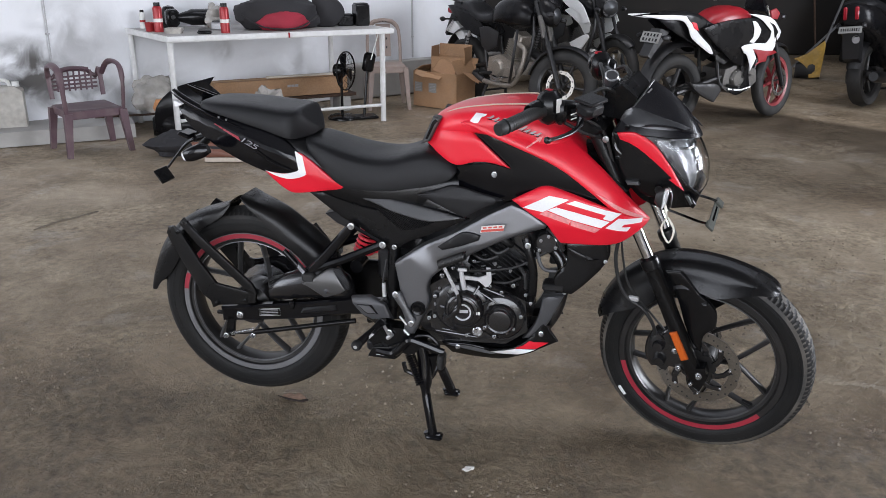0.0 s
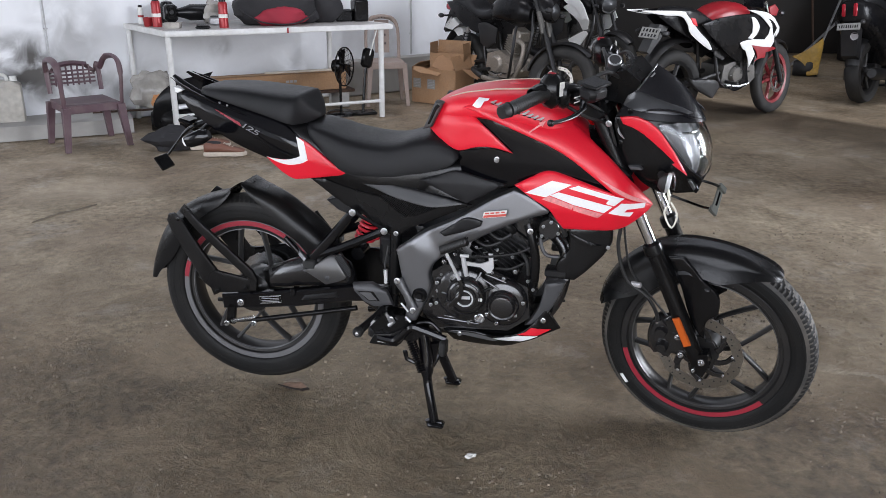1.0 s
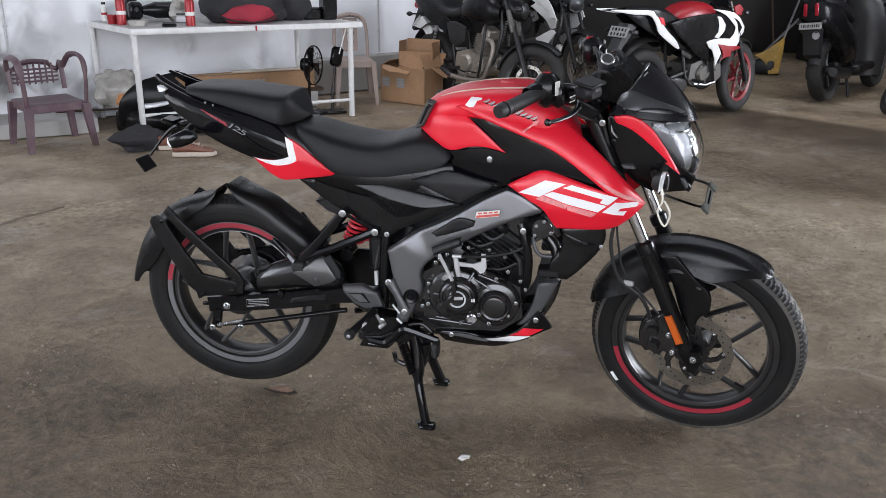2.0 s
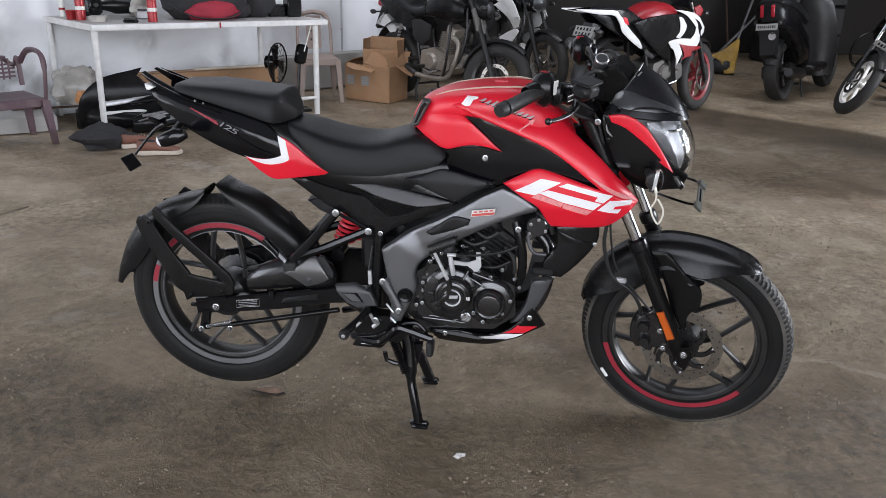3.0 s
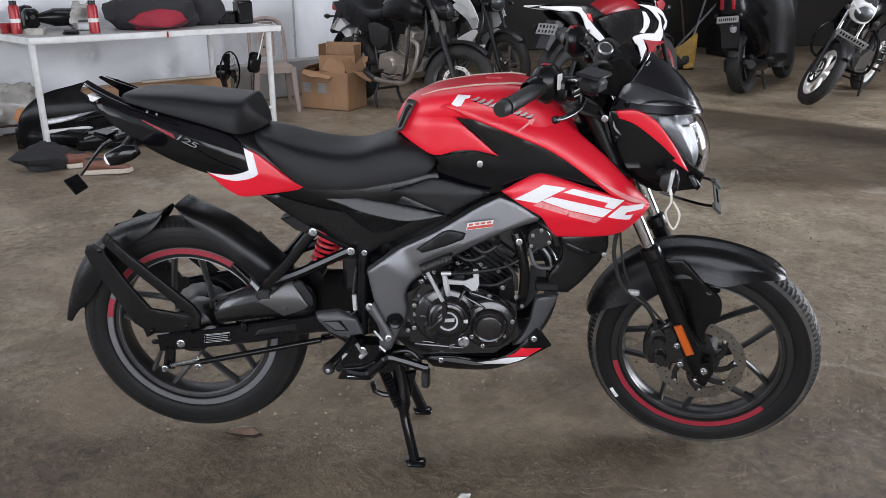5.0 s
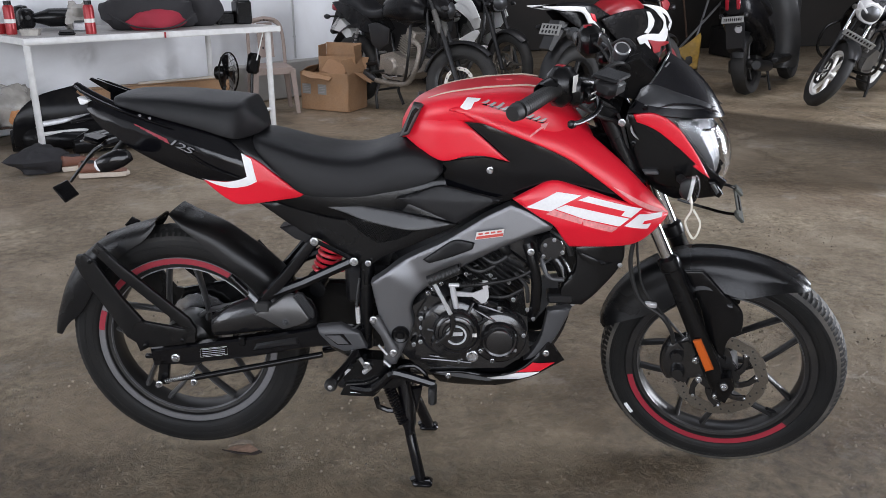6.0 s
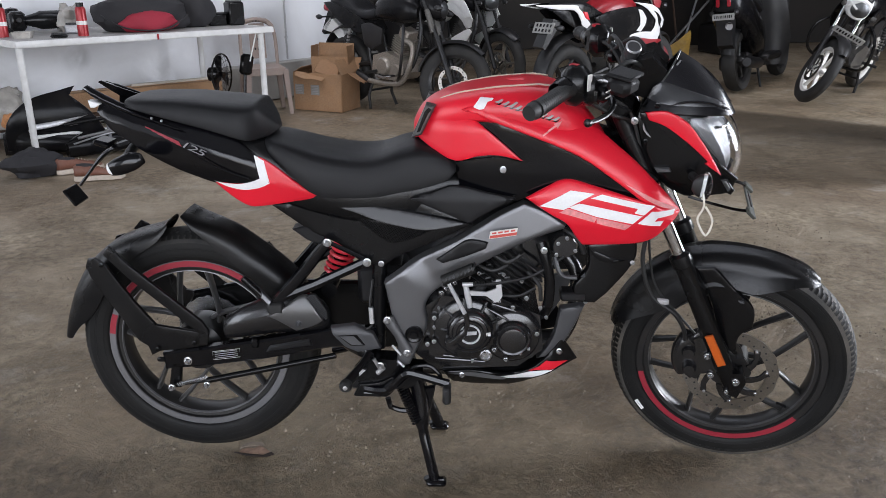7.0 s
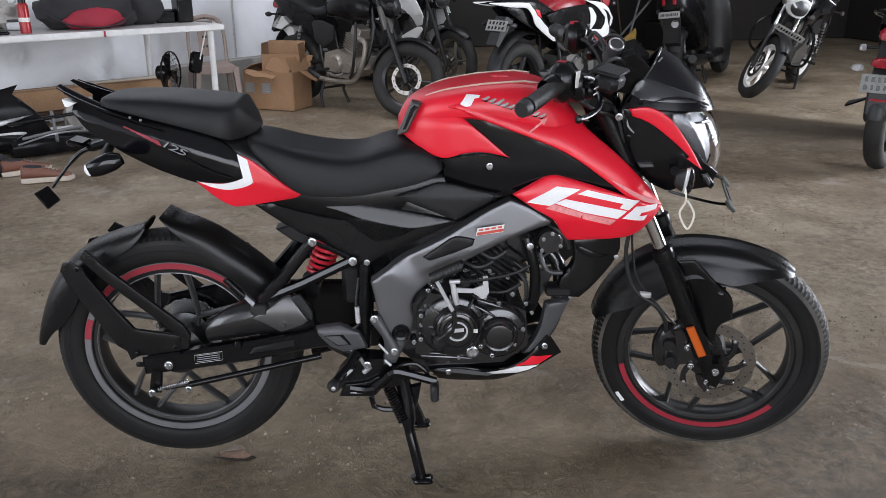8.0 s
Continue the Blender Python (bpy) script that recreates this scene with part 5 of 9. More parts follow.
for x, z in ((0.600, 0.452), (0.610, 0.473), (0.617, 0.510), (0.816, 0.498), (0.784, 0.474), (0.799, 0.460), (0.778, 0.418), (0.822, 0.374), (0.804, 0.362), (0.742, 0.370), (0.842, 0.413), (0.770, 0.345), (0.740, 0.491), (0.751, 0.490), (0.583, 0.384), (0.599, 0.391)):
    part("casing_bolt", bolt((x, -0.139 if z < 0.46 else -0.125, z), 0.0058, 0.008), STEEL, case)
    part("bolt_boss", spun(lathe([(0, -0.006), (0.008, -0.006), (0.0095, 0.012)], 12), x, z, -0.134 if z < 0.46 else -0.120), ENGINE, case)
for k in range(7):
    a = radians(-60 + 40 * k)
    part("cover_rib", bar((0.684 + 0.05 * math.cos(a), -0.148, 0.424 + 0.05 * math.sin(a)), (0.684 + 0.078 * math.cos(a), -0.134, 0.424 + 0.078 * math.sin(a)), 0.004, 6), ENGINE, clutch)
part("oil_sight_glass", spun(lathe([(0, -0.004), (0.009, -0.004), (0.011, -0.008), (0.0145, -0.006), (0.015, 0.004)], 20), 0.722, 0.357, -0.137), STEEL, case)
cyl_axis = Vector((0.72, 0, 0.47)), Vector((0.86, 0, 0.66))
way = (cyl_axis[1] - cyl_axis[0]).normalized()
cyl_m = Matrix.Translation(cyl_axis[0]) @ Vector((0, 0, 1)).rotation_difference(way).to_matrix().to_4x4()
cylinder = part("cylinder", tf(join(cbox(0.115, 0.13, 0.20, 0.012, (0, 0, 0.10))), cyl_m), ENGINE, BIKE, "finned black engine cylinder")
for k in range(9):
    part("cooling_fin", tf(cbox(0.150 + 0.008 * (k % 2), 0.172, 0.0045, 0.002, (0, 0, 0.035 + 0.0125 * k)), cyl_m), MATT_BLACK, cylinder)
part("cylinder_head", tf(join(cbox(0.14, 0.15, 0.075, 0.014, (0, 0, 0.185)), cbox(0.10, 0.12, 0.04, 0.012, (0, 0, 0.235))), cyl_m), ENGINE, cylinder)
for k, (u, v) in enumerate(((-0.05, 0.17), (0.045, 0.175), (-0.045, 0.21), (0.04, 0.212))):
    p = cyl_m @ Vector((u, -0.077, v))
    part("head_bolt", bolt(p, 0.0065, 0.008), STEEL, cylinder)
# glints on the fin tips, put in as short steel bars
for k in range(8):
    p = cyl_m @ Vector((-0.055 + 0.018 * (k % 4), -0.087, 0.05 + 0.028 * (k // 4)))
    part("fin_tip", bar(p, p + Vector((0.012, -0.003, 0.004)), 0.002, 5), STEEL, cylinder)
part("spark_plug_cap", tube(curve([(0.80, -0.08, 0.60), (0.79, -0.11, 0.62), (0.75, -0.10, 0.645)], 5), 0.010, 10), GRIP, BIKE)
part("cable_bracket", join(prism([(0.682, 0.523), (0.721, 0.520), (0.744, 0.529), (0.743, 0.551), (0.755, 0.551), (0.759, 0.511), (0.751, 0.496), (0.742, 0.494), (0.734, 0.501), (0.721, 0.510), (0.684, 0.511)], -0.138, -0.144, 0.001),
                           tube([(0.673, -0.143, 0.539), (0.678, -0.145, 0.512), (0.684, -0.143, 0.482)], [0.006, 0.0075, 0.0065], 10)), BADGE, BIKE, "bright aluminium clutch cable bracket")
part("clutch_cable", tube(curve([(0.665, -0.142, 0.535), (0.71, -0.146, 0.540), (0.76, -0.146, 0.546), (0.83, -0.135, 0.56), (0.90, -0.12, 0.60)], 5), 0.0035, 6), GRIP, BIKE)
part("cable_adjuster", tube([(0.666, -0.147, 0.540), (0.690, -0.147, 0.541)], 0.0050, 10), BADGE, BIKE)
part("cable_spring", coil((0.692, -0.147, 0.541), (0.735, -0.147, 0.544), 0.0055, 0.0014, 7, 8), GRIP, BIKE)
part("radiator_hose", tube(curve([(0.845, -0.118, 0.635), (0.856, -0.125, 0.60), (0.868, -0.125, 0.545), (0.868, -0.12, 0.485), (0.862, -0.10, 0.45)], 5), 0.0125, 12), SATIN_BLACK, BIKE, "black breather pipe")
part("hose_bolt", bolt((0.852, -0.135, 0.620), 0.009, 0.008), STEEL, BIKE)
part("fuel_hose", tube(curve([(0.878, -0.12, 0.60), (0.885, -0.13, 0.575), (0.90, -0.132, 0.556), (0.93, -0.128, 0.552)], 5), 0.0055, 8), DARK_FRAME, BIKE)
part("throttle_body", spun(lathe([(0, -0.05), (0.026, -0.05), (0.032, -0.04), (0.032, 0.05), (0, 0.05)], 24), 0.90, 0.625, -0.07), ENGINE, BIKE)
for x, z in ((0.905, 0.645), (0.885, 0.632), (0.925, 0.615), (0.882, 0.605)):
    part("throttle_bolt", bolt((x, -0.122, z), 0.005, 0.006), STEEL, BIKE)
part("exhaust_pipe", tube(curve([(0.90, 0.0, 0.58), (0.945, -0.02, 0.52), (0.93, -0.045, 0.40), (0.86, -0.05, 0.315), (0.72, -0.055, 0.285), (0.55, -0.07, 0.29), (0.42, -0.085, 0.34), (0.34, -0.10, 0.41)], 5), 0.018, 14), ENGINE, BIKE, "black exhaust pipe under the engine")
for p0, p1, p2, rr, paint in (((0.735, -0.10, 0.60), (0.77, -0.115, 0.585), (0.80, -0.11, 0.60), 0.006, GRIP), ((0.70, -0.105, 0.575), (0.735, -0.12, 0.565), (0.77, -0.11, 0.575), 0.005, GRIP), ((0.82, -0.10, 0.555), (0.845, -0.12, 0.53), (0.85, -0.12, 0.49), 0.005, GRIP),
                            ((0.76, -0.115, 0.50), (0.80, -0.125, 0.505), (0.835, -0.115, 0.52), 0.004, GRIP), ((0.615, -0.12, 0.53), (0.64, -0.13, 0.515), (0.655, -0.128, 0.50), 0.005, GRIP), ((0.90, -0.10, 0.66), (0.93, -0.125, 0.645), (0.945, -0.12, 0.61), 0.007, GRIP)):
    part("engine_hose", tube(curve([p0, p1, p2], 5), rr, 8), paint, cylinder)
for x, z, y in ((0.628, 0.522, -0.128), (0.648, 0.535, -0.125), (0.705, 0.556, -0.115), (0.805, 0.535, -0.112), (0.85, 0.470, -0.118), (0.69, 0.337, -0.130), (0.60, 0.425, -0.132), (0.865, 0.445, -0.115), (0.762, 0.552, -0.112)):
    part("engine_bolt", bolt((x, y, z), 0.0052, 0.008), STEEL, cylinder)
# kick lever
kick = part("kick_lever", tube([(0.675, -0.178, 0.470), (0.672, -0.181, 0.482), (0.628, -0.185, 0.572)], [0.0046, 0.0050, 0.0044], 10), BADGE, BIKE, "folded kick-start lever")
part("kick_pedal", bar((0.622, -0.19, 0.567), (0.692, -0.195, 0.600), 0.0125, 12), GRIP, kick, "ribbed black kick pedal rubber")
for k in range(8):
    p = Vector((0.628, -0.19, 0.570)).lerp(Vector((0.688, -0.195, 0.598)), k / 7)
    part("pedal_rib", tf(lathe([(0.0155, -0.002), (0.0155, 0.002), (0.010, 0.002), (0.010, -0.002)], 10, True), Matrix.Translation(p) @ Matrix.Rotation(radians(90), 4, "Z") @ Matrix.Rotation(radians(25), 4, "X")), GRIP, kick)
part("kick_arm", tube(curve([(0.672, -0.180, 0.484), (0.677, -0.178, 0.450), (0.662, -0.172, 0.420), (0.642, -0.160, 0.398)], 5), [0.0062] * 8 + [0.009] * 8, 10), ENGINE, kick, "black cranked lower arm")
part("kick_boss", spun(lathe([(0, -0.02), (0.014, -0.02), (0.018, -0.012), (0.02, 0.02)], 18), 0.642, 0.396, -0.145), ENGINE, kick)
# radiator cover, belly pan
for _, side in both:
    part("front_cover", side(shell([(0.952, 0.632), (1.01, 0.640), (1.066, 0.642), (1.068, 0.60), (1.05, 0.565), (1.01, 0.52), (0.975, 0.487), (0.93, 0.490), (0.925, 0.53), (0.955, 0.575)], lambda x, z: 0.128 - max(0, x - 1.0) * 0.25, 0.02, 0.010, 0.013)), SATIN_BLACK, BIKE, "black cover below the shroud")
    part("cover_ridge", side(shell([(0.957, 0.624), (1.02, 0.597), (1.05, 0.592), (1.0, 0.588), (0.968, 0.603)], lambda x, z: 0.132 - max(0, x - 1.0) * 0.22, 0.006, 0.006, 0.011)), SATIN_BLACK, BIKE)
    part("cover_step", side(cbox(0.06, 0.05, 0.022, 0.005, (0.925, -0.105, 0.502))), MATT_BLACK, BIKE)
    for x, z in ((1.058, 0.585), (0.955, 0.487)):
        part("cover_bolt", side(bolt((x, -0.118, z), 0.006, 0.006)), STEEL, BIKE)
    part("engine_guard", side(shell([(0.897, 0.468), (0.955, 0.478), (0.935, 0.43), (0.915, 0.39), (0.885, 0.350), (0.845, 0.336), (0.87, 0.37), (0.887, 0.41)], lambda x, z: 0.118, 0.02, 0.009, 0.012)), DARK_FRAME, BIKE, "dark grey engine side guard")
    belly = part("belly_pan", side(shell([(0.618, 0.306), (0.70, 0.309), (0.775, 0.300), (0.829, 0.315), (0.873, 0.352), (0.905, 0.395), (0.945, 0.330), (0.889, 0.308), (0.836, 0.279), (0.788, 0.257), (0.703, 0.256), (0.642, 0.266)], lambda x, z: 0.128 - max(0, 0.30 - z) * 0.7 - max(0, x - 0.88) * 0.4, 0.006, 0.007, 0.012)), SATIN_BLACK, BIKE, "black belly pan with a red and white flash")
    part("belly_flash", side(shell([(0.867, 0.338), (0.921, 0.331), (0.886, 0.315), (0.826, 0.311), (0.85, 0.322)], lambda x, z: 0.128 - max(0, 0.30 - z) * 0.7 - max(0, x - 0.88) * 0.4, 0.0005, 0.0005, 0.008, 0.0028, 0)), RED, belly, "red flash")
    part("belly_flash", side(shell([(0.829, 0.309), (0.886, 0.313), (0.836, 0.289), (0.775, 0.285), (0.757, 0.291), (0.80, 0.301)], lambda x, z: 0.128 - max(0, 0.30 - z) * 0.7 - max(0, x - 0.88) * 0.4, 0.0005, 0.0005, 0.008, 0.0028, 0)), WHITE_DECAL, belly, "white flash")
    part("belly_edge", side(shell([(0.63, 0.302), (0.70, 0.304), (0.775, 0.290), (0.757, 0.286), (0.69, 0.294)], lambda x, z: 0.129, 0.0005, 0.0005, 0.012, 0.0012)), GREY_FRAME, belly, "grey flash")
    part("belly_bolt", side(bolt((0.665, -0.134, 0.300), 0.008, 0.008)), STEEL, belly)
    part("guard_bolt", side(bolt((0.898, -0.124, 0.360), 0.0085, 0.008)), STEEL, belly)
part("belly_floor", hull([(x, y, z) for x, z, w in ((0.63, 0.268, 0.09), (0.78, 0.258, 0.10), (0.90, 0.31, 0.09), (0.92, 0.34, 0.05), (0.63, 0.29, 0.1), (0.85, 0.31, 0.1)) for y in (-w, w)]), SATIN_BLACK, BIKE)

# swing arm, shock, rear brake gear
for _, side in both:
    arm = part("swing_arm", side(prism([(-0.062, 0.300), (-0.066, 0.345), (0.052, 0.362), (0.20, 0.385), (0.345, 0.412), (0.46, 0.415), (0.46, 0.372), (0.345, 0.362), (0.18, 0.330), (0.05, 0.312)], -0.092, -0.122, 0.005)), GLOSS_BLACK, BIKE, "gloss black box-section swing arm")
    part("axle_nut", side(bolt((-0.004, -0.122, 0.325), 0.012, 0.010)), STEEL, arm)
    part("chain_adjuster", side(cbox(0.03, 0.010, 0.012, 0.003, (-0.070, -0.108, 0.322))), SATIN_BLACK, arm)
    part("chain_guard_pad", side(prism([(0.19, 0.352), (0.20, 0.368), (0.30, 0.388), (0.305, 0.370)], -0.1, -0.127, 0.004)), MATT_BLACK, arm)
    part("arm_clip", side(cbox(0.016, 0.012, 0.024, 0.003, (0.165, -0.122, 0.375))), SATIN_BLACK, arm)
notice = part("swing_arm_label", prism([(0.058, 0.328), (0.058, 0.3515), (0.127, 0.3605), (0.127, 0.337)], -0.121, -0.1228, 0.0004), GLOSS_BLACK, arm, "black label with a pale border and fine print")
label_line = [(0.059, 0.3290), (0.059, 0.3510), (0.126, 0.3600), (0.126, 0.3378)]
part("label_border", tube([(x, -0.1230, z) for x, z in label_line], 0.0005, 4, 1.0, True), LABEL_WHITE, notice)
for k in range(4):
    z = 0.3325 + 0.0052 * k
    part("print_bar", prism([(0.064, z), (0.064, z + 0.0016), (0.120, z + 0.0091), (0.120, z + 0.0075)], -0.1226, -0.1231, 0.0001), GREY_DECAL, notice)
part("brake_rod", join(bar((-0.048, -0.13, 0.262), (0.04, -0.13, 0.276), 0.004), bar((0.04, -0.13, 0.276), (0.36, -0.125, 0.345), 0.0075, 12)), SATIN_BLACK, BIKE, "black rear brake rod")
part("brake_spring", coil((-0.03, -0.135, 0.268), (0.042, -0.135, 0.288), 0.005, 0.0011, 14, 8), STEEL, BIKE, "bright brake rod spring")
part("brake_lever", prism([(-0.06, 0.25), (-0.03, 0.25), (-0.02, 0.32), (-0.045, 0.32)], -0.108, -0.122, 0.003), SATIN_BLACK, BIKE)
for x, z in ((0.042, 0.270), (-0.045, 0.262)):
    part("brake_nut", bolt((x, -0.14, z), 0.009, 0.012), STEEL, BIKE)
part("shock_body", join(bar((0.340, 0, 0.49), (0.402, 0, 0.65), 0.016, 14), spun(lathe([(0, -0.03), (0.02, -0.03), (0.02, 0.03), (0, 0.03)], 14), 0.336, 0.475), tf(lathe([(0, 0), (0.034, 0), (0.034, 0.012), (0, 0.012)], 20), Matrix.Translation((0.346, 0, 0.504)) @ Matrix.Rotation(radians(-21), 4, "Y") @ Matrix.Rotation(radians(90), 4, "X"))), SATIN_BLACK, BIKE, "rear shock absorber")
part("shock_spring", coil((0.350, 0, 0.515), (0.394, 0, 0.628), 0.0275, 0.0050, 8, 20), SPRING_RED, BIKE, "red shock spring")
part("shock_mount", cbox(0.022, 0.03, 0.018, 0.005, (0.398, -0.03, 0.536)), SPRING_RED, BIKE)
for _, side in both:
    h = part("pillion_hanger", side(join(tube([(0.225, -0.112, 0.478), (0.285, -0.112, 0.548), (0.352, -0.108, 0.630)], [0.012, 0.0115, 0.010], 8, 1.3), tube([(0.24, -0.112, 0.492), (0.32, -0.110, 0.524), (0.444, -0.104, 0.582)], [0.010, 0.0105, 0.010], 8, 1.2),
                                          tube([(0.352, -0.108, 0.630), (0.444, -0.104, 0.582)], 0.005, 6))), GLOSS_BLACK, BIKE, "gloss black pillion footrest hanger")
    for x, z in ((0.352, 0.630), (0.443, 0.582)):
        part("hanger_bolt", side(bolt((x, -0.116, z), 0.011, 0.008)), STEEL, h)
    part("pillion_peg", side(join(bar((0.215, -0.118, 0.470), (0.150, -0.125, 0.545), 0.008, 10))), SATIN_BLACK, h, "folded pillion footrest")
    part("peg_joint", side(cbox(0.04, 0.03, 0.03, 0.006, (0.222, -0.118, 0.468))), GRIP, h)
    part("frame_bolt", side(bolt((0.475, -0.106, 0.575), 0.008, 0.008)), STEEL, BIKE)
    part("seat_lock_tab", side(prism([(0.265, 0.652), (0.30, 0.662), (0.345, 0.636), (0.335, 0.612), (0.30, 0.625)], -0.035, -0.085, 0.004)), MATT_BLACK, BIKE)
for y in (-1, 1):
    part("subframe_brace", bar((0.33, 0.07 * y, 0.63), (0.345, 0.07 * y, 0.70), 0.012, 8), SATIN_BLACK, BIKE)
    part("pivot_brace", bar((0.46, 0.085 * y, 0.35), (0.47, 0.085 * y, 0.57), 0.018, 10), SATIN_BLACK, BIKE)
part("battery_box", cbox(0.12, 0.12, 0.10, 0.012, (0.47, 0, 0.50)), MATT_BLACK, BIKE)
# muffler
muf = part("muffler", loft([[Vector((x + (0.4 * r) * 0, y0 + r * 0.75 * math.cos(a), z + r * math.sin(a))) for a in (2 * math.pi * k / 20 for k in range(20))] for x, y0, z, r in
                             ((0.345, -0.085, 0.425, 0.018), (0.33, -0.085, 0.43, 0.040), (0.29, -0.088, 0.445, 0.052), (0.22, -0.088, 0.44, 0.050), (0.14, -0.088, 0.42, 0.042), (0.09, -0.088, 0.402, 0.030), (0.085, -0.088, 0.40, 0.022), (0.10, -0.088, 0.404, 0.018))]), ENGINE, BIKE, "short black muffler ahead of the rear wheel")
part("heat_shield", shell([(0.2017, 0.4481), (0.2433, 0.4713), (0.2758, 0.4939), (0.2961, 0.4977), (0.3345, 0.4411), (0.3167, 0.428), (0.2697, 0.4106), (0.2245, 0.4397)], lambda x, z: 0.133 - 4.5 * (z - 0.440) ** 2, 0.006, 0.004, 0.005), SPOKE_GREY, muf, "grey heat shield")
MESH_PATCH = [(0.3048, 0.5011), (0.3191, 0.5017), (0.3437, 0.46), (0.3431, 0.4384), (0.3316, 0.441), (0.296, 0.4947)]
part("shield_mesh", shell(MESH_PATCH, lambda x, z: 0.122, 0.006, 0.003, 0.010), MATT_BLACK, muf, "dark perforated muffler end")
part("mesh_grille", mesh_wires(MESH_PATCH, lambda x: 0.1235), DARK_FRAME, muf)
part("shield_bolt", bolt((0.276, -0.132, 0.432), 0.010, 0.006), DARK_FRAME, muf)
part("hanger_strut", shell([(0.1573, 0.5347), (0.1657, 0.532), (0.2152, 0.4885), (0.209, 0.4791), (0.1623, 0.5228)], lambda x, z: 0.128 - (z - 0.50) * 0.4, 0.010, 0.002, 0.008), GREY_FRAME, muf, "grey muffler strut")
# rear mudguard, its arms, and the inner hugger
rear_guard = part("rear_mudguard", fender(0.0, 0.3155, ((174.5, 0.346, 0.046, 0.322), (168, 0.343, 0.053, 0.303), (160, 0.341, 0.058, 0.277), (150, 0.342, 0.063, 0.267), (138, 0.344, 0.065, 0.271), (126, 0.342, 0.066, 0.279), (116, 0.335, 0.066, 0.287), (106, 0.330, 0.063, 0.297), (101, 0.334, 0.056, 0.312), (98, 0.342, 0.048, 0.330))), FENDER_BLACK, BIKE, "matt black rear mudguard on side arms")
for _, side in both:
    arm_y = lambda x, z: 0.122 - max(0, -0.12 - x) * 0.25
    part("mudguard_arm", side(shell([(-0.168, 0.614), (-0.151, 0.602), (0.040, 0.429), (0.054, 0.403), (0.048, 0.367), (0.025, 0.365), (0.032, 0.396), (0.018, 0.410), (-0.166, 0.578), (-0.186, 0.594)], arm_y, 0.008, 0.003, 0.011, 0.0, 0)), FENDER_BLACK, rear_guard, "upper mudguard arm")
    part("mudguard_arm", side(shell([(-0.229, 0.577), (-0.211, 0.581), (-0.183, 0.565), (-0.074, 0.418), (0.032, 0.400), (0.025, 0.361), (-0.071, 0.349), (-0.092, 0.338), (-0.099, 0.362), (-0.120, 0.377), (-0.225, 0.526), (-0.238, 0.557)], arm_y, 0.008, 0.003, 0.011, -0.003, 0)), FENDER_BLACK, rear_guard, "lower mudguard arm")
    for x, z in ((-0.075, 0.358), (0.018, 0.375), (-0.19, 0.568)):
        part("arm_screw", side(bolt((x, -0.126 if x > -0.1 else -0.108, z), 0.006, 0.006)), SATIN_BLACK, rear_guard)
part("rear_hugger", fender(0.0, 0.3155, ((91, 0.360, 0.058, 0.356), (88.5, 0.354, 0.063, 0.340), (85, 0.346, 0.066, 0.322), (78, 0.338, 0.066, 0.297), (71, 0.331, 0.066, 0.279), (60, 0.319, 0.066, 0.260), (47, 0.316, 0.064, 0.261), (38, 0.318, 0.060, 0.272), (30, 0.318, 0.050, 0.282))), FENDER_BLACK, BIKE, "matt black inner hugger above the rear tyre")
part("chain_case", prism([(-0.05, 0.42), (0.12, 0.455), (0.40, 0.45), (0.46, 0.43), (0.46, 0.33), (0.38, 0.30), (0.10, 0.255), (-0.05, 0.25), (-0.09, 0.32)], 0.090, 0.112, 0.006), SATIN_BLACK, BIKE, "black chain guard")
part("chain_label", prism([(0.115, 0.452), (0.117, 0.464), (0.147, 0.461), (0.145, 0.449)], 0.080, 0.0885, 0.0005), LABEL_WHITE, BIKE)

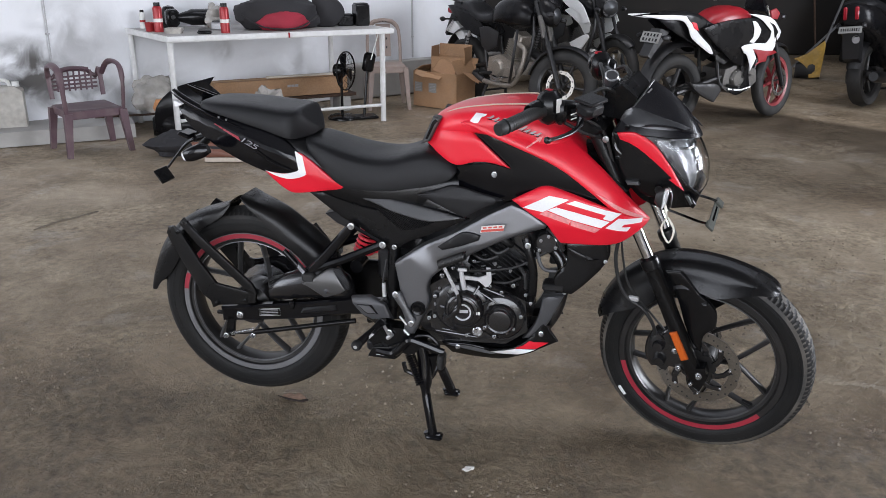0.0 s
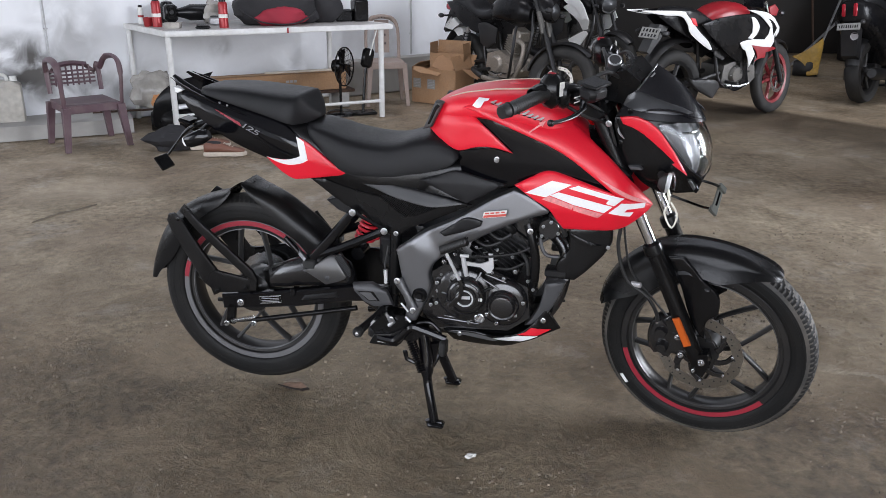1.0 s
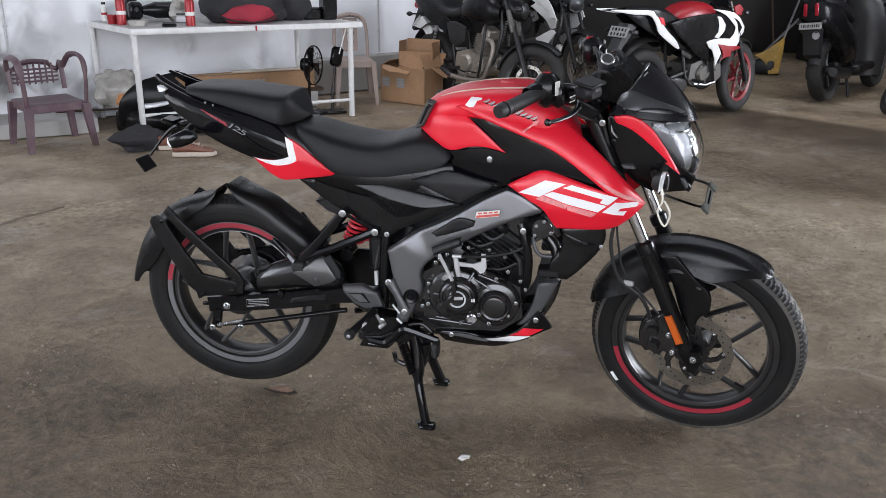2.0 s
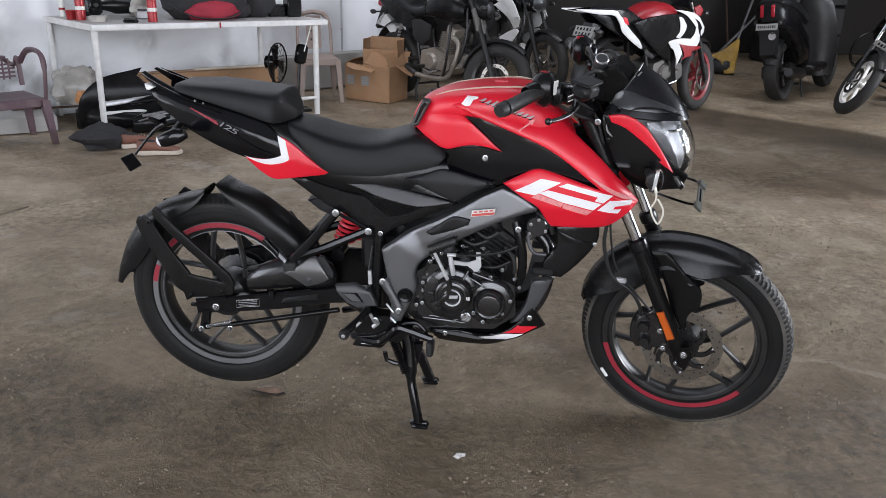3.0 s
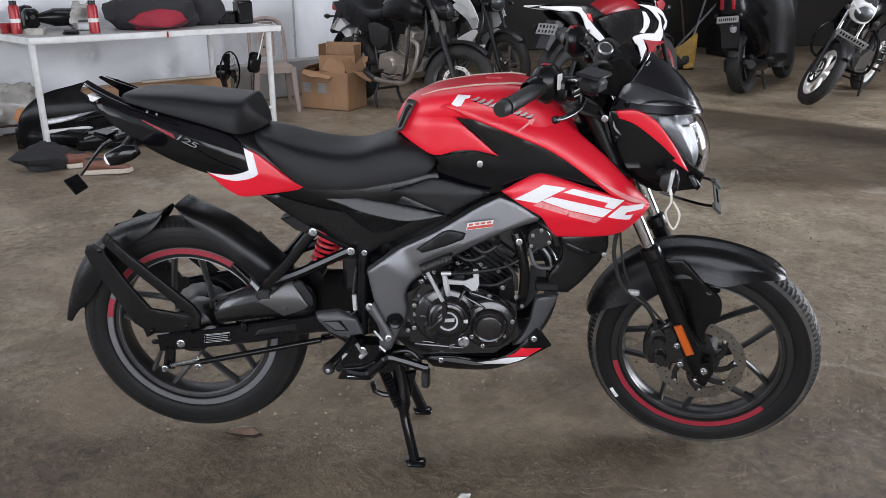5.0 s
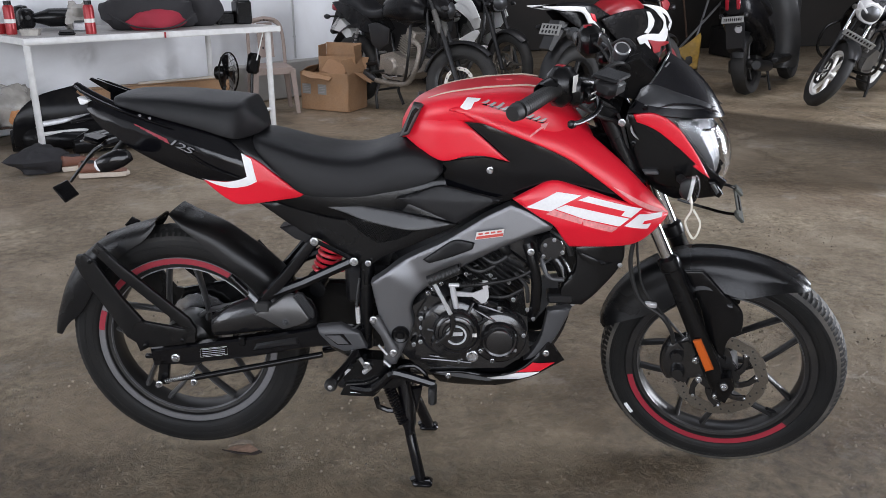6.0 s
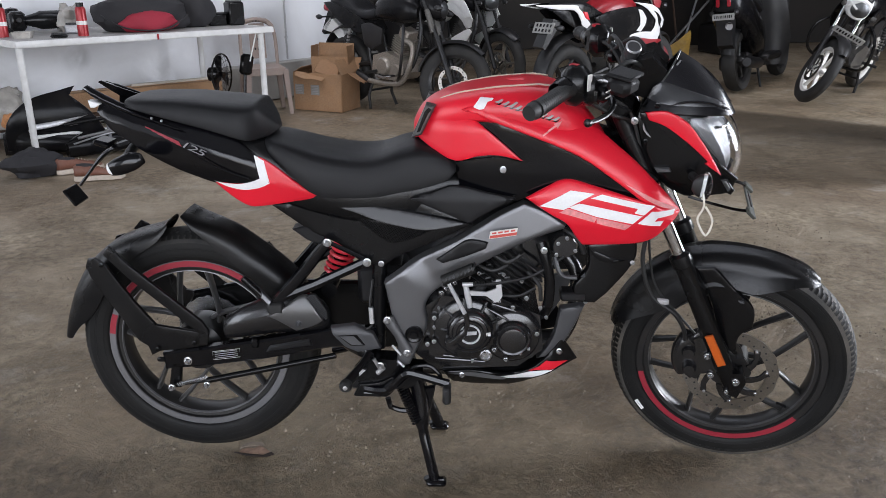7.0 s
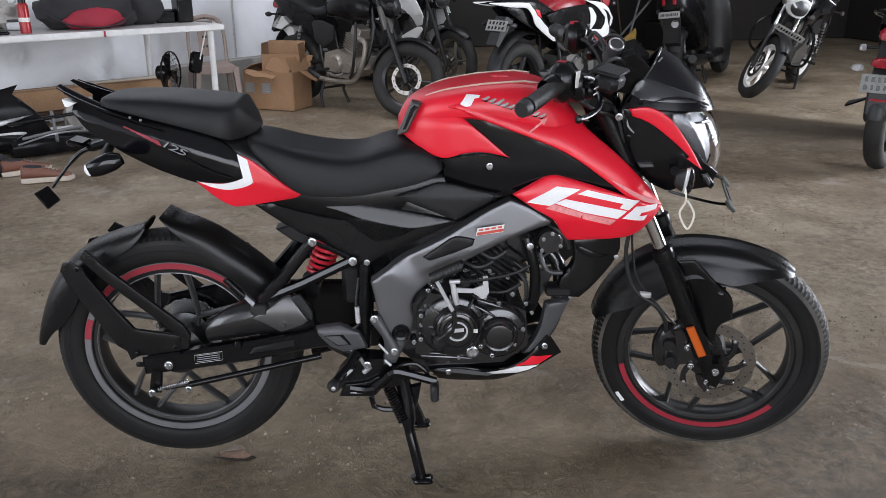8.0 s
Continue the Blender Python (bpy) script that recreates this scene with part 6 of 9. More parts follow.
# footrests, pedals, centre stand
for _, side in both:
    plate = part("footrest_plate", side(shell([(0.352, 0.424), (0.408, 0.430), (0.455, 0.411), (0.472, 0.372), (0.416, 0.362), (0.386, 0.375), (0.358, 0.406)], lambda x, z: 0.142 - max(0, z - 0.412) * 0.5, 0.012, 0.006, 0.010, 0, 0)), DARK_FRAME, BIKE, "dark grey footrest plate")
    part("plate_cutout", side(prism([(0.369, 0.406), (0.416, 0.409), (0.436, 0.380), (0.400, 0.379)], -0.138, -0.1425, 0.001)), GLOSS_BLACK, plate)
    part("plate_facet", side(prism([(0.374, 0.404), (0.408, 0.405), (0.428, 0.383), (0.402, 0.382)], -0.139, -0.1438, 0.0005)), GREY_FRAME, plate)
    peg = part("footrest", side(join(hull([(x, y, z) for x, z in ((0.3973, 0.3157), (0.4387, 0.357), (0.4473, 0.3532), (0.4059, 0.3108)) for y in (-0.208, -0.188)]), tube([(0.446, -0.150, 0.360), (0.432, -0.185, 0.350), (0.402, -0.225, 0.326), (0.398, -0.238, 0.3235)], [0.012, 0.010, 0.0125, 0.0125], 12))), SATIN_BLACK, BIKE, "black rider footrest")
    part("footrest_edge", side(hull([(x, y, z) for x, z in ((0.4010, 0.3165), (0.4350, 0.3515), (0.4420, 0.3500), (0.4075, 0.3135)) for y in (-0.2095, -0.2080)])), ALLOY, peg, "bare alloy edge")
    part("footrest_tip", side(spun(lathe([(0, -0.010), (0.010, -0.010), (0.0135, -0.005), (0.0150, -0.002), (0.0150, 0.008), (0.0, 0.008)], 20), 0.3988, 0.3244, -0.240)), GRIP, peg)
    part("tip_screw", side(bolt((0.3988, -0.2495, 0.3244), 0.006, 0.003)), STEEL, peg)
    heel = part("heel_plate", side(shell([(0.4037, 0.2524), (0.4104, 0.2473), (0.4838, 0.2455), (0.5002, 0.2612), (0.5192, 0.2922), (0.4966, 0.300), (0.4642, 0.285), (0.4184, 0.279)], lambda x, z: 0.150, 0.010, 0.004, 0.010)), SATIN_BLACK, BIKE, "black heel plate with pressed slots")
    for k in range(3):
        part("plate_slot", side(bar((0.428, -0.1512, 0.2575 + 0.0075 * k), (0.470, -0.1512, 0.2560 + 0.0075 * k), 0.0013, 6)), STEEL if k < 2 else DARK_FRAME, heel)
    part("bracket_loop", side(tube(curve([(0.545, -0.148, 0.322), (0.5606, -0.150, 0.3306), (0.5877, -0.152, 0.3324), (0.6101, -0.154, 0.3134), (0.6145, -0.154, 0.298)], 4), 0.0055, 8)), SATIN_BLACK, BIKE)
part("brake_link", tube([(0.491, -0.150, 0.455), (0.515, -0.152, 0.415), (0.536, -0.150, 0.370)], [0.011, 0.008, 0.011], 10, 1.3), GREY_FRAME, BIKE, "grey brake pedal link")
for x, z in ((0.491, 0.455), (0.536, 0.370), (0.471, 0.336)):
    part("link_bolt", bolt((x, -0.160, z), 0.010, 0.009), STEEL, BIKE)
pedal = part("brake_pedal", tube(curve([(0.43, -0.145, 0.268), (0.478, -0.155, 0.268), (0.505, -0.162, 0.290), (0.533, -0.168, 0.320), (0.565, -0.170, 0.316), (0.595, -0.172, 0.308), (0.634, -0.175, 0.297)], 4), 0.0095, 8, 1.2), GLOSS_BLACK, BIKE, "gloss black brake pedal")
for p0, p1, rr in (((0.470, -0.150, 0.322), (0.455, -0.155, 0.352), 0.0045), ((0.462, -0.147, 0.31), (0.478, -0.15, 0.326), 0.006), ((0.512, -0.152, 0.345), (0.527, -0.152, 0.330), 0.0035), ((0.52, -0.15, 0.36), (0.50, -0.15, 0.385), 0.003)):
    part("pedal_link", tube([p0, p1], rr, 8), ALLOY, pedal, "bright pedal linkage piece")
part("pedal_tip", cbox(0.020, 0.045, 0.044, 0.006, (0.630, -0.185, 0.278)), GRIP, pedal)
part("lower_bracket", hull([(x, y, z) for x, z in ((0.40, 0.30), (0.44, 0.345), (0.52, 0.34), (0.57, 0.30), (0.54, 0.265), (0.43, 0.262)) for y in (-0.09, -0.14)]), SATIN_BLACK, BIKE)
part("lower_bracket", hull([(x, y, z) for x, z in ((0.40, 0.30), (0.44, 0.345), (0.52, 0.34), (0.57, 0.30), (0.54, 0.265), (0.43, 0.262)) for y in (0.09, 0.14)]), SATIN_BLACK, BIKE)
part("catch_tank", cbox(0.10, 0.05, 0.035, 0.008, (0.44, -0.1, 0.268)), MATT_BLACK, BIKE)
part("brake_switch_wire", tube(curve([(0.455, -0.115, 0.54), (0.448, -0.13, 0.48), (0.452, -0.135, 0.43), (0.40, -0.12, 0.40)], 5), 0.003, 6), GRIP, BIKE)
part("brake_switch", bar((0.450, -0.132, 0.475), (0.452, -0.134, 0.435), 0.006, 8), ALLOY, BIKE)
stand = part("centre_stand", join(tube(curve([(0.545, -0.085, 0.290), (0.560, -0.098, 0.22), (0.568, -0.118, 0.14), (0.582, -0.136, 0.08), (0.598, -0.150, 0.012)], 4), [0.020] * 8 + [0.0135] * 9, 12), tube(curve([(0.505, 0.075, 0.290), (0.535, 0.080, 0.20), (0.565, 0.092, 0.115), (0.602, 0.110, 0.012)], 4), [0.017] * 5 + [0.0155] * 8, 12),
                                    bar((0.555, -0.10, 0.16), (0.555, 0.088, 0.16), 0.012, 10), bar((0.51, -0.1, 0.285), (0.51, 0.1, 0.285), 0.016, 10)), GLOSS_BLACK, BIKE, "gloss black tubular centre stand")
for y in (-0.152, 0.112):
    part("stand_foot", join(cbox(0.050, 0.036, 0.016, 0.006, (0.602, y, 0.0082)), tube([(0.578, y, 0.020), (0.582, y, 0.010), (0.60, y, 0.008), (0.622, y, 0.014)], 0.0095, 8)), GLOSS_BLACK, stand)
part("stand_spring", coil((0.515, -0.110, 0.258), (0.556, -0.125, 0.160), 0.0125, 0.0030, 15, 10), GLOSS_BLACK, stand, "black stand spring")
part("stand_gusset", prism([(0.56, 0.24), (0.60, 0.25), (0.59, 0.19), (0.565, 0.12)], -0.085, -0.10, 0.004), GLOSS_BLACK, stand)
part("stand_tread", tube([(0.470, 0.0, 0.158), (0.476, 0.0, 0.132), (0.50, 0.0, 0.122), (0.560, 0.0, 0.118), (0.565, 0.05, 0.125)], 0.0075, 8), GLOSS_BLACK, stand)
part("side_stand", tube([(0.56, 0.13, 0.29), (0.42, 0.165, 0.24), (0.30, 0.19, 0.20)], 0.011, 10), GLOSS_BLACK, BIKE, "folded side stand")

# headlamp unit, visor, instruments
lamp_rows = [(0.735, 1.25, 0.045, 1.19), (0.76, 1.288, 0.062, 1.15), (0.80, 1.310, 0.080, 1.12), (0.84, 1.310, 0.094, 1.10), (0.88, 1.296, 0.102, 1.085), (0.92, 1.274, 0.104, 1.075), (0.945, 1.262, 0.098, 1.075), (0.955, 1.245, 0.088, 1.08)]


def lamp_ring(z, xf, w, xb, grow=0.0, cut=None):
    ring = []
    for j in range(25):
        u = -1 + 2 * j / 24
        y = (w + grow) * math.sin(u * math.pi / 2)
        deep = 1 - math.cos(u * math.pi / 2) ** 0.75
        x = (xf + grow) - deep * (xf - (xb if cut is None else max(xb, xf - cut)))
        ring.append(Vector((x, y, z)))
    return ring


steered("headlamp_housing", loft([lamp_ring(z, xf - 0.03, w - 0.006, xb) for z, xf, w, xb in [tuple(r) for r in dense_rows(lamp_rows)]]), SATIN_BLACK, BIKE, "black headlamp housing")
lens_rows = [(0.795, 1.298, 0.062, 1.275), (0.82, 1.305, 0.074, 1.262), (0.85, 1.303, 0.082, 1.246), (0.88, 1.294, 0.086, 1.222), (0.91, 1.278, 0.088, 1.198), (0.932, 1.258, 0.084, 1.180)]
refl = [lamp_ring(z, xf - 0.024, w - 0.006, xb) for z, xf, w, xb in [tuple(r) for r in dense_rows(lens_rows, 3)]]
facet = random.Random(12)
for i, ring in enumerate(refl):
    for j, p in enumerate(ring):
        p.x += facet.uniform(-0.0010, 0.0010) - 0.007 * (0.5 + 0.5 * math.cos(j * 1.05)) * (1 if 0 < i < len(refl) - 1 else 0)
lampset = steered("headlamp_reflector", loft(refl), REFLECTOR, BIKE, "silver headlamp reflector", 24)
lens = steered("headlamp_lens", loft([lamp_ring(z, xf, w, xb, 0.001) for z, xf, w, xb in [tuple(r) for r in dense_rows(lens_rows, 3)]] + [lamp_ring(z, xf, w, xb, -0.003) for z, xf, w, xb in [tuple(r) for r in dense_rows(lens_rows, 3)]][::-1], cap=False), LENS, lampset, "clear plastic headlamp lens")
lens.visible_shadow = False
for k, (x, z, w) in enumerate(((1.262, 0.905, 0.066), (1.274, 0.872, 0.064), (1.278, 0.838, 0.058))):
    steered("reflector_step", tube(curve([(x - 0.050, -w * 1.0, z + 0.004), (x - 0.016, -w * 0.72, z), (x, -w * 0.25, z - 0.002), (x, w * 0.25, z - 0.002), (x - 0.016, w * 0.72, z), (x - 0.050, w, z + 0.004)], 4), 0.0030, 8), DARK_FRAME if k % 2 else CHROME, lampset)
steered("lamp_bulb_shade", tf(lathe([(0.0, 0.02), (0.02, 0.02), (0.024, 0.0), (0.0, -0.01)], 20), Matrix.Translation((1.255, 0, 0.855)) @ Matrix.Rotation(radians(-90), 4, "Z")), CHROME, lampset)
for _, side in both:
    steered("headlamp_cheek", side(shell([(1.088, 0.947), (1.133, 0.951), (1.178, 0.927), (1.215, 0.882), (1.240, 0.845), (1.262, 0.808), (1.224, 0.834), (1.231, 0.838), (1.189, 0.876), (1.136, 0.916), (1.097, 0.930)], lambda x, z: 0.108 - max(0, x - 1.12) * 0.14, 0.004, 0.006, 0.010)), RED, BIKE, "satin red headlamp cheek")
    steered("lamp_side_cover", side(shell([(1.075, 0.945), (1.12, 0.94), (1.19, 0.905), (1.26, 0.83), (1.30, 0.795), (1.286, 0.755), (1.232, 0.745), (1.20, 0.772), (1.15, 0.782), (1.11, 0.822), (1.09, 0.88)], lambda x, z: 0.098 - max(0, x - 1.12) * 0.16 - max(0, 0.82 - z) * 0.25, 0.004, 0.007, 0.012)), SATIN_BLACK, BIKE, "black cover behind the headlamp")
    steered("position_lamp", side(shell([(1.262, 0.795), (1.275, 0.798), (1.295, 0.772), (1.288, 0.760), (1.27, 0.768)], lambda x, z: 0.078, 0.004, 0.004, 0.008)), GLOSS_BLACK, BIKE)
    steered("position_lens", side(shell([(1.266, 0.792), (1.274, 0.794), (1.286, 0.776), (1.281, 0.769)], lambda x, z: 0.082, 0.003, 0.002, 0.006)), REFLECTOR, BIKE, "small clear position lamp")
    for x, z in ((1.093, 0.879), (1.130, 0.811)):
        steered("cover_bolt", side(bolt((x, -0.1, z), 0.007, 0.006)), SATIN_BLACK, BIKE)
    steered("cover_fin", side(prism([(1.118, 0.822), (1.15, 0.822), (1.155, 0.815), (1.125, 0.812)], -0.092, -0.108, 0.002)), GREY_FRAME, BIKE)
    ind = steered("front_indicator", side(tf(body([(-0.026, 0.008, 0.014, -0.012), (-0.016, 0.013, 0.024, -0.022), (-0.006, 0.0135, 0.028, -0.026)]), pose(1.228, -0.126, 0.795, 0, 6, 0))), GRIP, BIKE, "front turn signal on a rubber stalk")
    steered("indicator_lens", side(tf(body([(-0.007, 0.0135, 0.028, -0.026), (0.003, 0.0145, 0.033, -0.031), (0.011, 0.011, 0.024, -0.028), (0.016, 0.004, 0.008, -0.014)]), pose(1.228, -0.126, 0.795, 0, 6, 0))), LENS, ind, "clear signal lens").visible_shadow = False
    steered("signal_bulb", side(tf(body([(-0.006, 0.004, -0.002, -0.012), (0.000, 0.006, 0.001, -0.015), (0.006, 0.003, -0.004, -0.011)]), pose(1.224, -0.128, 0.792, 0, 6, 0) @ Matrix.Scale(0.7, 4))), BULB_AMBER, ind, "orange bulb")
    steered("signal_reflector", side(tf(body([(-0.0065, 0.0115, 0.026, -0.024), (-0.003, 0.0120, 0.027, -0.025), (0.002, 0.0060, 0.028, -0.010)]), pose(1.228, -0.126, 0.795, 0, 6, 0))), ALLOY, ind, "silver reflector")
    steered("indicator_stalk", side(bar((1.20, -0.09, 0.805), (1.218, -0.125, 0.803), 0.010, 10)), GRIP, ind)
visor = []
for i in range(13):
    v = i / 12
    row = []
    for j in range(21):
        u = -1 + 2 * j / 20
        a = abs(u)
        bx, by, bz = 1.280 - 0.195 * a ** 1.9, 0.104 * math.sin(u * math.pi / 2), 0.928 + 0.022 * a
        tx, ty, tz = 1.148 - 0.055 * a ** 1.4, 0.078 * math.sin(u * math.pi / 2), 1.060 - 0.090 * a ** 1.25
        bulge = 0.012 * math.sin(v * math.pi) * (1 - a * 0.75)
        row.append(Vector((bx + (tx - bx) * v + bulge, by + (ty - by) * v, bz + (tz - bz) * v + bulge)))
    visor.append(row)
inner = [[p - Vector((0.0028, 0, 0.0018)) for p in row] for row in visor]
ring_rows = [row + inn[::-1] for row, inn in zip(visor, inner)]


VISOR_XYZ = np.array([[p[:] for p in row[10:]] for row in visor])


def visor_y(x, z):
    """Half width of the visor's skin at x, z, just proud of it."""
    rows = VISOR_XYZ
    ys = [np.interp(x, row[::-1, 0], row[::-1, 1]) for row in rows]
    zs = [np.interp(x, row[::-1, 0], row[::-1, 2]) for row in rows]
    return float(np.interp(z, zs, ys)) + 0.003


flyscreen = steered("flyscreen", loft(ring_rows), SMOKE, BIKE, "dark smoked flyscreen above the headlamp")
steered("flyscreen_edge", tube([p for p in visor[-1]], 0.0022, 6), GREY_FRAME, flyscreen)
for _, side in both:
    steered("flyscreen_crease", side(tube(curve([(1.135, -0.102, 0.962), (1.17, -0.096, 0.972), (1.215, -0.078, 0.968), (1.255, -0.050, 0.95), (1.272, -0.035, 0.942)], 4), [0.001] * 3 + [0.0025] * 11 + [0.001] * 3, 6)), SMOKE, flyscreen)
    steered("flyscreen_skirt", side(shell([(1.088, 0.972), (1.127, 0.964), (1.187, 0.959), (1.258, 0.953), (1.225, 0.972), (1.17, 0.992), (1.12, 1.006), (1.098, 0.996)], visor_y, 0.004, 0.003, 0.010)), SKIRT_GREY, flyscreen, "satin grey-black lower band")
    steered("cover_sliver", side(tube(curve([(1.086, -0.108, 0.923), (1.090, -0.108, 0.908), (1.104, -0.108, 0.893)], 4), [0.0015] * 2 + [0.0045] * 5 + [0.002] * 2, 8, 0.5)), GREY_DECAL, BIKE)
    steered("flyscreen_screw", side(bolt((1.112, -0.101, 0.963), 0.007, 0.005)), GLOSS_BLACK, flyscreen)
    steered("flyscreen_stay", side(tube([(1.08, -0.075, 0.95), (1.115, -0.05, 1.0), (1.150, -0.028, 1.045)], 0.005, 8)), GLOSS_BLACK, flyscreen)
steered("instrument_panel", hull([(x, y, z) for x, z, w in ((1.03, 0.975, 0.06), (1.045, 1.03, 0.075), (1.09, 1.06, 0.08), (1.125, 1.03, 0.07), (1.10, 0.965, 0.06), (1.06, 1.05, 0.08)) for y in (-w, w)]), SATIN_BLACK, BIKE, "black instrument panel")
LOCK_M = Matrix.Translation((1.042, -0.02, 1.050)) @ Matrix.Rotation(radians(-52), 4, "X") @ Matrix.Rotation(radians(15), 4, "Z")
lock = steered("ignition_lock", tf(lathe([(0, -0.030), (0.0135, -0.030), (0.0145, -0.027), (0.0175, -0.026), (0.018, 0.02), (0.014, 0.03), (0, 0.03)], 28), LOCK_M), DARK_FRAME, BIKE, "dark ignition lock barrel")
steered("lock_ring", tf(lathe([(0.0138, -0.0302), (0.0160, -0.0312), (0.0180, -0.0285), (0.0150, -0.0270)], 32, True), LOCK_M), STEEL, lock, "bright ring round the key slot")
steered("key_slot", tf(cbox(0.003, 0.003, 0.018, 0.0005), Matrix.Translation((1.037, -0.036, 1.074)) @ Matrix.Rotation(radians(-52), 4, "X")), GLOSS_BLACK, BIKE)
# handlebar
for sg in (-1, 1):
    side = (lambda g: g) if sg < 0 else mirror
    steered("handlebar", side(tube(curve([(1.03, -0.10, 0.975), (1.015, -0.125, 1.005), (0.985, -0.17, 1.028), (0.945, -0.225, 1.029), (0.893, -0.345, 1.016)], 5), 0.0112, 12)), SATIN_BLACK, BIKE, "black clip-on handlebar")
    grip = steered("handgrip", side(tube([(0.938, -0.240, 1.028), (0.934, -0.248, 1.0275), (0.892, -0.350, 1.016), (0.890, -0.354, 1.0158)], [0.0185, 0.0165, 0.0165, 0.0185], 20)), GRIP, BIKE, "black rubber handgrip")
    for k in range(14):
        p = Vector((0.931, -0.255, 1.027)).lerp(Vector((0.896, -0.342, 1.0165)), k / 13)
        steered("grip_ring", side(tf(lathe([(0.0163, -0.0016), (0.0169, 0), (0.0163, 0.0016), (0.0155, 0)], 16, True), Matrix.Translation(p) @ Vector((0, 1, 0)).rotation_difference(Vector((0.37, 0.92, 0.11))).to_matrix().to_4x4())), GRIP, grip)
    steered("bar_end", side(tube([(0.890, -0.354, 1.0158), (0.886, -0.362, 1.0150), (0.880, -0.376, 1.0135)], [0.015, 0.018, 0.015], 18)), GRIP, BIKE)
    sw = steered("switchgear", side(tf(join(cbox(0.056, 0.060, 0.080, 0.016), cbox(0.036, 0.030, 0.06, 0.010, (0.024, 0.012, -0.01)), tf(lathe([(0.017, -0.05), (0.023, -0.03), (0.026, 0.0)], 20), Matrix.Translation((-0.006, -0.012, -0.002)))), pose(0.948, -0.216, 1.030, 0, 0, -28))), SATIN_BLACK, BIKE, "black handlebar switch block")
    steered("switch_label", side(tf(cbox(0.002, 0.016, 0.034, 0.0008), pose(0.978, -0.234, 1.041, 0, 0, -28))), LABEL_WHITE, sw, "white sticker")
    steered("kill_switch", side(tf(cbox(0.022, 0.016, 0.008, 0.003), pose(0.943, -0.206, 1.067, 0, 0, -28))), TAIL_GLASS, sw, "red kill switch")
    steered("lever", side(tube(curve([(1.01, -0.175, 1.002), (1.026, -0.215, 0.995), (1.022, -0.265, 0.990), (1.006, -0.315, 0.990), (0.992, -0.343, 0.992)], 5), [0.009] * 6 + [0.0062] * 15, 10, 0.8)), SATIN_BLACK, BIKE, "black hand lever")
    steered("lever_ball", side(spun(lathe([(0, -0.009), (0.006, -0.007), (0.009, 0), (0.006, 0.007), (0, 0.009)], 12), 0.990, 0.992, -0.346)), SATIN_BLACK, BIKE)
    steered("lever_bracket", side(tf(cbox(0.045, 0.04, 0.034, 0.008), pose(0.995, -0.170, 1.004, 0, 0, -25))), SATIN_BLACK, BIKE)
res = steered("brake_reservoir", tf(join(cbox(0.052, 0.064, 0.040, 0.012), cbox(0.055, 0.067, 0.009, 0.003, (0, 0, 0.022))), pose(1.042, -0.195, 1.030, 0, 8, -20)), MATT_BLACK, BIKE, "black brake fluid reservoir")
for z in (1.026, 1.014):
    steered("reservoir_mark", tf(cbox(0.002, 0.022, 0.003, 0.0005), pose(1.016, -0.236, z, 0, 8, -20)), LABEL_WHITE, res)
for k, (a, b, c, d) in enumerate((((0.99, -0.15, 1.02), (1.05, -0.10, 1.055), (1.09, -0.03, 0.99), (1.06, 0.02, 0.88)), ((0.97, -0.19, 0.99), (1.02, -0.16, 0.955), (1.06, -0.10, 0.92), (1.06, -0.04, 0.84)),
                                  ((0.99, 0.15, 1.02), (1.05, 0.10, 1.06), (1.10, 0.03, 0.99), (1.06, -0.02, 0.88)), ((1.0, -0.14, 0.99), (1.055, -0.115, 0.95), (1.085, -0.105, 0.86), (1.10, -0.105, 0.79)), ((0.985, 0.10, 1.05), (1.0, 0.03, 1.08), (1.03, -0.03, 1.05), (1.04, -0.06, 0.95)))):
    steered("control_cable", tube(curve([a, b, c, d], 6), 0.0042 if k % 2 else 0.0052, 8), GRIP, BIKE)
steered("head_tube", bar((0.985, 0, 0.99), (1.085, 0, 0.785), 0.034, 16), SATIN_BLACK, BIKE)
# front plate bracket and hanging cord
steered("bracket_rod", tube(curve([(1.20, -0.01, 0.722), (1.245, -0.010, 0.711), (1.30, -0.045, 0.714), (1.326, -0.078, 0.726)], 5), 0.0036, 8), SATIN_BLACK, BIKE)
steered("bracket_rod", tube(curve([(1.27, 0.0, 0.770), (1.31, 0.018, 0.756), (1.327, 0.045, 0.739)], 5), 0.0036, 8), SATIN_BLACK, BIKE)
bracket = steered("front_plate_bracket", tf(cbox(0.004, 0.172, 0.020, 0.0015), pose(1.334, -0.015, 0.728, 4, -48, 0)), OLIVE_STEEL, BIKE, "empty dark front plate bracket")
for y in (-0.082, 0.052):
    steered("bracket_pad", tf(cbox(0.008, 0.030, 0.024, 0.002), pose(1.335, y, 0.728 + (y + 0.015) * 0.07, 4, -48, 0)), OLIVE_STEEL, bracket)
steered("bracket_slot", tf(cbox(0.0048, 0.085, 0.007, 0.001), pose(1.334, -0.015, 0.728, 4, -48, 0)), GLOSS_BLACK, bracket)
steered("cord_loop", tube(curve([(1.225, -0.12, 0.785), (1.232, -0.12, 0.745), (1.222, -0.118, 0.712), (1.243, -0.12, 0.676), (1.254, -0.12, 0.712), (1.236, -0.119, 0.745)], 6), 0.0026, 6), RIBBON, BIKE, "white cord loop hanging from the turn signal")


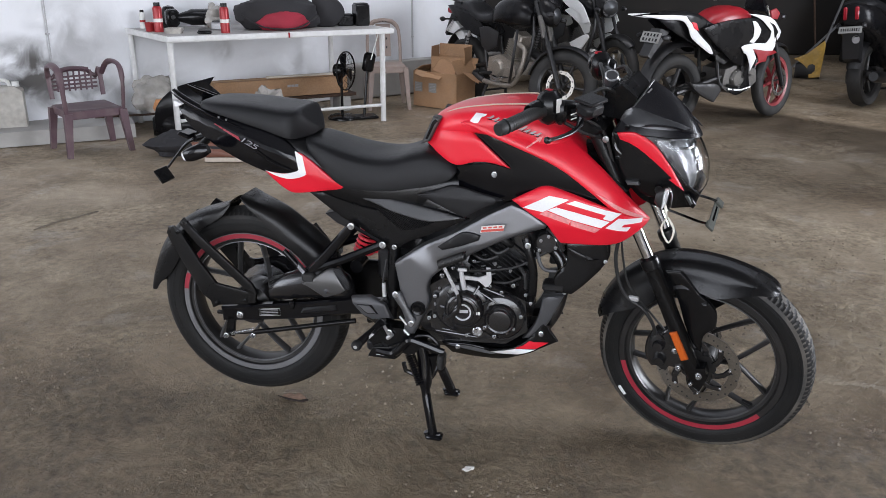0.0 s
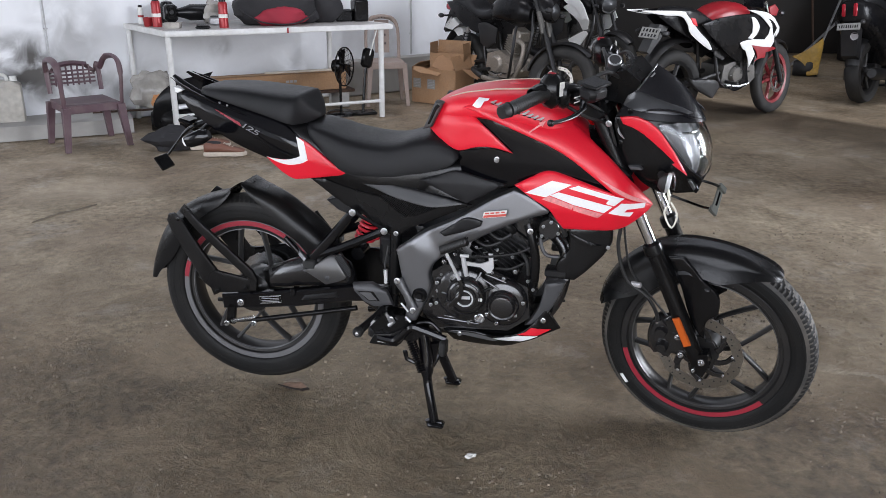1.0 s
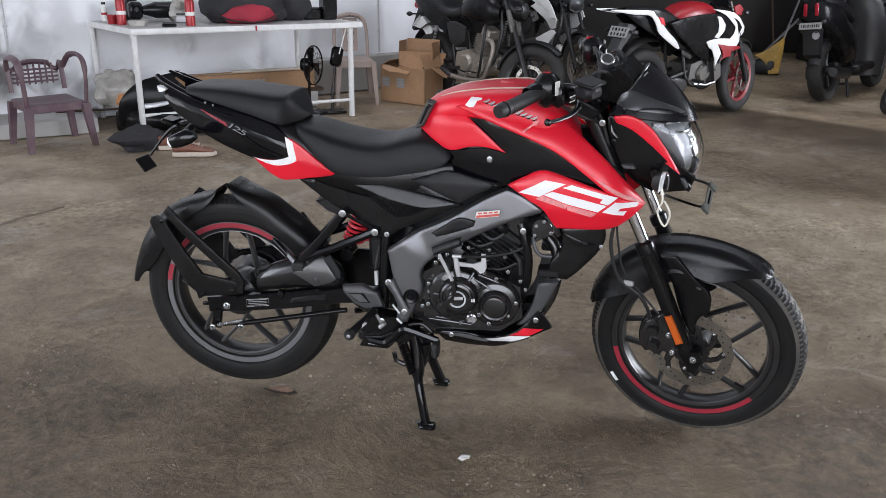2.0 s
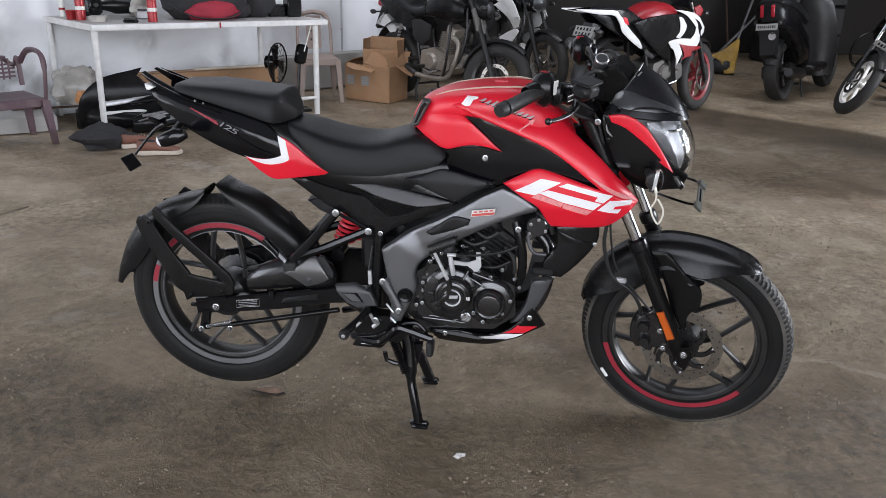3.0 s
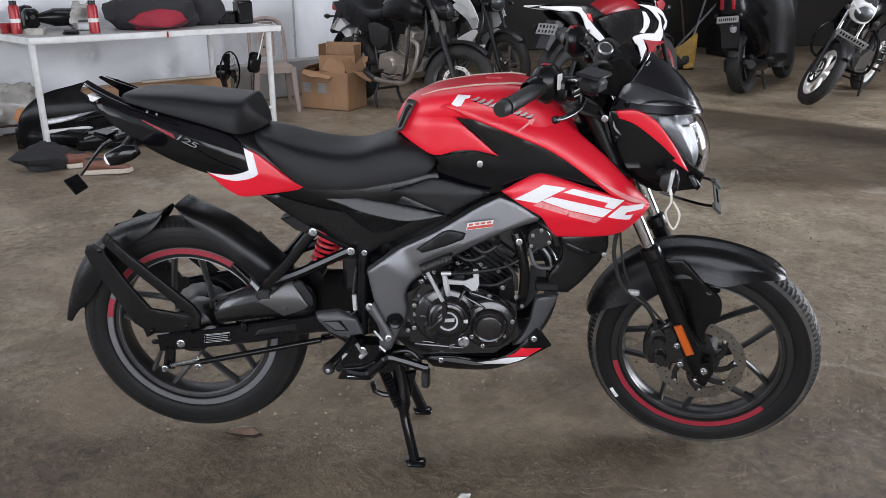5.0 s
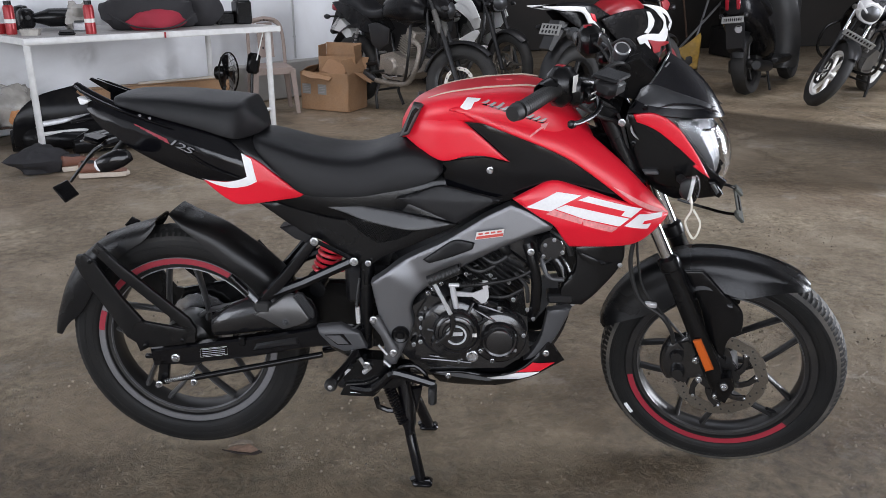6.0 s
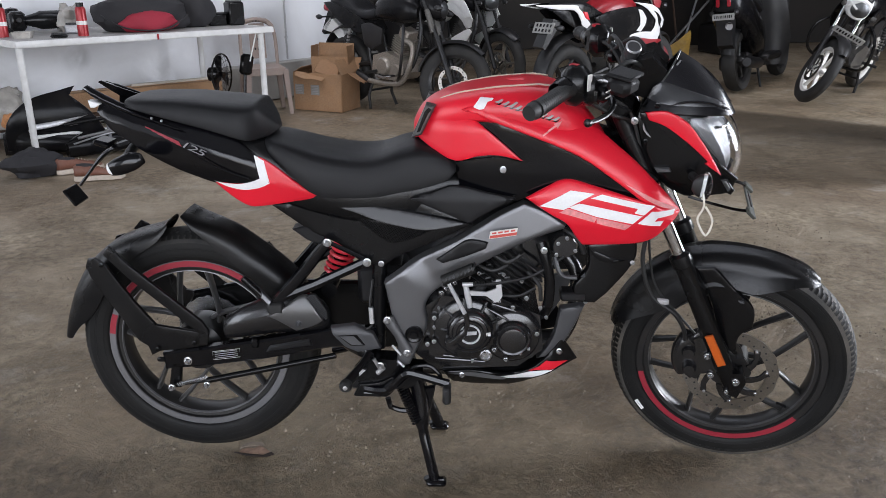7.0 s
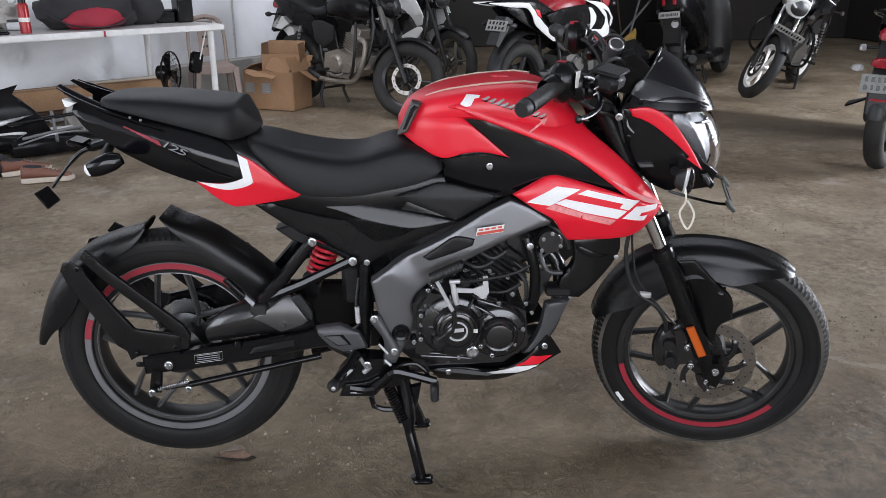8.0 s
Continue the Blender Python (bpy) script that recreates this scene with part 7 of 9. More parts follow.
# ---- the other two-wheelers parked in the hall ----
BODY_BLACK = mat("worn_black_paint", (0.006, 0.006, 0.007), 0.22, 0, 60, 0.3, dust=0.03, spec=0.16)
BODY_WHITE = mat("white_body_paint", (0.72, 0.72, 0.71), 0.32, 0, 60, 0.06, dust=0.10)
DULL_BLACK = mat("faded_black_plastic", (0.008, 0.008, 0.009), 0.42, 0, 300, 0.3, dust=0.03)
DULL_RUBBER = mat("dusty_tyre_rubber", (0.013, 0.0125, 0.012), 0.7, 0, 200, 0.3, dust=0.05)
DULL_ALLOY = mat("oxidised_engine_alloy", (0.11, 0.106, 0.10), 0.42, 0.6, 120, 0.4, 0.0006, dust=0.15)
WHEEL_WHITE = mat("white_alloy_paint", (0.66, 0.65, 0.62), 0.4, 0, 80, 0.1, dust=0.25)
BARE_ALLOY = mat("dusty_bare_alloy", (0.30, 0.27, 0.235), 0.42, 0.55, 120, 0.4, 0.0006, dust=0.2)
YELLOW = mat("faded_yellow_plastic", (0.40, 0.235, 0.03), 0.5, 0, 30, 0.3, dust=0.25)
TAIL_RED = mat("red_lamp_plastic", (0.30, 0.010, 0.02), 0.2, 0, 100, 0.1, coat=0.5)
GREY_PANEL = mat("dark_grey_scooter_panel", (0.016, 0.016, 0.017), 0.36, 0, 200, 0.2, dust=0.04)
TANK_RED = mat("dusty_dark_red_paint", (0.28, 0.009, 0.016), 0.34, 0, 60, 0.15, dust=0.06)
WHEEL_RED = mat("dusty_red_wheel_paint", (0.24, 0.022, 0.03), 0.45, 0, 60, 0.2, dust=0.25)


def plain_tyre(R, w):
    prof = [(0.212, -w * 0.4), (0.235, -w * 0.49), (R - 0.03, -w * 0.48), (R - 0.010, -w * 0.33), (R, 0), (R - 0.010, w * 0.33), (R - 0.03, w * 0.48), (0.235, w * 0.49), (0.212, w * 0.4)]
    k = len(prof)

    def groove(i, j):
        return -0.004 if 3 <= j % k <= 5 and (i + j) % 5 == 0 else 0.0

    return lathe(prof + [(0.205, 0)], 75, True, groove)


def plain_wheel(parent, x, z, R, w, paint, spokes, label, spin=10.0, disc=True, sr=0.2):
    """A wheel with its tyre, hub, spokes and disc. sr: the rim's radius."""
    k = sr / 0.2
    rim = part("wheel", spun(lathe([(0.218 * k, -w * 0.4), (0.210 * k, -w * 0.38), (0.200 * k, -w * 0.30), (0.190 * k, -w * 0.26), (0.187 * k, 0), (0.190 * k, w * 0.26), (0.200 * k, w * 0.30), (0.210 * k, w * 0.38), (0.218 * k, w * 0.4), (0.205 * k, 0)], 48, True), x, z), paint, parent, label)
    tg = plain_tyre(R, w) if sr == 0.2 else lathe([(0.212 * k, -w * 0.4), (0.24 * k, -w * 0.5), (R - 0.02, -w * 0.46), (R, 0), (R - 0.02, w * 0.46), (0.24 * k, w * 0.5), (0.212 * k, w * 0.4), (0.205 * k, 0)], 48, True)
    part("tyre", spun(tg, x, z), DULL_RUBBER, rim, "dusty black tyre", 50)
    part("hub", spun(lathe([(0, -w * 0.6), (0.03, -w * 0.6), (0.045, -w * 0.35), (0.045, w * 0.35), (0.03, w * 0.6), (0, w * 0.6)], 20), x, z), paint, rim)
    for i in range(spokes):
        a = radians(spin + 360 * i / spokes)
        c, s = math.cos(a), math.sin(a)
        q, p = Vector((x + 0.04 * c, 0, z + 0.04 * s)), Vector((x + 0.190 * k * c, 0, z + 0.190 * k * s))
        side = Vector((-s, 0, c))
        rings = [[o + side * (u * hw) + Vector((0, v * w * 0.2, 0)) for u, v in ((-1, -0.6), (0, -1), (1, -0.6), (1, 0.6), (0, 1), (-1, 0.6))] for o, hw in ((q, 0.017), (q.lerp(p, 0.5), 0.010), (p, 0.013))]
        part("spoke", loft(rings), paint, rim)
    if disc:
        part("brake_disc", spun(disc_band(0.092, 0.122, -w * 0.72, 0.004, 24, 72), x, z), DISC, rim, "brake disc")
        arms = [bar((x + 0.03 * math.cos(a), -w * 0.70, z + 0.03 * math.sin(a)), (x + 0.096 * math.cos(a + 0.5), -w * 0.70, z + 0.096 * math.sin(a + 0.5)), 0.008, 6) for a in (radians(72 * i) for i in range(5))]
        slots = [tf(lathe([(0, -0.0006), (0.005, -0.0006), (0.006, 0.0004)], 8), Matrix.Translation((x + 0.107 * math.cos(a), -w * 0.72 - 0.0004, z + 0.107 * math.sin(a)))) for a in (radians(24 * i) for i in range(15))]
        part("disc_carrier", join(*arms), RIM_BLACK, rim)
        for slot in slots:
            part("disc_slot", slot, RIM_BLACK, rim)
    return rim


def plate_with_bars(parent, m, wide, high, rows):
    """A white registration plate whose writing is kept as plain bars; m sets its middle, facing -x."""
    p = part("number_plate", tf(cbox(0.006, wide, high, 0.002), m), PLATE, parent, "white plate with dark print")
    for r in range(rows):
        n = 5 if rows > 1 else 9
        for k in range(n):
            y = (k - (n - 1) / 2) * wide * 0.85 / n
            z = ((rows - 1) / 2 - r) * high * 0.44
            part("print_bar", tf(cbox(0.002, wide * (0.34 + 0.14 * ((k + r) % 2)) / n, high * (0.26 if rows > 1 else 0.42), 0.0005, (-0.0035, y, z)), m), GLOSS_BLACK, p)
    return p


def other_bike(m, label, look_of, group=""):
    """A parked motorcycle, built along x with its rear axle at 0."""
    o = dict(tank=BODY_BLACK, tail=BODY_BLACK, shroud=BODY_BLACK, wheel=RIM_BLACK, spokes=6, engine=DULL_ALLOY, base=1.30, fairing=None, lamp=True, front_steer=0.0, plate=None, fplate=False, slim=False, signal=AMBER, tube=CHROME, tank_high=1.0, spin=10.0, guard=DULL_BLACK)
    o.update(look_of)
    B = thing("motorcycle", m, label, "motorcycle", group)
    WB, R = o["base"], 0.300
    head = Vector((WB - 0.32, 0, 0.90))
    ST = Matrix.Translation(head) @ Matrix.Rotation(radians(o["front_steer"]), 4, Vector((0.438, 0, -0.899))) @ Matrix.Translation(-head)

    def put(name, g, mt, parent=B, lab="", sharp=38):
        return part(name, tf(g, ST), mt, parent, lab, sharp)

    plain_wheel(B, 0, R, R, 0.11, o["wheel"], o["spokes"], "rear wheel", o["spin"], False)
    fw = plain_wheel(B, WB, R, R, 0.09, o.get("front_wheel", o["wheel"]), o["spokes"], "front wheel", o["spin"])
    for ob in (fw, *fw.children):
        ob.data.transform(ST)
    for sg in (-1, 1):
        y = 0.09 * sg
        put("fork_tube", bar((WB - 0.33, y, 0.94), (WB - 0.15, y, 0.60), 0.016, 12), o["tube"], B, "fork tube")
        put("fork_slider", tube([(WB - 0.165, y, 0.63), (WB - 0.15, y, 0.60), (WB + 0.005, y, R - 0.03)], [0.024, 0.023, 0.021], 12), o.get("slider", DULL_BLACK), B)
        part("swing_arm", bar((-0.05, 0.10 * sg, R), (0.45, 0.085 * sg, 0.40), 0.020, 8), DULL_BLACK, B)
        if not o["slim"]:
            part("rear_shock", bar((0.05, 0.115 * sg, 0.36), (0.16, 0.115 * sg, 0.66), 0.014, 10), STEEL, B)
            part("shock_spring", coil((0.06, 0.115 * sg, 0.40), (0.15, 0.115 * sg, 0.63), 0.027, 0.005, 8, 10), o.get("spring", DULL_BLACK), B)
        part("footrest", bar((0.50, 0.10 * sg, 0.33), (0.49, 0.25 * sg, 0.33), 0.013, 8), GRIP, B)
        put("handlebar", tube(curve([(WB - 0.34, 0, 0.98), (WB - 0.36, 0.10 * sg, 1.02), (WB - 0.40, 0.22 * sg, 1.05), (WB - 0.47, 0.36 * sg, 1.04)], 4), 0.011, 8), SATIN_BLACK, B)
        put("handgrip", bar((WB - 0.41, 0.24 * sg, 1.05), (WB - 0.47, 0.37 * sg, 1.04), 0.017, 10), GRIP, B)
        put("hand_lever", tube([(WB - 0.34, 0.18 * sg, 1.03), (WB - 0.35, 0.27 * sg, 1.01), (WB - 0.40, 0.35 * sg, 1.0)], 0.006, 6), ALLOY, B)
        ind = put("front_indicator", tf(body([(-0.03, 0.01, 0.012, -0.012), (0.0, 0.02, 0.022, -0.022), (0.035, 0.008, 0.01, -0.01)]), pose(WB - 0.16, 0.15 * sg, 0.84)), o["signal"], B)
        part("rear_indicator", tf(body([(-0.04, 0.008, 0.01, -0.01), (0.0, 0.02, 0.022, -0.022), (0.035, 0.01, 0.012, -0.012)]), pose(-0.24, 0.14 * sg, 0.74)), o["signal"], B)
        part("indicator_stalk", bar((-0.2, 0.04 * sg, 0.74), (-0.22, 0.13 * sg, 0.74), 0.008, 8), GRIP, B)
        part("frame_tube", tube(curve([(WB - 0.36, 0.03 * sg, 0.88), (WB - 0.32, 0.06 * sg, 0.62), (WB - 0.42, 0.10 * sg, 0.36), (0.55, 0.11 * sg, 0.30), (0.42, 0.10 * sg, 0.36), (0.36, 0.09 * sg, 0.62)], 4), 0.015, 8), DULL_BLACK, B)
        flip = (lambda g: g) if sg < 0 else mirror
        part("tail_panel", flip(shell([(-0.26, 0.86), (-0.10, 0.87), (0.15, 0.82), (0.32, 0.74), (0.40, 0.66), (0.30, 0.62), (0.12, 0.66), (-0.10, 0.76)], lambda x, z: 0.11 - max(0, -x) * 0.15, 0.004, 0.008, 0.03)), o["tail"], B, o.get("tail_label", ""))
        part("side_cover", flip(shell([(0.30, 0.70), (0.42, 0.72), (0.58, 0.68), (0.56, 0.56), (0.44, 0.50), (0.34, 0.54)], lambda x, z: 0.115, 0.004, 0.010, 0.03)), DULL_BLACK, B)
        if o["shroud"]:
            part("tank_shroud", flip(shell([(WB - 0.68, 0.80), (WB - 0.50, 0.86), (WB - 0.34, 0.80), (WB - 0.25, 0.70), (WB - 0.30, 0.62), (WB - 0.38, 0.60), (WB - 0.45, 0.70)], lambda x, z: 0.165 - max(0, 0.72 - z) * 0.3, 0.004, 0.012, 0.03)), o["shroud"], B, o.get("shroud_label", ""))
    case = part("engine", join(hull([(x, y, z) for x, z in ((0.44, 0.32), (0.46, 0.46), (0.62, 0.50), (0.82, 0.44), (0.84, 0.34), (0.74, 0.27), (0.52, 0.27)) for y in (-0.12, 0.12)]), spun(lathe([(0, -0.03), (0.06, -0.03), (0.075, -0.015), (0.08, 0.01)], 24), 0.60, 0.38, -0.12), spun(lathe([(0, -0.02), (0.04, -0.02), (0.05, 0.01)], 20), 0.75, 0.36, -0.12)), o["engine"], B, "oxidised alloy engine")
    em = Matrix.Translation((0.70, 0, 0.46)) @ Matrix.Rotation(radians(22), 4, "Y")
    part("cylinder", tf(cbox(0.11, 0.13, 0.24, 0.012, (0, 0, 0.12)), em), o["engine"], case)
    for k in range(7):
        part("cooling_fin", tf(cbox(0.15, 0.18, 0.006, 0.002, (0, 0, 0.04 + 0.02 * k)), em), o["engine"], case)
    for k in range(6):
        a = radians(60 * k)
        part("cover_bolt", bolt((0.60 + 0.068 * math.cos(a), -0.137, 0.38 + 0.068 * math.sin(a)), 0.006, 0.006), STEEL, case)
    if not o["slim"]:
        part("exhaust_pipe", tube(curve([(0.80, -0.06, 0.60), (0.92, -0.09, 0.55), (0.90, -0.12, 0.38), (0.80, -0.125, 0.26), (0.60, -0.135, 0.24), (0.40, -0.14, 0.25)], 5), 0.021, 12), o.get("pipe", DULL_ALLOY), B, "curved exhaust pipe")
    if not o["slim"]:
        part("muffler", tube([(0.42, -0.14, 0.25), (0.36, -0.145, 0.265), (-0.05, -0.16, 0.36), (-0.10, -0.162, 0.372)], [0.024, 0.042, 0.046, 0.034], 16), o.get("muffler", DULL_BLACK), B, "muffler")
    part("chain_guard", prism([(0.0, 0.40), (0.40, 0.47), (0.42, 0.40), (0.0, 0.34)], 0.085, 0.10, 0.004), DULL_BLACK, B)
    dx = o.get("tank_dx", 0.0)
    part("fuel_tank", tf(body([(0.42, 0.06, 0.80, 0.74), (0.48, 0.11, 0.90, 0.74), (0.60, 0.145, 0.965, 0.74), (0.74, 0.155, 0.985, 0.73), (0.88, 0.13, 0.95, 0.74), (0.96, 0.08, 0.88, 0.76)], 2.8), Matrix.Translation((dx, 0, 0.74 * (1 - o["tank_high"]))) @ Matrix.Scale(o["tank_high"], 4, (0, 0, 1))), o["tank"], B, o.get("tank_label", "fuel tank"))
    part("seat", body([(-0.16, 0.06, 0.90, 0.85), (-0.10, 0.10, 0.925, 0.84), (0.08, 0.12, 0.915, 0.82), (0.17, 0.125, 0.885, 0.79), (0.28, 0.13, 0.83, 0.75), (0.40, 0.125, 0.825, 0.74), (0.50, 0.10, 0.87, 0.76), (0.54, 0.07, 0.885, 0.80)], 3.2), SEAT, B, "long black vinyl seat")
    if not o["slim"]:
        part("grab_rail", tube(curve([(0.05, -0.13, 0.90), (-0.12, -0.13, 0.93), (-0.24, -0.09, 0.95), (-0.27, 0, 0.95), (-0.24, 0.09, 0.95), (-0.12, 0.13, 0.93), (0.05, 0.13, 0.90)], 4), 0.012, 8), SATIN_BLACK, B)
    part("rear_mudguard", guard(0, R, ((172, 0.345, 0.06), (150, 0.355, 0.07), (120, 0.37, 0.075), (95, 0.385, 0.075), (70, 0.40, 0.07)), 0.03, 0.004, 9), o["guard"], B, "rear mudguard")
    put("front_mudguard", guard(WB, R, ((170, 0.325, 0.055), (140, 0.328, 0.065), (105, 0.33, 0.07), (70, 0.33, 0.066), (48, 0.328, 0.04)), 0.03, 0.004, 9), o["guard"], B, "front mudguard")
    if not o["slim"]:
        part("tail_lamp", body([(-0.30, 0.04, 0.84, 0.79), (-0.27, 0.06, 0.86, 0.78), (-0.20, 0.065, 0.87, 0.78)]), TAIL_RED, B, "red tail lamp")
    part("plate_arm", hull([(x, y, z) for x, z in ((-0.22, 0.80), (-0.12, 0.78), (-0.30, 0.58), (-0.33, 0.60)) for y in (-0.05, 0.05)]), DULL_BLACK, B)
    if o["plate"]:
        plate_with_bars(B, pose(-0.27, 0, 0.735, 0, 24, 0), 0.20, 0.085, 2)
    if o["fplate"]:
        plate_with_bars(B, ST @ pose(WB + 0.0, 0, 0.66, 0, -12, 180), 0.30, 0.055, 1)
    if o["lamp"]:
        lampbody = put("headlamp", body([(WB - 0.34, 0.07, 0.98, 0.84), (WB - 0.27, 0.10, 1.0, 0.79), (WB - 0.20, 0.10, 0.97, 0.76), (WB - 0.16, 0.085, 0.93, 0.77)], 2.6), o.get("cowl", BODY_BLACK), B, "headlamp cowl")
        put("headlamp_lens", tf(lathe([(0, 0.035), (0.05, 0.028), (0.08, 0.01), (0.085, -0.01), (0.06, -0.02)], 24), Matrix.Translation((WB - 0.165, 0, 0.85)) @ Matrix.Rotation(radians(-90), 4, "Z") @ Matrix.Scale(0.8, 4, (0, 0, 1))), REFLECTOR, lampbody, "bright headlamp glass")
        put("headlamp_visor", hull([(WB - 0.17, -0.06, 0.94), (WB - 0.17, 0.06, 0.94), (WB - 0.27, -0.05, 1.08), (WB - 0.27, 0.05, 1.08), (WB - 0.30, -0.09, 0.98), (WB - 0.30, 0.09, 0.98)]), SMOKE, lampbody)
    put("instrument_housing", tf(cbox(0.10, 0.20, 0.07, 0.02), pose(WB - 0.31, 0, 1.03, 0, 25, 0)), DULL_BLACK, B)
    for sg in (-1, 1):
        put("mirror_stem", tube([(WB - 0.39, 0.20 * sg, 1.05), (WB - 0.37, 0.25 * sg, 1.18), (WB - 0.38, 0.30 * sg, 1.22)], 0.005, 6), SATIN_BLACK, B)
        put("mirror", tf(body([(-0.008, 0.04, 0.03, -0.03), (0.0, 0.065, 0.045, -0.045), (0.03, 0.05, 0.035, -0.035)]), pose(WB - 0.38, 0.33 * sg, 1.24)), SATIN_BLACK, B)
    if not o["slim"]:
        part("centre_stand", join(tube([(0.44, -0.10, 0.27), (0.40, -0.13, 0.12), (0.44, -0.15, 0.008)], 0.013, 8), tube([(0.44, 0.10, 0.27), (0.40, 0.13, 0.12), (0.44, 0.15, 0.008)], 0.013, 8), bar((0.41, -0.12, 0.16), (0.41, 0.12, 0.16), 0.010, 8)), DULL_BLACK, B, "centre stand")
    part("brake_pedal", tube([(0.50, -0.13, 0.30), (0.62, -0.16, 0.29), (0.72, -0.165, 0.31)], 0.009, 8), STEEL, B)
    return B


PARK = "motorcycles parked along the back of the hall"
A_BIKE = other_bike(pose(0.184, 7.915, 0, 0, 0, -55), "dusty black commuter motorcycle with bare alloy engine", dict(shroud=None, slider=DULL_BLACK, spokes=5, spin=70, pipe=BARE_ALLOY, engine=BARE_ALLOY, front_steer=-30, signal=DULL_BLACK, tube=DULL_BLACK), PARK)
part("rear_hugger", prism([(-0.34, 0.62), (-0.20, 0.74), (-0.02, 0.62), (0.0, 0.52), (-0.05, 0.52), (-0.16, 0.60)], -0.05, 0.05, 0.006), BODY_WHITE, A_BIKE, "pale inner mudguard piece")
A_STEER = Matrix.Translation((0.98, 0, 0.90)) @ Matrix.Rotation(radians(-30), 4, Vector((0.438, 0, -0.899))) @ Matrix.Translation((-0.98, 0, -0.90))
for y in (-0.09, 0.09):
    part("fork_shroud", tf(tube([(1.03, y, 0.83), (1.08, y, 0.72), (1.10, y, 0.66)], [0.022, 0.026, 0.02], 10), A_STEER), DULL_ALLOY, A_BIKE, "dull metal fork shroud")
part("crash_guard", tube(curve([(0.86, -0.13, 0.72), (0.96, -0.24, 0.56), (0.90, -0.22, 0.36), (0.78, -0.14, 0.28)], 5), 0.012, 8), DULL_BLACK, A_BIKE)

B_BIKE = other_bike(pose(0.98, 9.03, 0, 0, 0, -63), "black and white street motorcycle parked nose out", dict(shroud=BODY_WHITE, shroud_label="white tank shroud", wheel=DISC, spokes=5, tank=BODY_BLACK, tail=BODY_WHITE, front_steer=0, signal=DULL_BLACK, tube=DULL_BLACK), PARK)
for sg in (-1, 1):
    flip = (lambda g: g) if sg < 0 else mirror
    part("white_flash", flip(shell([(0.58, 0.90), (0.76, 0.93), (0.94, 0.86), (1.06, 0.72), (0.96, 0.70), (0.86, 0.80), (0.70, 0.84)], lambda x, z: 0.175, 0.004, 0.006, 0.03)), BODY_WHITE, B_BIKE, "white side flash")
    part("belly_flash", flip(shell([(0.70, 0.50), (0.95, 0.60), (1.02, 0.58), (0.90, 0.46), (0.78, 0.42)], lambda x, z: 0.14, 0.004, 0.006, 0.03)), BODY_WHITE, B_BIKE, "white lower flash")

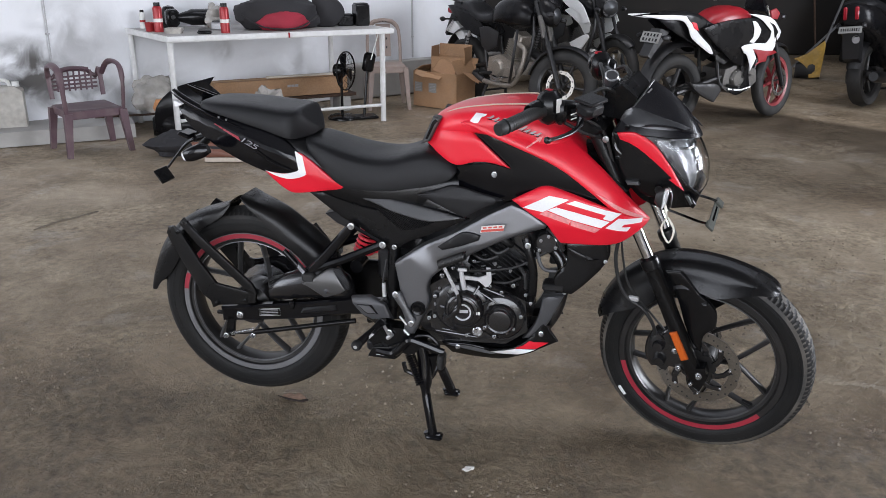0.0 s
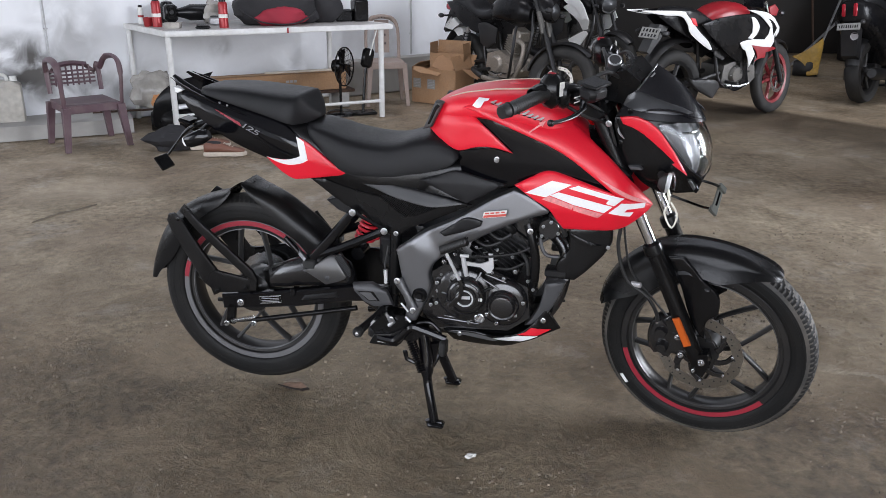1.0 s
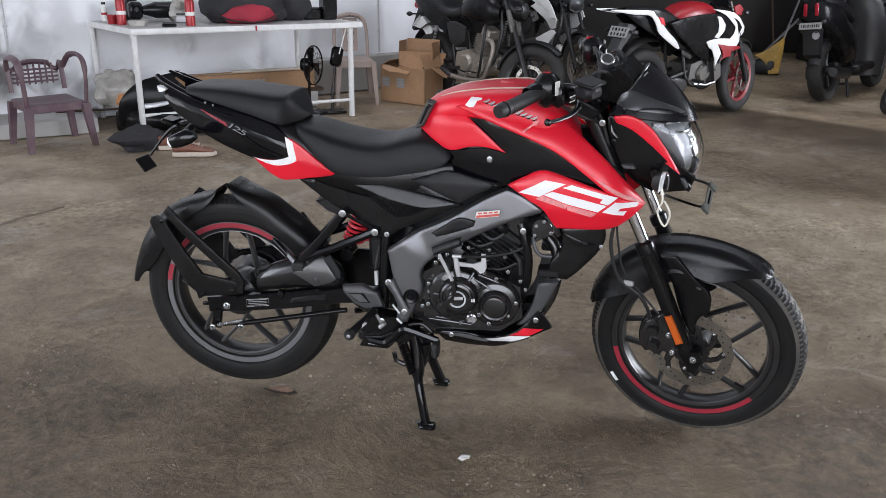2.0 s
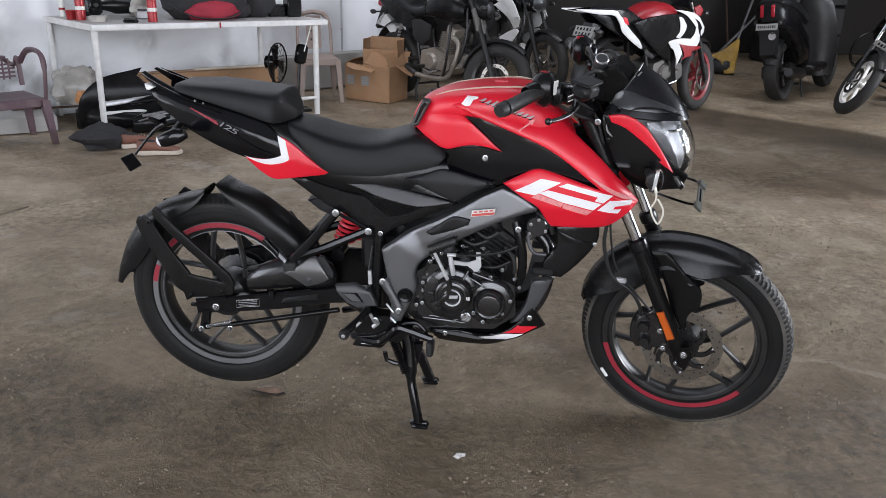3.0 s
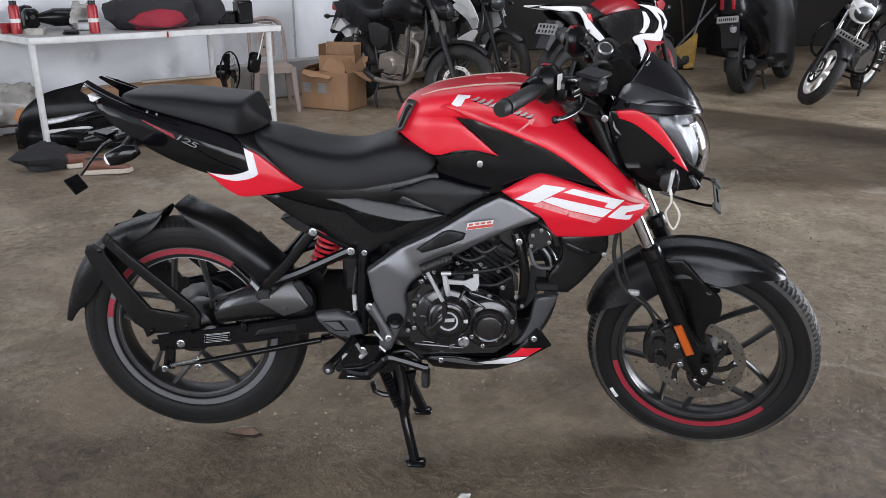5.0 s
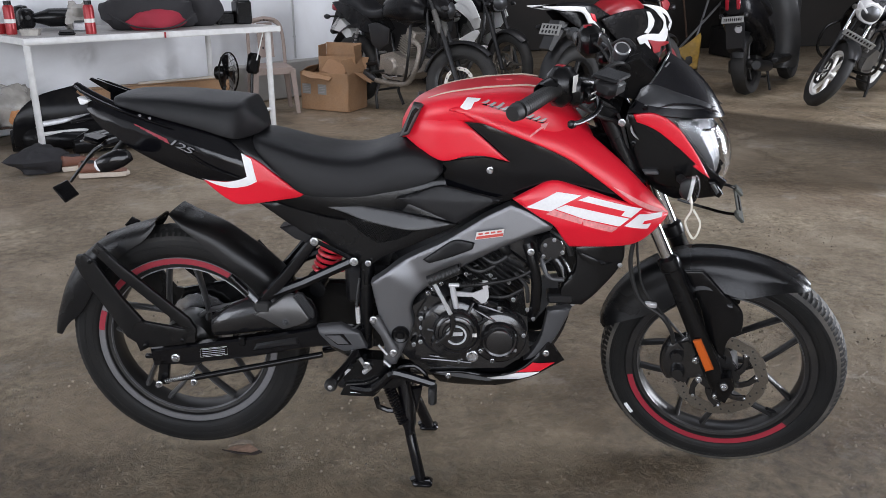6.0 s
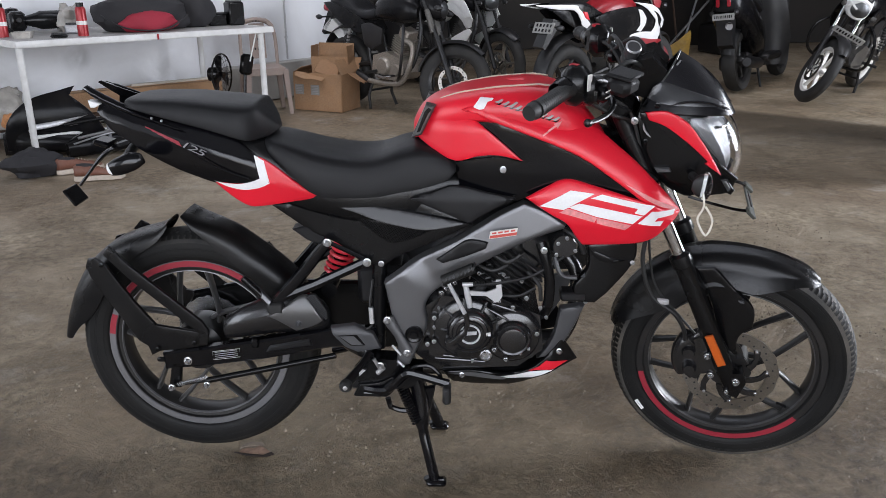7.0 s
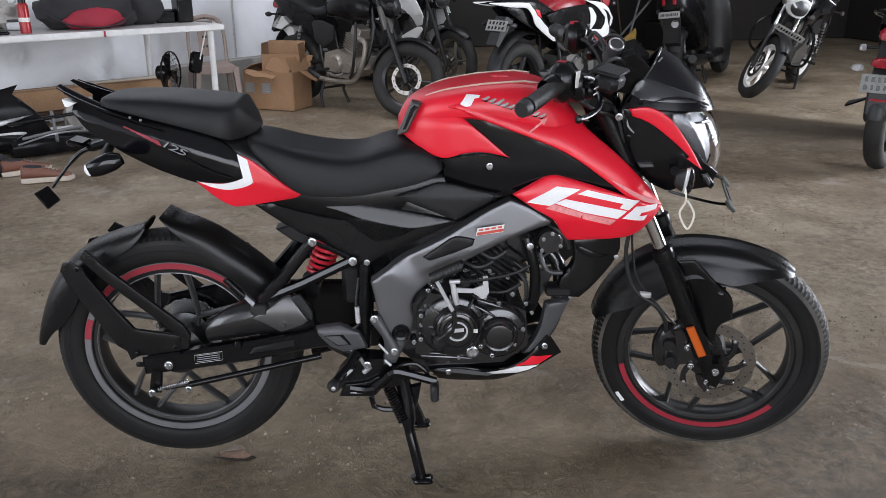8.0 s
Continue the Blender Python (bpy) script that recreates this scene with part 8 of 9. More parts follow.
D_BIKE = other_bike(pose(1.77, 6.626, 0, 0, 0, 31), "red, white and black faired sports motorcycle with red rims", dict(tank=TANK_RED, tank_label="red fuel tank", shroud=None, wheel=RIM_BLACK, front_wheel=WHEEL_RED, spokes=6, tail=BODY_BLACK, plate=True, lamp=False, base=1.20, tank_dx=-0.21, front_steer=-12, slim=True, signal=DULL_BLACK, tank_high=0.86), PARK)
part("side_stand", tube([(0.42, 0.10, 0.28), (0.36, 0.20, 0.10), (0.34, 0.25, 0.008)], 0.012, 8), DULL_BLACK, D_BIKE)
for sg in (-1, 1):
    flip = (lambda g: g) if sg < 0 else mirror
    part("side_fairing", flip(shell([(0.10, 0.80), (0.30, 0.84), (0.55, 0.86), (0.72, 0.85), (0.92, 0.80), (0.97, 0.66), (0.80, 0.54), (0.66, 0.46), (0.50, 0.52), (0.36, 0.60), (0.22, 0.70)], lambda x, z: 0.176 - max(0, 0.62 - z) * 0.2, 0.004, 0.012, 0.03)), BODY_BLACK, D_BIKE, "black side fairing")
    for pts, mt, lab, out in (([(0.556, 0.897), (0.77, 0.874), (0.879, 0.837), (1.028, 0.74), (1.019, 0.698), (0.955, 0.658), (0.95, 0.624), (0.895, 0.58), (0.801, 0.598), (0.672, 0.618), (0.724, 0.543), (0.668, 0.445), (0.649, 0.505), (0.606, 0.575), (0.57, 0.593), (0.532, 0.637), (0.566, 0.652), (0.675, 0.663), (0.815, 0.656), (0.857, 0.696), (0.867, 0.746), (0.798, 0.799), (0.712, 0.851)], BODY_WHITE, "white nose fairing panel", 0.190),
                              ([(0.823, 0.823), (0.884, 0.799), (0.969, 0.739), (0.921, 0.685), (0.899, 0.728), (0.876, 0.779)], BODY_BLACK, "black lamp recess in the fairing", 0.193),
                              ([(0.629, 0.838), (0.68, 0.828), (0.742, 0.768), (0.732, 0.718), (0.675, 0.663), (0.624, 0.674), (0.665, 0.713), (0.66, 0.779)], BODY_WHITE, "white fairing strip", 0.187),
                              ([(0.668, 0.619), (0.823, 0.597), (0.953, 0.59), (0.996, 0.571), (0.946, 0.565), (0.845, 0.554), (0.841, 0.511), (0.778, 0.506), (0.719, 0.484), (0.751, 0.516), (0.73, 0.56)], TANK_RED, "red fairing point", 0.194)):
        part("fairing_flash", flip(shell(pts, lambda x, z: out - max(0, x - 0.9) * 0.3, 0.004, 0.003, 0.025)), mt, D_BIKE, lab)
    part("tail_strip", flip(shell([(-0.442, 0.909), (-0.094, 0.898), (-0.033, 0.865), (0.097, 0.75), (0.214, 0.665), (0.265, 0.602), (0.224, 0.604), (0.022, 0.722), (-0.023, 0.795), (-0.088, 0.859), (-0.231, 0.869), (-0.426, 0.898)], lambda x, z: 0.150 - max(0, -x) * 0.15, 0.004, 0.003, 0.025)), BODY_WHITE, D_BIKE, "white tail strip")
    part("tail_tip", flip(shell([(-0.003, 0.849), (0.044, 0.84), (0.075, 0.783), (0.027, 0.801)], lambda x, z: 0.155, 0.004, 0.003, 0.02)), RED, D_BIKE)
    part("tail_cowl", flip(shell([(-0.40, 0.895), (-0.09, 0.86), (-0.02, 0.79), (0.02, 0.72), (0.20, 0.61), (0.30, 0.58), (0.42, 0.62), (0.35, 0.78), (0.10, 0.88), (-0.10, 0.905)], lambda x, z: 0.138 - max(0, -x) * 0.15, 0.004, 0.010, 0.03)), BODY_BLACK, D_BIKE, "black tail cowl")
    part("lower_fairing", flip(shell([(0.55, 0.62), (0.70, 0.60), (0.70, 0.44), (0.74, 0.30), (0.60, 0.25), (0.50, 0.28), (0.62, 0.36), (0.60, 0.50)], lambda x, z: 0.150, 0.004, 0.008, 0.03)), BODY_BLACK, D_BIKE, "black lower fairing")
    part("muffler_cover", flip(shell([(0.02, 0.40), (0.10, 0.375), (0.33, 0.36), (0.39, 0.30), (0.32, 0.215), (0.127, 0.305)], lambda x, z: 0.165, 0.03, 0.012, 0.03)), GREY_PANEL, D_BIKE, "dark grey muffler cover")
part("hand_cover", tf(shell([(0.0, 0.0), (0.07, 0.02), (0.12, -0.02), (0.10, -0.07), (0.03, -0.06)], lambda x, z: 0.01, 0.01, 0.006, 0.02), pose(0.92, -0.10, 0.90)), TANK_RED, D_BIKE, "red mirror housing")
part("nose", body([(0.74, 0.13, 0.92, 0.66), (0.90, 0.15, 0.88, 0.60), (1.04, 0.11, 0.82, 0.60), (1.12, 0.05, 0.74, 0.64)], 2.6), BODY_BLACK, D_BIKE)
part("windscreen", hull([(1.04, -0.05, 0.85), (1.04, 0.05, 0.85), (0.86, -0.11, 0.90), (0.86, 0.11, 0.90), (0.82, -0.06, 1.06), (0.82, 0.06, 1.06), (0.86, 0, 1.06)]), SMOKE, D_BIKE, "smoked windscreen")

F_BIKE = other_bike(pose(5.16, 7.86, 0, 0, 0, 218) @ pose(0, 0, 0, -15), "black commuter motorcycle with white lamp cowl and white wheels", dict(tank=BODY_BLACK, shroud=BODY_BLACK, wheel=WHEEL_WHITE, spokes=6, tail=BODY_BLACK, fplate=True, front_steer=-38, cowl=BODY_WHITE, signal=DULL_ALLOY), PARK)
part("lamp_cross", join(tf(cbox(0.006, 0.12, 0.018, 0.003), pose(1.185, 0.02, 0.88, 35, 0, 0)), tf(cbox(0.006, 0.12, 0.018, 0.003), pose(1.186, 0.02, 0.88, -35, 0, 0))), BODY_WHITE, F_BIKE, "white tape cross on the headlamp")
part("crash_guard", tube(curve([(0.86, -0.10, 0.74), (0.98, -0.26, 0.62), (0.96, -0.27, 0.40), (0.80, -0.14, 0.30), (0.80, 0.14, 0.30), (0.96, 0.27, 0.40), (0.98, 0.26, 0.62), (0.86, 0.10, 0.74)], 5), 0.013, 8), SATIN_BLACK, F_BIKE, "black crash guard hoop")

G_BIKE = other_bike(pose(3.42, 4.56, 0, 0, 0, 36), "black commuter motorcycle seen from its red tail lamp", dict(plate=False, spokes=6), PARK)
plate_with_bars(G_BIKE, pose(-0.345, 0, 0.555, 0, 10, 0), 0.20, 0.105, 2)
part("plate_reflector", cbox(0.01, 0.09, 0.035, 0.003, (-0.315, 0, 0.45)), TAIL_RED, G_BIKE, "red reflector below the plate")
part("mud_flap", hull([(x, y, z) for x, z in ((-0.30, 0.60), (-0.33, 0.38), (-0.28, 0.36), (-0.24, 0.60)) for y in (-0.05, 0.05)]), DULL_BLACK, G_BIKE)
part("lower_tail_lamp", body([(-0.36, 0.03, 0.695, 0.645), (-0.34, 0.06, 0.70, 0.64), (-0.28, 0.06, 0.70, 0.64)]), TAIL_RED, G_BIKE, "red tail lamp")
for y in (-0.13, 0.13):
    part("rear_indicator", tf(body([(-0.03, 0.02, 0.014, -0.014), (0.0, 0.035, 0.022, -0.022), (0.03, 0.02, 0.012, -0.012)]), pose(-0.33, y, 0.635)), AMBER, G_BIKE, "clear turn signal")
part("pillion_step", tube([(0.10, 0.12, 0.42), (0.02, 0.25, 0.36), (0.16, 0.27, 0.36), (0.22, 0.14, 0.40)], 0.009, 8), SATIN_BLACK, G_BIKE)


def scooter(m, label):
    """A scooter seen from behind, along x with its rear axle at 0."""
    S = thing("scooter", m, label, "scooter", PARK)
    plain_wheel(S, 0, 0.29, 0.29, 0.13, RIM_BLACK, 5, "rear wheel", 10, False, 0.19)
    plain_wheel(S, 1.34, 0.29, 0.29, 0.11, RIM_BLACK, 5, "front wheel", 10, True, 0.19)
    part("rear_body", body([(-0.38, 0.07, 0.93, 0.76), (-0.30, 0.14, 0.94, 0.70), (-0.10, 0.19, 0.90, 0.58), (0.15, 0.19, 0.76, 0.36), (0.36, 0.16, 0.70, 0.30), (0.44, 0.13, 0.60, 0.28)], 3.0), BODY_BLACK, S, "black rear body")
    part("seat", body([(-0.30, 0.10, 0.96, 0.89), (-0.15, 0.14, 0.97, 0.87), (0.15, 0.15, 0.90, 0.77), (0.40, 0.12, 0.80, 0.70), (0.46, 0.08, 0.76, 0.70)], 3.2), SEAT, S, "long black seat")
    part("floorboard", cbox(0.46, 0.34, 0.07, 0.02, (0.66, 0, 0.27)), DULL_BLACK, S)
    part("leg_shield", loft([[Vector((x, y, z)) for x, y in ((x0 + 0.05, -w), (x0 - 0.02, -w * 0.6), (x0 - 0.03, 0), (x0 - 0.02, w * 0.6), (x0 + 0.05, w), (x0 + 0.10, w * 0.6), (x0 + 0.12, 0), (x0 + 0.10, -w * 0.6))] for x0, w, z in ((0.92, 0.19, 0.16), (0.94, 0.23, 0.42), (0.92, 0.22, 0.65), (0.90, 0.19, 0.85), (0.89, 0.13, 0.97))]), GREY_PANEL, S, "dark grey leg shield")
    part("front_mudguard", guard(1.34, 0.29, ((160, 0.32, 0.06), (120, 0.325, 0.075), (80, 0.325, 0.075), (30, 0.315, 0.05)), 0.05, 0.004, 9), BODY_BLACK, S)
    part("steering_column", bar((1.24, 0, 0.30), (0.93, 0, 1.0), 0.03, 12), DULL_BLACK, S)
    for sg in (-1, 1):
        part("handlebar", tube([(0.92, 0, 1.02), (0.90, 0.18 * sg, 1.05), (0.84, 0.34 * sg, 1.04)], 0.014, 8), GRIP, S)
        part("mirror", tf(body([(-0.008, 0.04, 0.03, -0.03), (0.0, 0.06, 0.045, -0.045), (0.02, 0.05, 0.035, -0.035)]), pose(0.88, 0.30 * sg, 1.22)), SATIN_BLACK, S)
        part("mirror_stem", bar((0.89, 0.2 * sg, 1.05), (0.88, 0.29 * sg, 1.2), 0.005, 6), SATIN_BLACK, S)
        part("rear_indicator", tf(body([(-0.03, 0.01, 0.012, -0.012), (0.0, 0.02, 0.022, -0.022), (0.03, 0.01, 0.012, -0.012)]), pose(-0.36, 0.11 * sg, 0.75)), DULL_BLACK, S)
    part("head_cowl", body([(0.84, 0.10, 1.04, 0.94), (0.92, 0.15, 1.08, 0.93), (1.0, 0.12, 1.06, 0.94), (1.04, 0.06, 1.0, 0.95)]), GREY_PANEL, S)
    for y in (-0.05, 0.05):
        part("tail_lamp", cbox(0.03, 0.035, 0.11, 0.008, (-0.375, y, 0.855)), TAIL_RED, S, "red tail lamp bar")
    plate_with_bars(S, pose(-0.385, 0, 0.715, 0, 16, 0), 0.20, 0.06, 1)
    part("plate_arm", hull([(x, y, z) for x, z in ((-0.25, 0.74), (-0.38, 0.73), (-0.35, 0.46), (-0.28, 0.42)) for y in (-0.07, 0.07)]), DULL_BLACK, S)
    part("badge", tf(lathe([(0, -0.004), (0.03, -0.004), (0.035, 0.004)], 20), pose(-0.375, -0.05, 0.63, 0, 0, 90)), STEEL, S, "bright round badge")
    part("muffler", tube([(0.20, -0.15, 0.25), (0.12, -0.16, 0.25), (-0.22, -0.17, 0.29), (-0.26, -0.17, 0.295)], [0.03, 0.05, 0.055, 0.04], 14), DULL_BLACK, S)
    part("rear_mudguard", guard(0, 0.29, ((165, 0.32, 0.06), (140, 0.33, 0.07), (100, 0.335, 0.07)), 0.03, 0.004, 9), DULL_BLACK, S)
    part("engine", cbox(0.34, 0.16, 0.16, 0.03, (0.10, 0.08, 0.27)), DULL_BLACK, S)
    part("centre_stand", join(tube([(0.28, -0.10, 0.24), (0.25, -0.14, 0.008)], 0.012, 8), tube([(0.28, 0.10, 0.24), (0.25, 0.14, 0.008)], 0.012, 8), bar((0.26, -0.1, 0.14), (0.26, 0.1, 0.14), 0.01, 8)), DULL_BLACK, S)
    return S


scooter(pose(3.87, 7.75, 0, 0, 0, 44) @ pose(0, 0, 0, -7), "black scooter with grey leg shield parked facing the wall")


# ---- table, chairs, cartons and clutter along the white wall ----
TABLE_WHITE = mat("chipped_white_enamel", (0.62, 0.62, 0.61), 0.45, 0, 25, 0.12, 0.0004, dust=0.15)
TABLE_TOP = mat("grimy_table_top", (0.34, 0.33, 0.32), 0.55, 0, 20, 0.3, dust=0.3)
MAROON = mat("faded_maroon_plastic", (0.085, 0.046, 0.058), 0.45, 0, 60, 0.12, 0.0004, dust=0.18)
BROWN_PLASTIC = mat("sun_faded_brown_plastic", (0.29, 0.225, 0.195), 0.5, 0, 60, 0.12, 0.0004, dust=0.18)
CARDBOARD = mat("corrugated_cardboard", (0.31, 0.178, 0.092), 0.8, 0, 90, 0.22, 0.0008, coarse=5, dust=0.15)
CARD_INNER = mat("cardboard_inner_face", (0.30, 0.17, 0.09), 0.85, 0, 90, 0.15, 0.0006)
WOOD_TAPE = mat("tan_paper_tape", (0.42, 0.25, 0.12), 0.5, 0, 60, 0.15)
CLOTH_BLACK = mat("black_bag_cloth", (0.016, 0.015, 0.017), 0.8, 0, 240, 0.3, 0.001)
CLOTH_RED = mat("dark_red_bag_cloth", (0.26, 0.012, 0.028), 0.75, 0, 240, 0.2, 0.001)
CAN_RED = mat("red_printed_tin", (0.30, 0.018, 0.022), 0.3, 0.2, 60, 0.15)
CAN_WHITE = mat("white_plastic_bottle", (0.66, 0.66, 0.63), 0.4, 0, 60, 0.08)
SHOE_BROWN = mat("brown_shoe_leather", (0.16, 0.062, 0.038), 0.55, 0, 120, 0.2, 0.0006, dust=0.15)
SOLE = mat("pale_rubber_sole", (0.50, 0.43, 0.36), 0.7, 0, 100, 0.15, dust=0.2)
POLYTHENE = mat("cloudy_polythene", (0.36, 0.34, 0.31), 0.25, 0, 14, 0.35, 0.004)
SILVER = mat("dull_silver_paint", (0.36, 0.36, 0.37), 0.3, 0.7, 100, 0.2)
RUST = mat("rusty_steel", (0.06, 0.034, 0.022), 0.8, 0.3, 60, 0.4, 0.001)
GREY_PIPE = mat("grey_conduit", (0.40, 0.40, 0.40), 0.5, 0, 60, 0.1)

tm = pose(-2.02, 6.09, 0, 0, 0, 27.6)
SKEW = Matrix(((1, -0.20, 0, 0), (0, 0.92, 0, 0), (0, 0, 1, 0), (0, 0, 0, 1)))
table = thing("table", tm, "white steel-framed work table with a chipped grimy top", "table")
part("tabletop", tf(cbox(1.76, 0.91, 0.012, 0.003, (0.86, 0.425, 0.746)), SKEW), TABLE_TOP, table, "grimy grey tabletop")
for y in (-0.03, 0.88):
    part("edge_rail", tf(cbox(1.78, 0.025, 0.042, 0.004, (0.86, y, 0.732)), SKEW), TABLE_WHITE, table, "chipped white edge rail")
for x in (-0.020, 1.738):
    part("edge_rail", tf(cbox(0.025, 0.88, 0.042, 0.004, (x, 0.425, 0.732)), SKEW), TABLE_WHITE, table)
for x in (0.0, 1.665):
    for y in (0.0, 0.84):
        part("leg", tf(tube([(x, y, 0.0), (x, y, 0.712)], 0.021, 12), SKEW), TABLE_WHITE, table, "white tubular leg")
part("stretcher", tf(bar((0.0, 0.0, 0.135), (1.665, 0.0, 0.135), 0.013, 8), SKEW), TABLE_WHITE, table)
part("stretcher", tf(bar((0.0, 0.84, 0.135), (1.665, 0.84, 0.135), 0.013, 8), SKEW), TABLE_WHITE, table)
part("rust_chip", cbox(0.012, 0.004, 0.040, 0.001, (0.88, -0.044, 0.732)), CAN_RED, table, "red paint mark on the rail")


def plastic_chair(m, label, plastic, high, lattice, arms=True, down=0.0):
    """A moulded armchair; its front is towards -y."""
    C = thing("plastic_chair", m, label, "chair")
    seat = []
    for i in range(9):
        y = -0.22 + 0.44 * i / 8
        seat.append([Vector((x, y, 0.375 - down - 0.015 * math.sin(math.pi * (i / 8)) * (1 - (x / 0.24) ** 2) - (0.02 if i == 0 else 0))) for x in np.linspace(-0.23, 0.23, 9)])
    low = [[p - Vector((0, 0, 0.014)) for p in r] for r in seat]
    part("seat", loft([a + b[::-1] for a, b in zip(seat, low)]), plastic, C)
    part("apron", join(cbox(0.46, 0.014, 0.055, 0.004, (0, -0.225, 0.345 - down)), cbox(0.014, 0.44, 0.055, 0.004, (-0.232, 0, 0.345 - down)), cbox(0.014, 0.44, 0.055, 0.004, (0.232, 0, 0.345 - down))), plastic, C)
    for sx in (-1, 1):
        for sy in (-1, 1):
            rings = [[Vector((sx * (0.225 + 0.045 * (0.37 - z) / 0.37) + u * w, sy * (0.205 + 0.035 * (0.37 - z) / 0.37) + v * w, z)) for u, v in ((-1, -1), (1, -1), (1, 1), (-1, 1))] for z, w in ((0.0, 0.022), (0.15, 0.027), (0.36 - down, 0.034))]
            part("leg", loft(rings), plastic, C)
        if arms:
            part("armrest", tube(curve([(0.245 * sx, -0.215, 0.35 - down), (0.258 * sx, -0.235, 0.50), (0.262 * sx, -0.19, 0.60), (0.262 * sx, -0.05, 0.625), (0.255 * sx, 0.12, 0.60), (0.235 * sx, 0.22, 0.52)], 5), [0.020] * 6 + [0.028] * 14 + [0.024] * 6, 10, 0.6), plastic, C)
    for sx in (-1, 1):
        part("back_post", tube(curve([(0.225 * sx, 0.21, 0.36), (0.225 * sx, 0.25, 0.55), (0.20 * sx, 0.285, high - 0.05), (0.12 * sx, 0.295, high)], 4), 0.022, 8, 0.7), plastic, C)
    part("back_top_rail", tube(curve([(-0.14, 0.292, high - 0.003), (0, 0.30, high + 0.012), (0.14, 0.292, high - 0.003)], 5), 0.024, 8, 0.8), plastic, C)
    if lattice:
        for k in range(7):
            part("back_slat", cbox(0.016, 0.012, high - 0.40, 0.003, (-0.15 + 0.05 * k, 0.262, (high + 0.40) / 2)), plastic, C)
        for k in range(4):
            part("back_slat", cbox(0.40, 0.012, 0.014, 0.003, (0, 0.264, 0.42 + (high - 0.46) * k / 3)), plastic, C)
    else:
        back = []
        for i in range(8):
            z = 0.42 + (high - 0.44) * i / 7
            back.append([Vector((x, 0.235 + 0.055 * i / 7 + 0.02 * (1 - (x / 0.16) ** 2), z)) for x in np.linspace(-0.10, 0.10, 7)])
        lowb = [[p + Vector((0, 0.010, 0)) for p in r] for r in back]
        splat = part("back_splat", loft([a + b[::-1] for a, b in zip(back, lowb)]), plastic, C)
        for i in range(4):
            for j in range(3):
                part("back_hole", cbox(0.018, 0.004, 0.018, 0.001, (-0.04 + 0.04 * j, 0.2485 + 0.0105 * i, 0.50 + 0.075 * i)), CLOTH_BLACK, splat)
    return C


plastic_chair(pose(-2.53, 5.74, 0, 0, 0, 40) @ Matrix.Diagonal((0.78, 0.82, 0.97, 1)), "maroon plastic armchair with a low lattice back", MAROON, 0.545, True, True, 0.055)
plastic_chair(pose(-0.565, 7.53, 0, 0, 0, 12) @ Matrix.Diagonal((0.66, 0.72, 1.02, 1)), "faded brown armless plastic chair behind the table", BROWN_PLASTIC, 0.72, False, False)

# cartons
def carton(name, m, sx, sy, sz, label, flaps, labels=0):
    C = thing(name, m, label, "box")
    t = 0.006
    for x, y, a, b in ((0, -sy / 2, sx, t), (0, sy / 2, sx, t), (-sx / 2, 0, t, sy - 2 * t), (sx / 2, 0, t, sy - 2 * t)):
        part("side", cbox(a, b, sz, 0.0015, (x, y, sz / 2)), CARDBOARD, C)
    part("bottom", cbox(sx - 2 * t, sy - 2 * t, t, 0.001, (0, 0, t)), CARD_INNER, C)
    for edge, deg, size in flaps:
        g = cbox(sx * 0.98 if edge in "fb" else sy * 0.98, size, t * 0.7, 0.001, (0, size / 2, 0))
        at = {"f": pose(0, -sy / 2, sz, 0, 0, 180), "b": pose(0, sy / 2, sz), "l": pose(-sx / 2, 0, sz, 0, 0, 90), "r": pose(sx / 2, 0, sz, 0, 0, -90)}[edge]
        part("flap", tf(g, at @ pose(0, 0, 0, deg)), CARDBOARD, C, "open cardboard flap")
    for k in range(labels):
        lb = part("paper_label", cbox(0.085, 0.002, 0.085, 0.0006, (-0.02 - 0.155 * k, -sy / 2 - t / 2 - 0.001, sz * 0.56)), PLATE, C, "white paper label with small print")
        for r in range(5):
            part("print_bar", cbox(0.065 - 0.01 * (r % 2), 0.001, 0.004, 0.0002, (-0.02 - 0.155 * k, -sy / 2 - t / 2 - 0.0025, sz * 0.56 + 0.03 - 0.014 * r)), GREY_DECAL, lb)
    return C


big_box = carton("cardboard_box", pose(-0.045, 7.62, 0, 0, 0, -34), 0.47, 0.31, 0.315, "large torn cardboard box with open flaps and paper labels", (("f", 196, 0.09), ("r", 118, 0.13), ("b", 60, 0.12), ("l", 150, 0.10)), 2)
for k, (x, y, z, a, b, c, w, h) in enumerate(((0.05, -0.10, 0.30, 50, 18, 20, 0.20, 0.17), (-0.13, 0.0, 0.30, 40, -14, -25, 0.24, 0.16), (0.225, 0.02, 0.315, -150, 8, 92, 0.14, 0.17), (-0.06, -0.14, 0.31, 205, 6, 4, 0.30, 0.09))):
    part("torn_flap", tf(prism([(-w / 2, 0), (-w * 0.42, h * 0.7), (-w * 0.1, h), (w * 0.2, h * 0.82), (w * 0.46, h * 0.9), (w / 2, 0.0)], -0.003, 0.003, 0.001), pose(x, y, z, a - 90, b, c)), CARDBOARD if k % 2 else CARD_INNER, big_box, "torn cardboard flap")
part("blue_mark", cbox(0.002, 0.030, 0.030, 0.0005, (0.2365, -0.03, 0.06)), mat("blue_print", (0.12, 0.16, 0.36), 0.6), big_box)
carton("cardboard_box", pose(0.02, 7.665, 0.010, 0, 0, -24), 0.33, 0.17, 0.43, "tall opened cardboard box standing inside the larger one", (("b", 84, 0.10), ("r", 96, 0.09), ("l", 92, 0.09)))
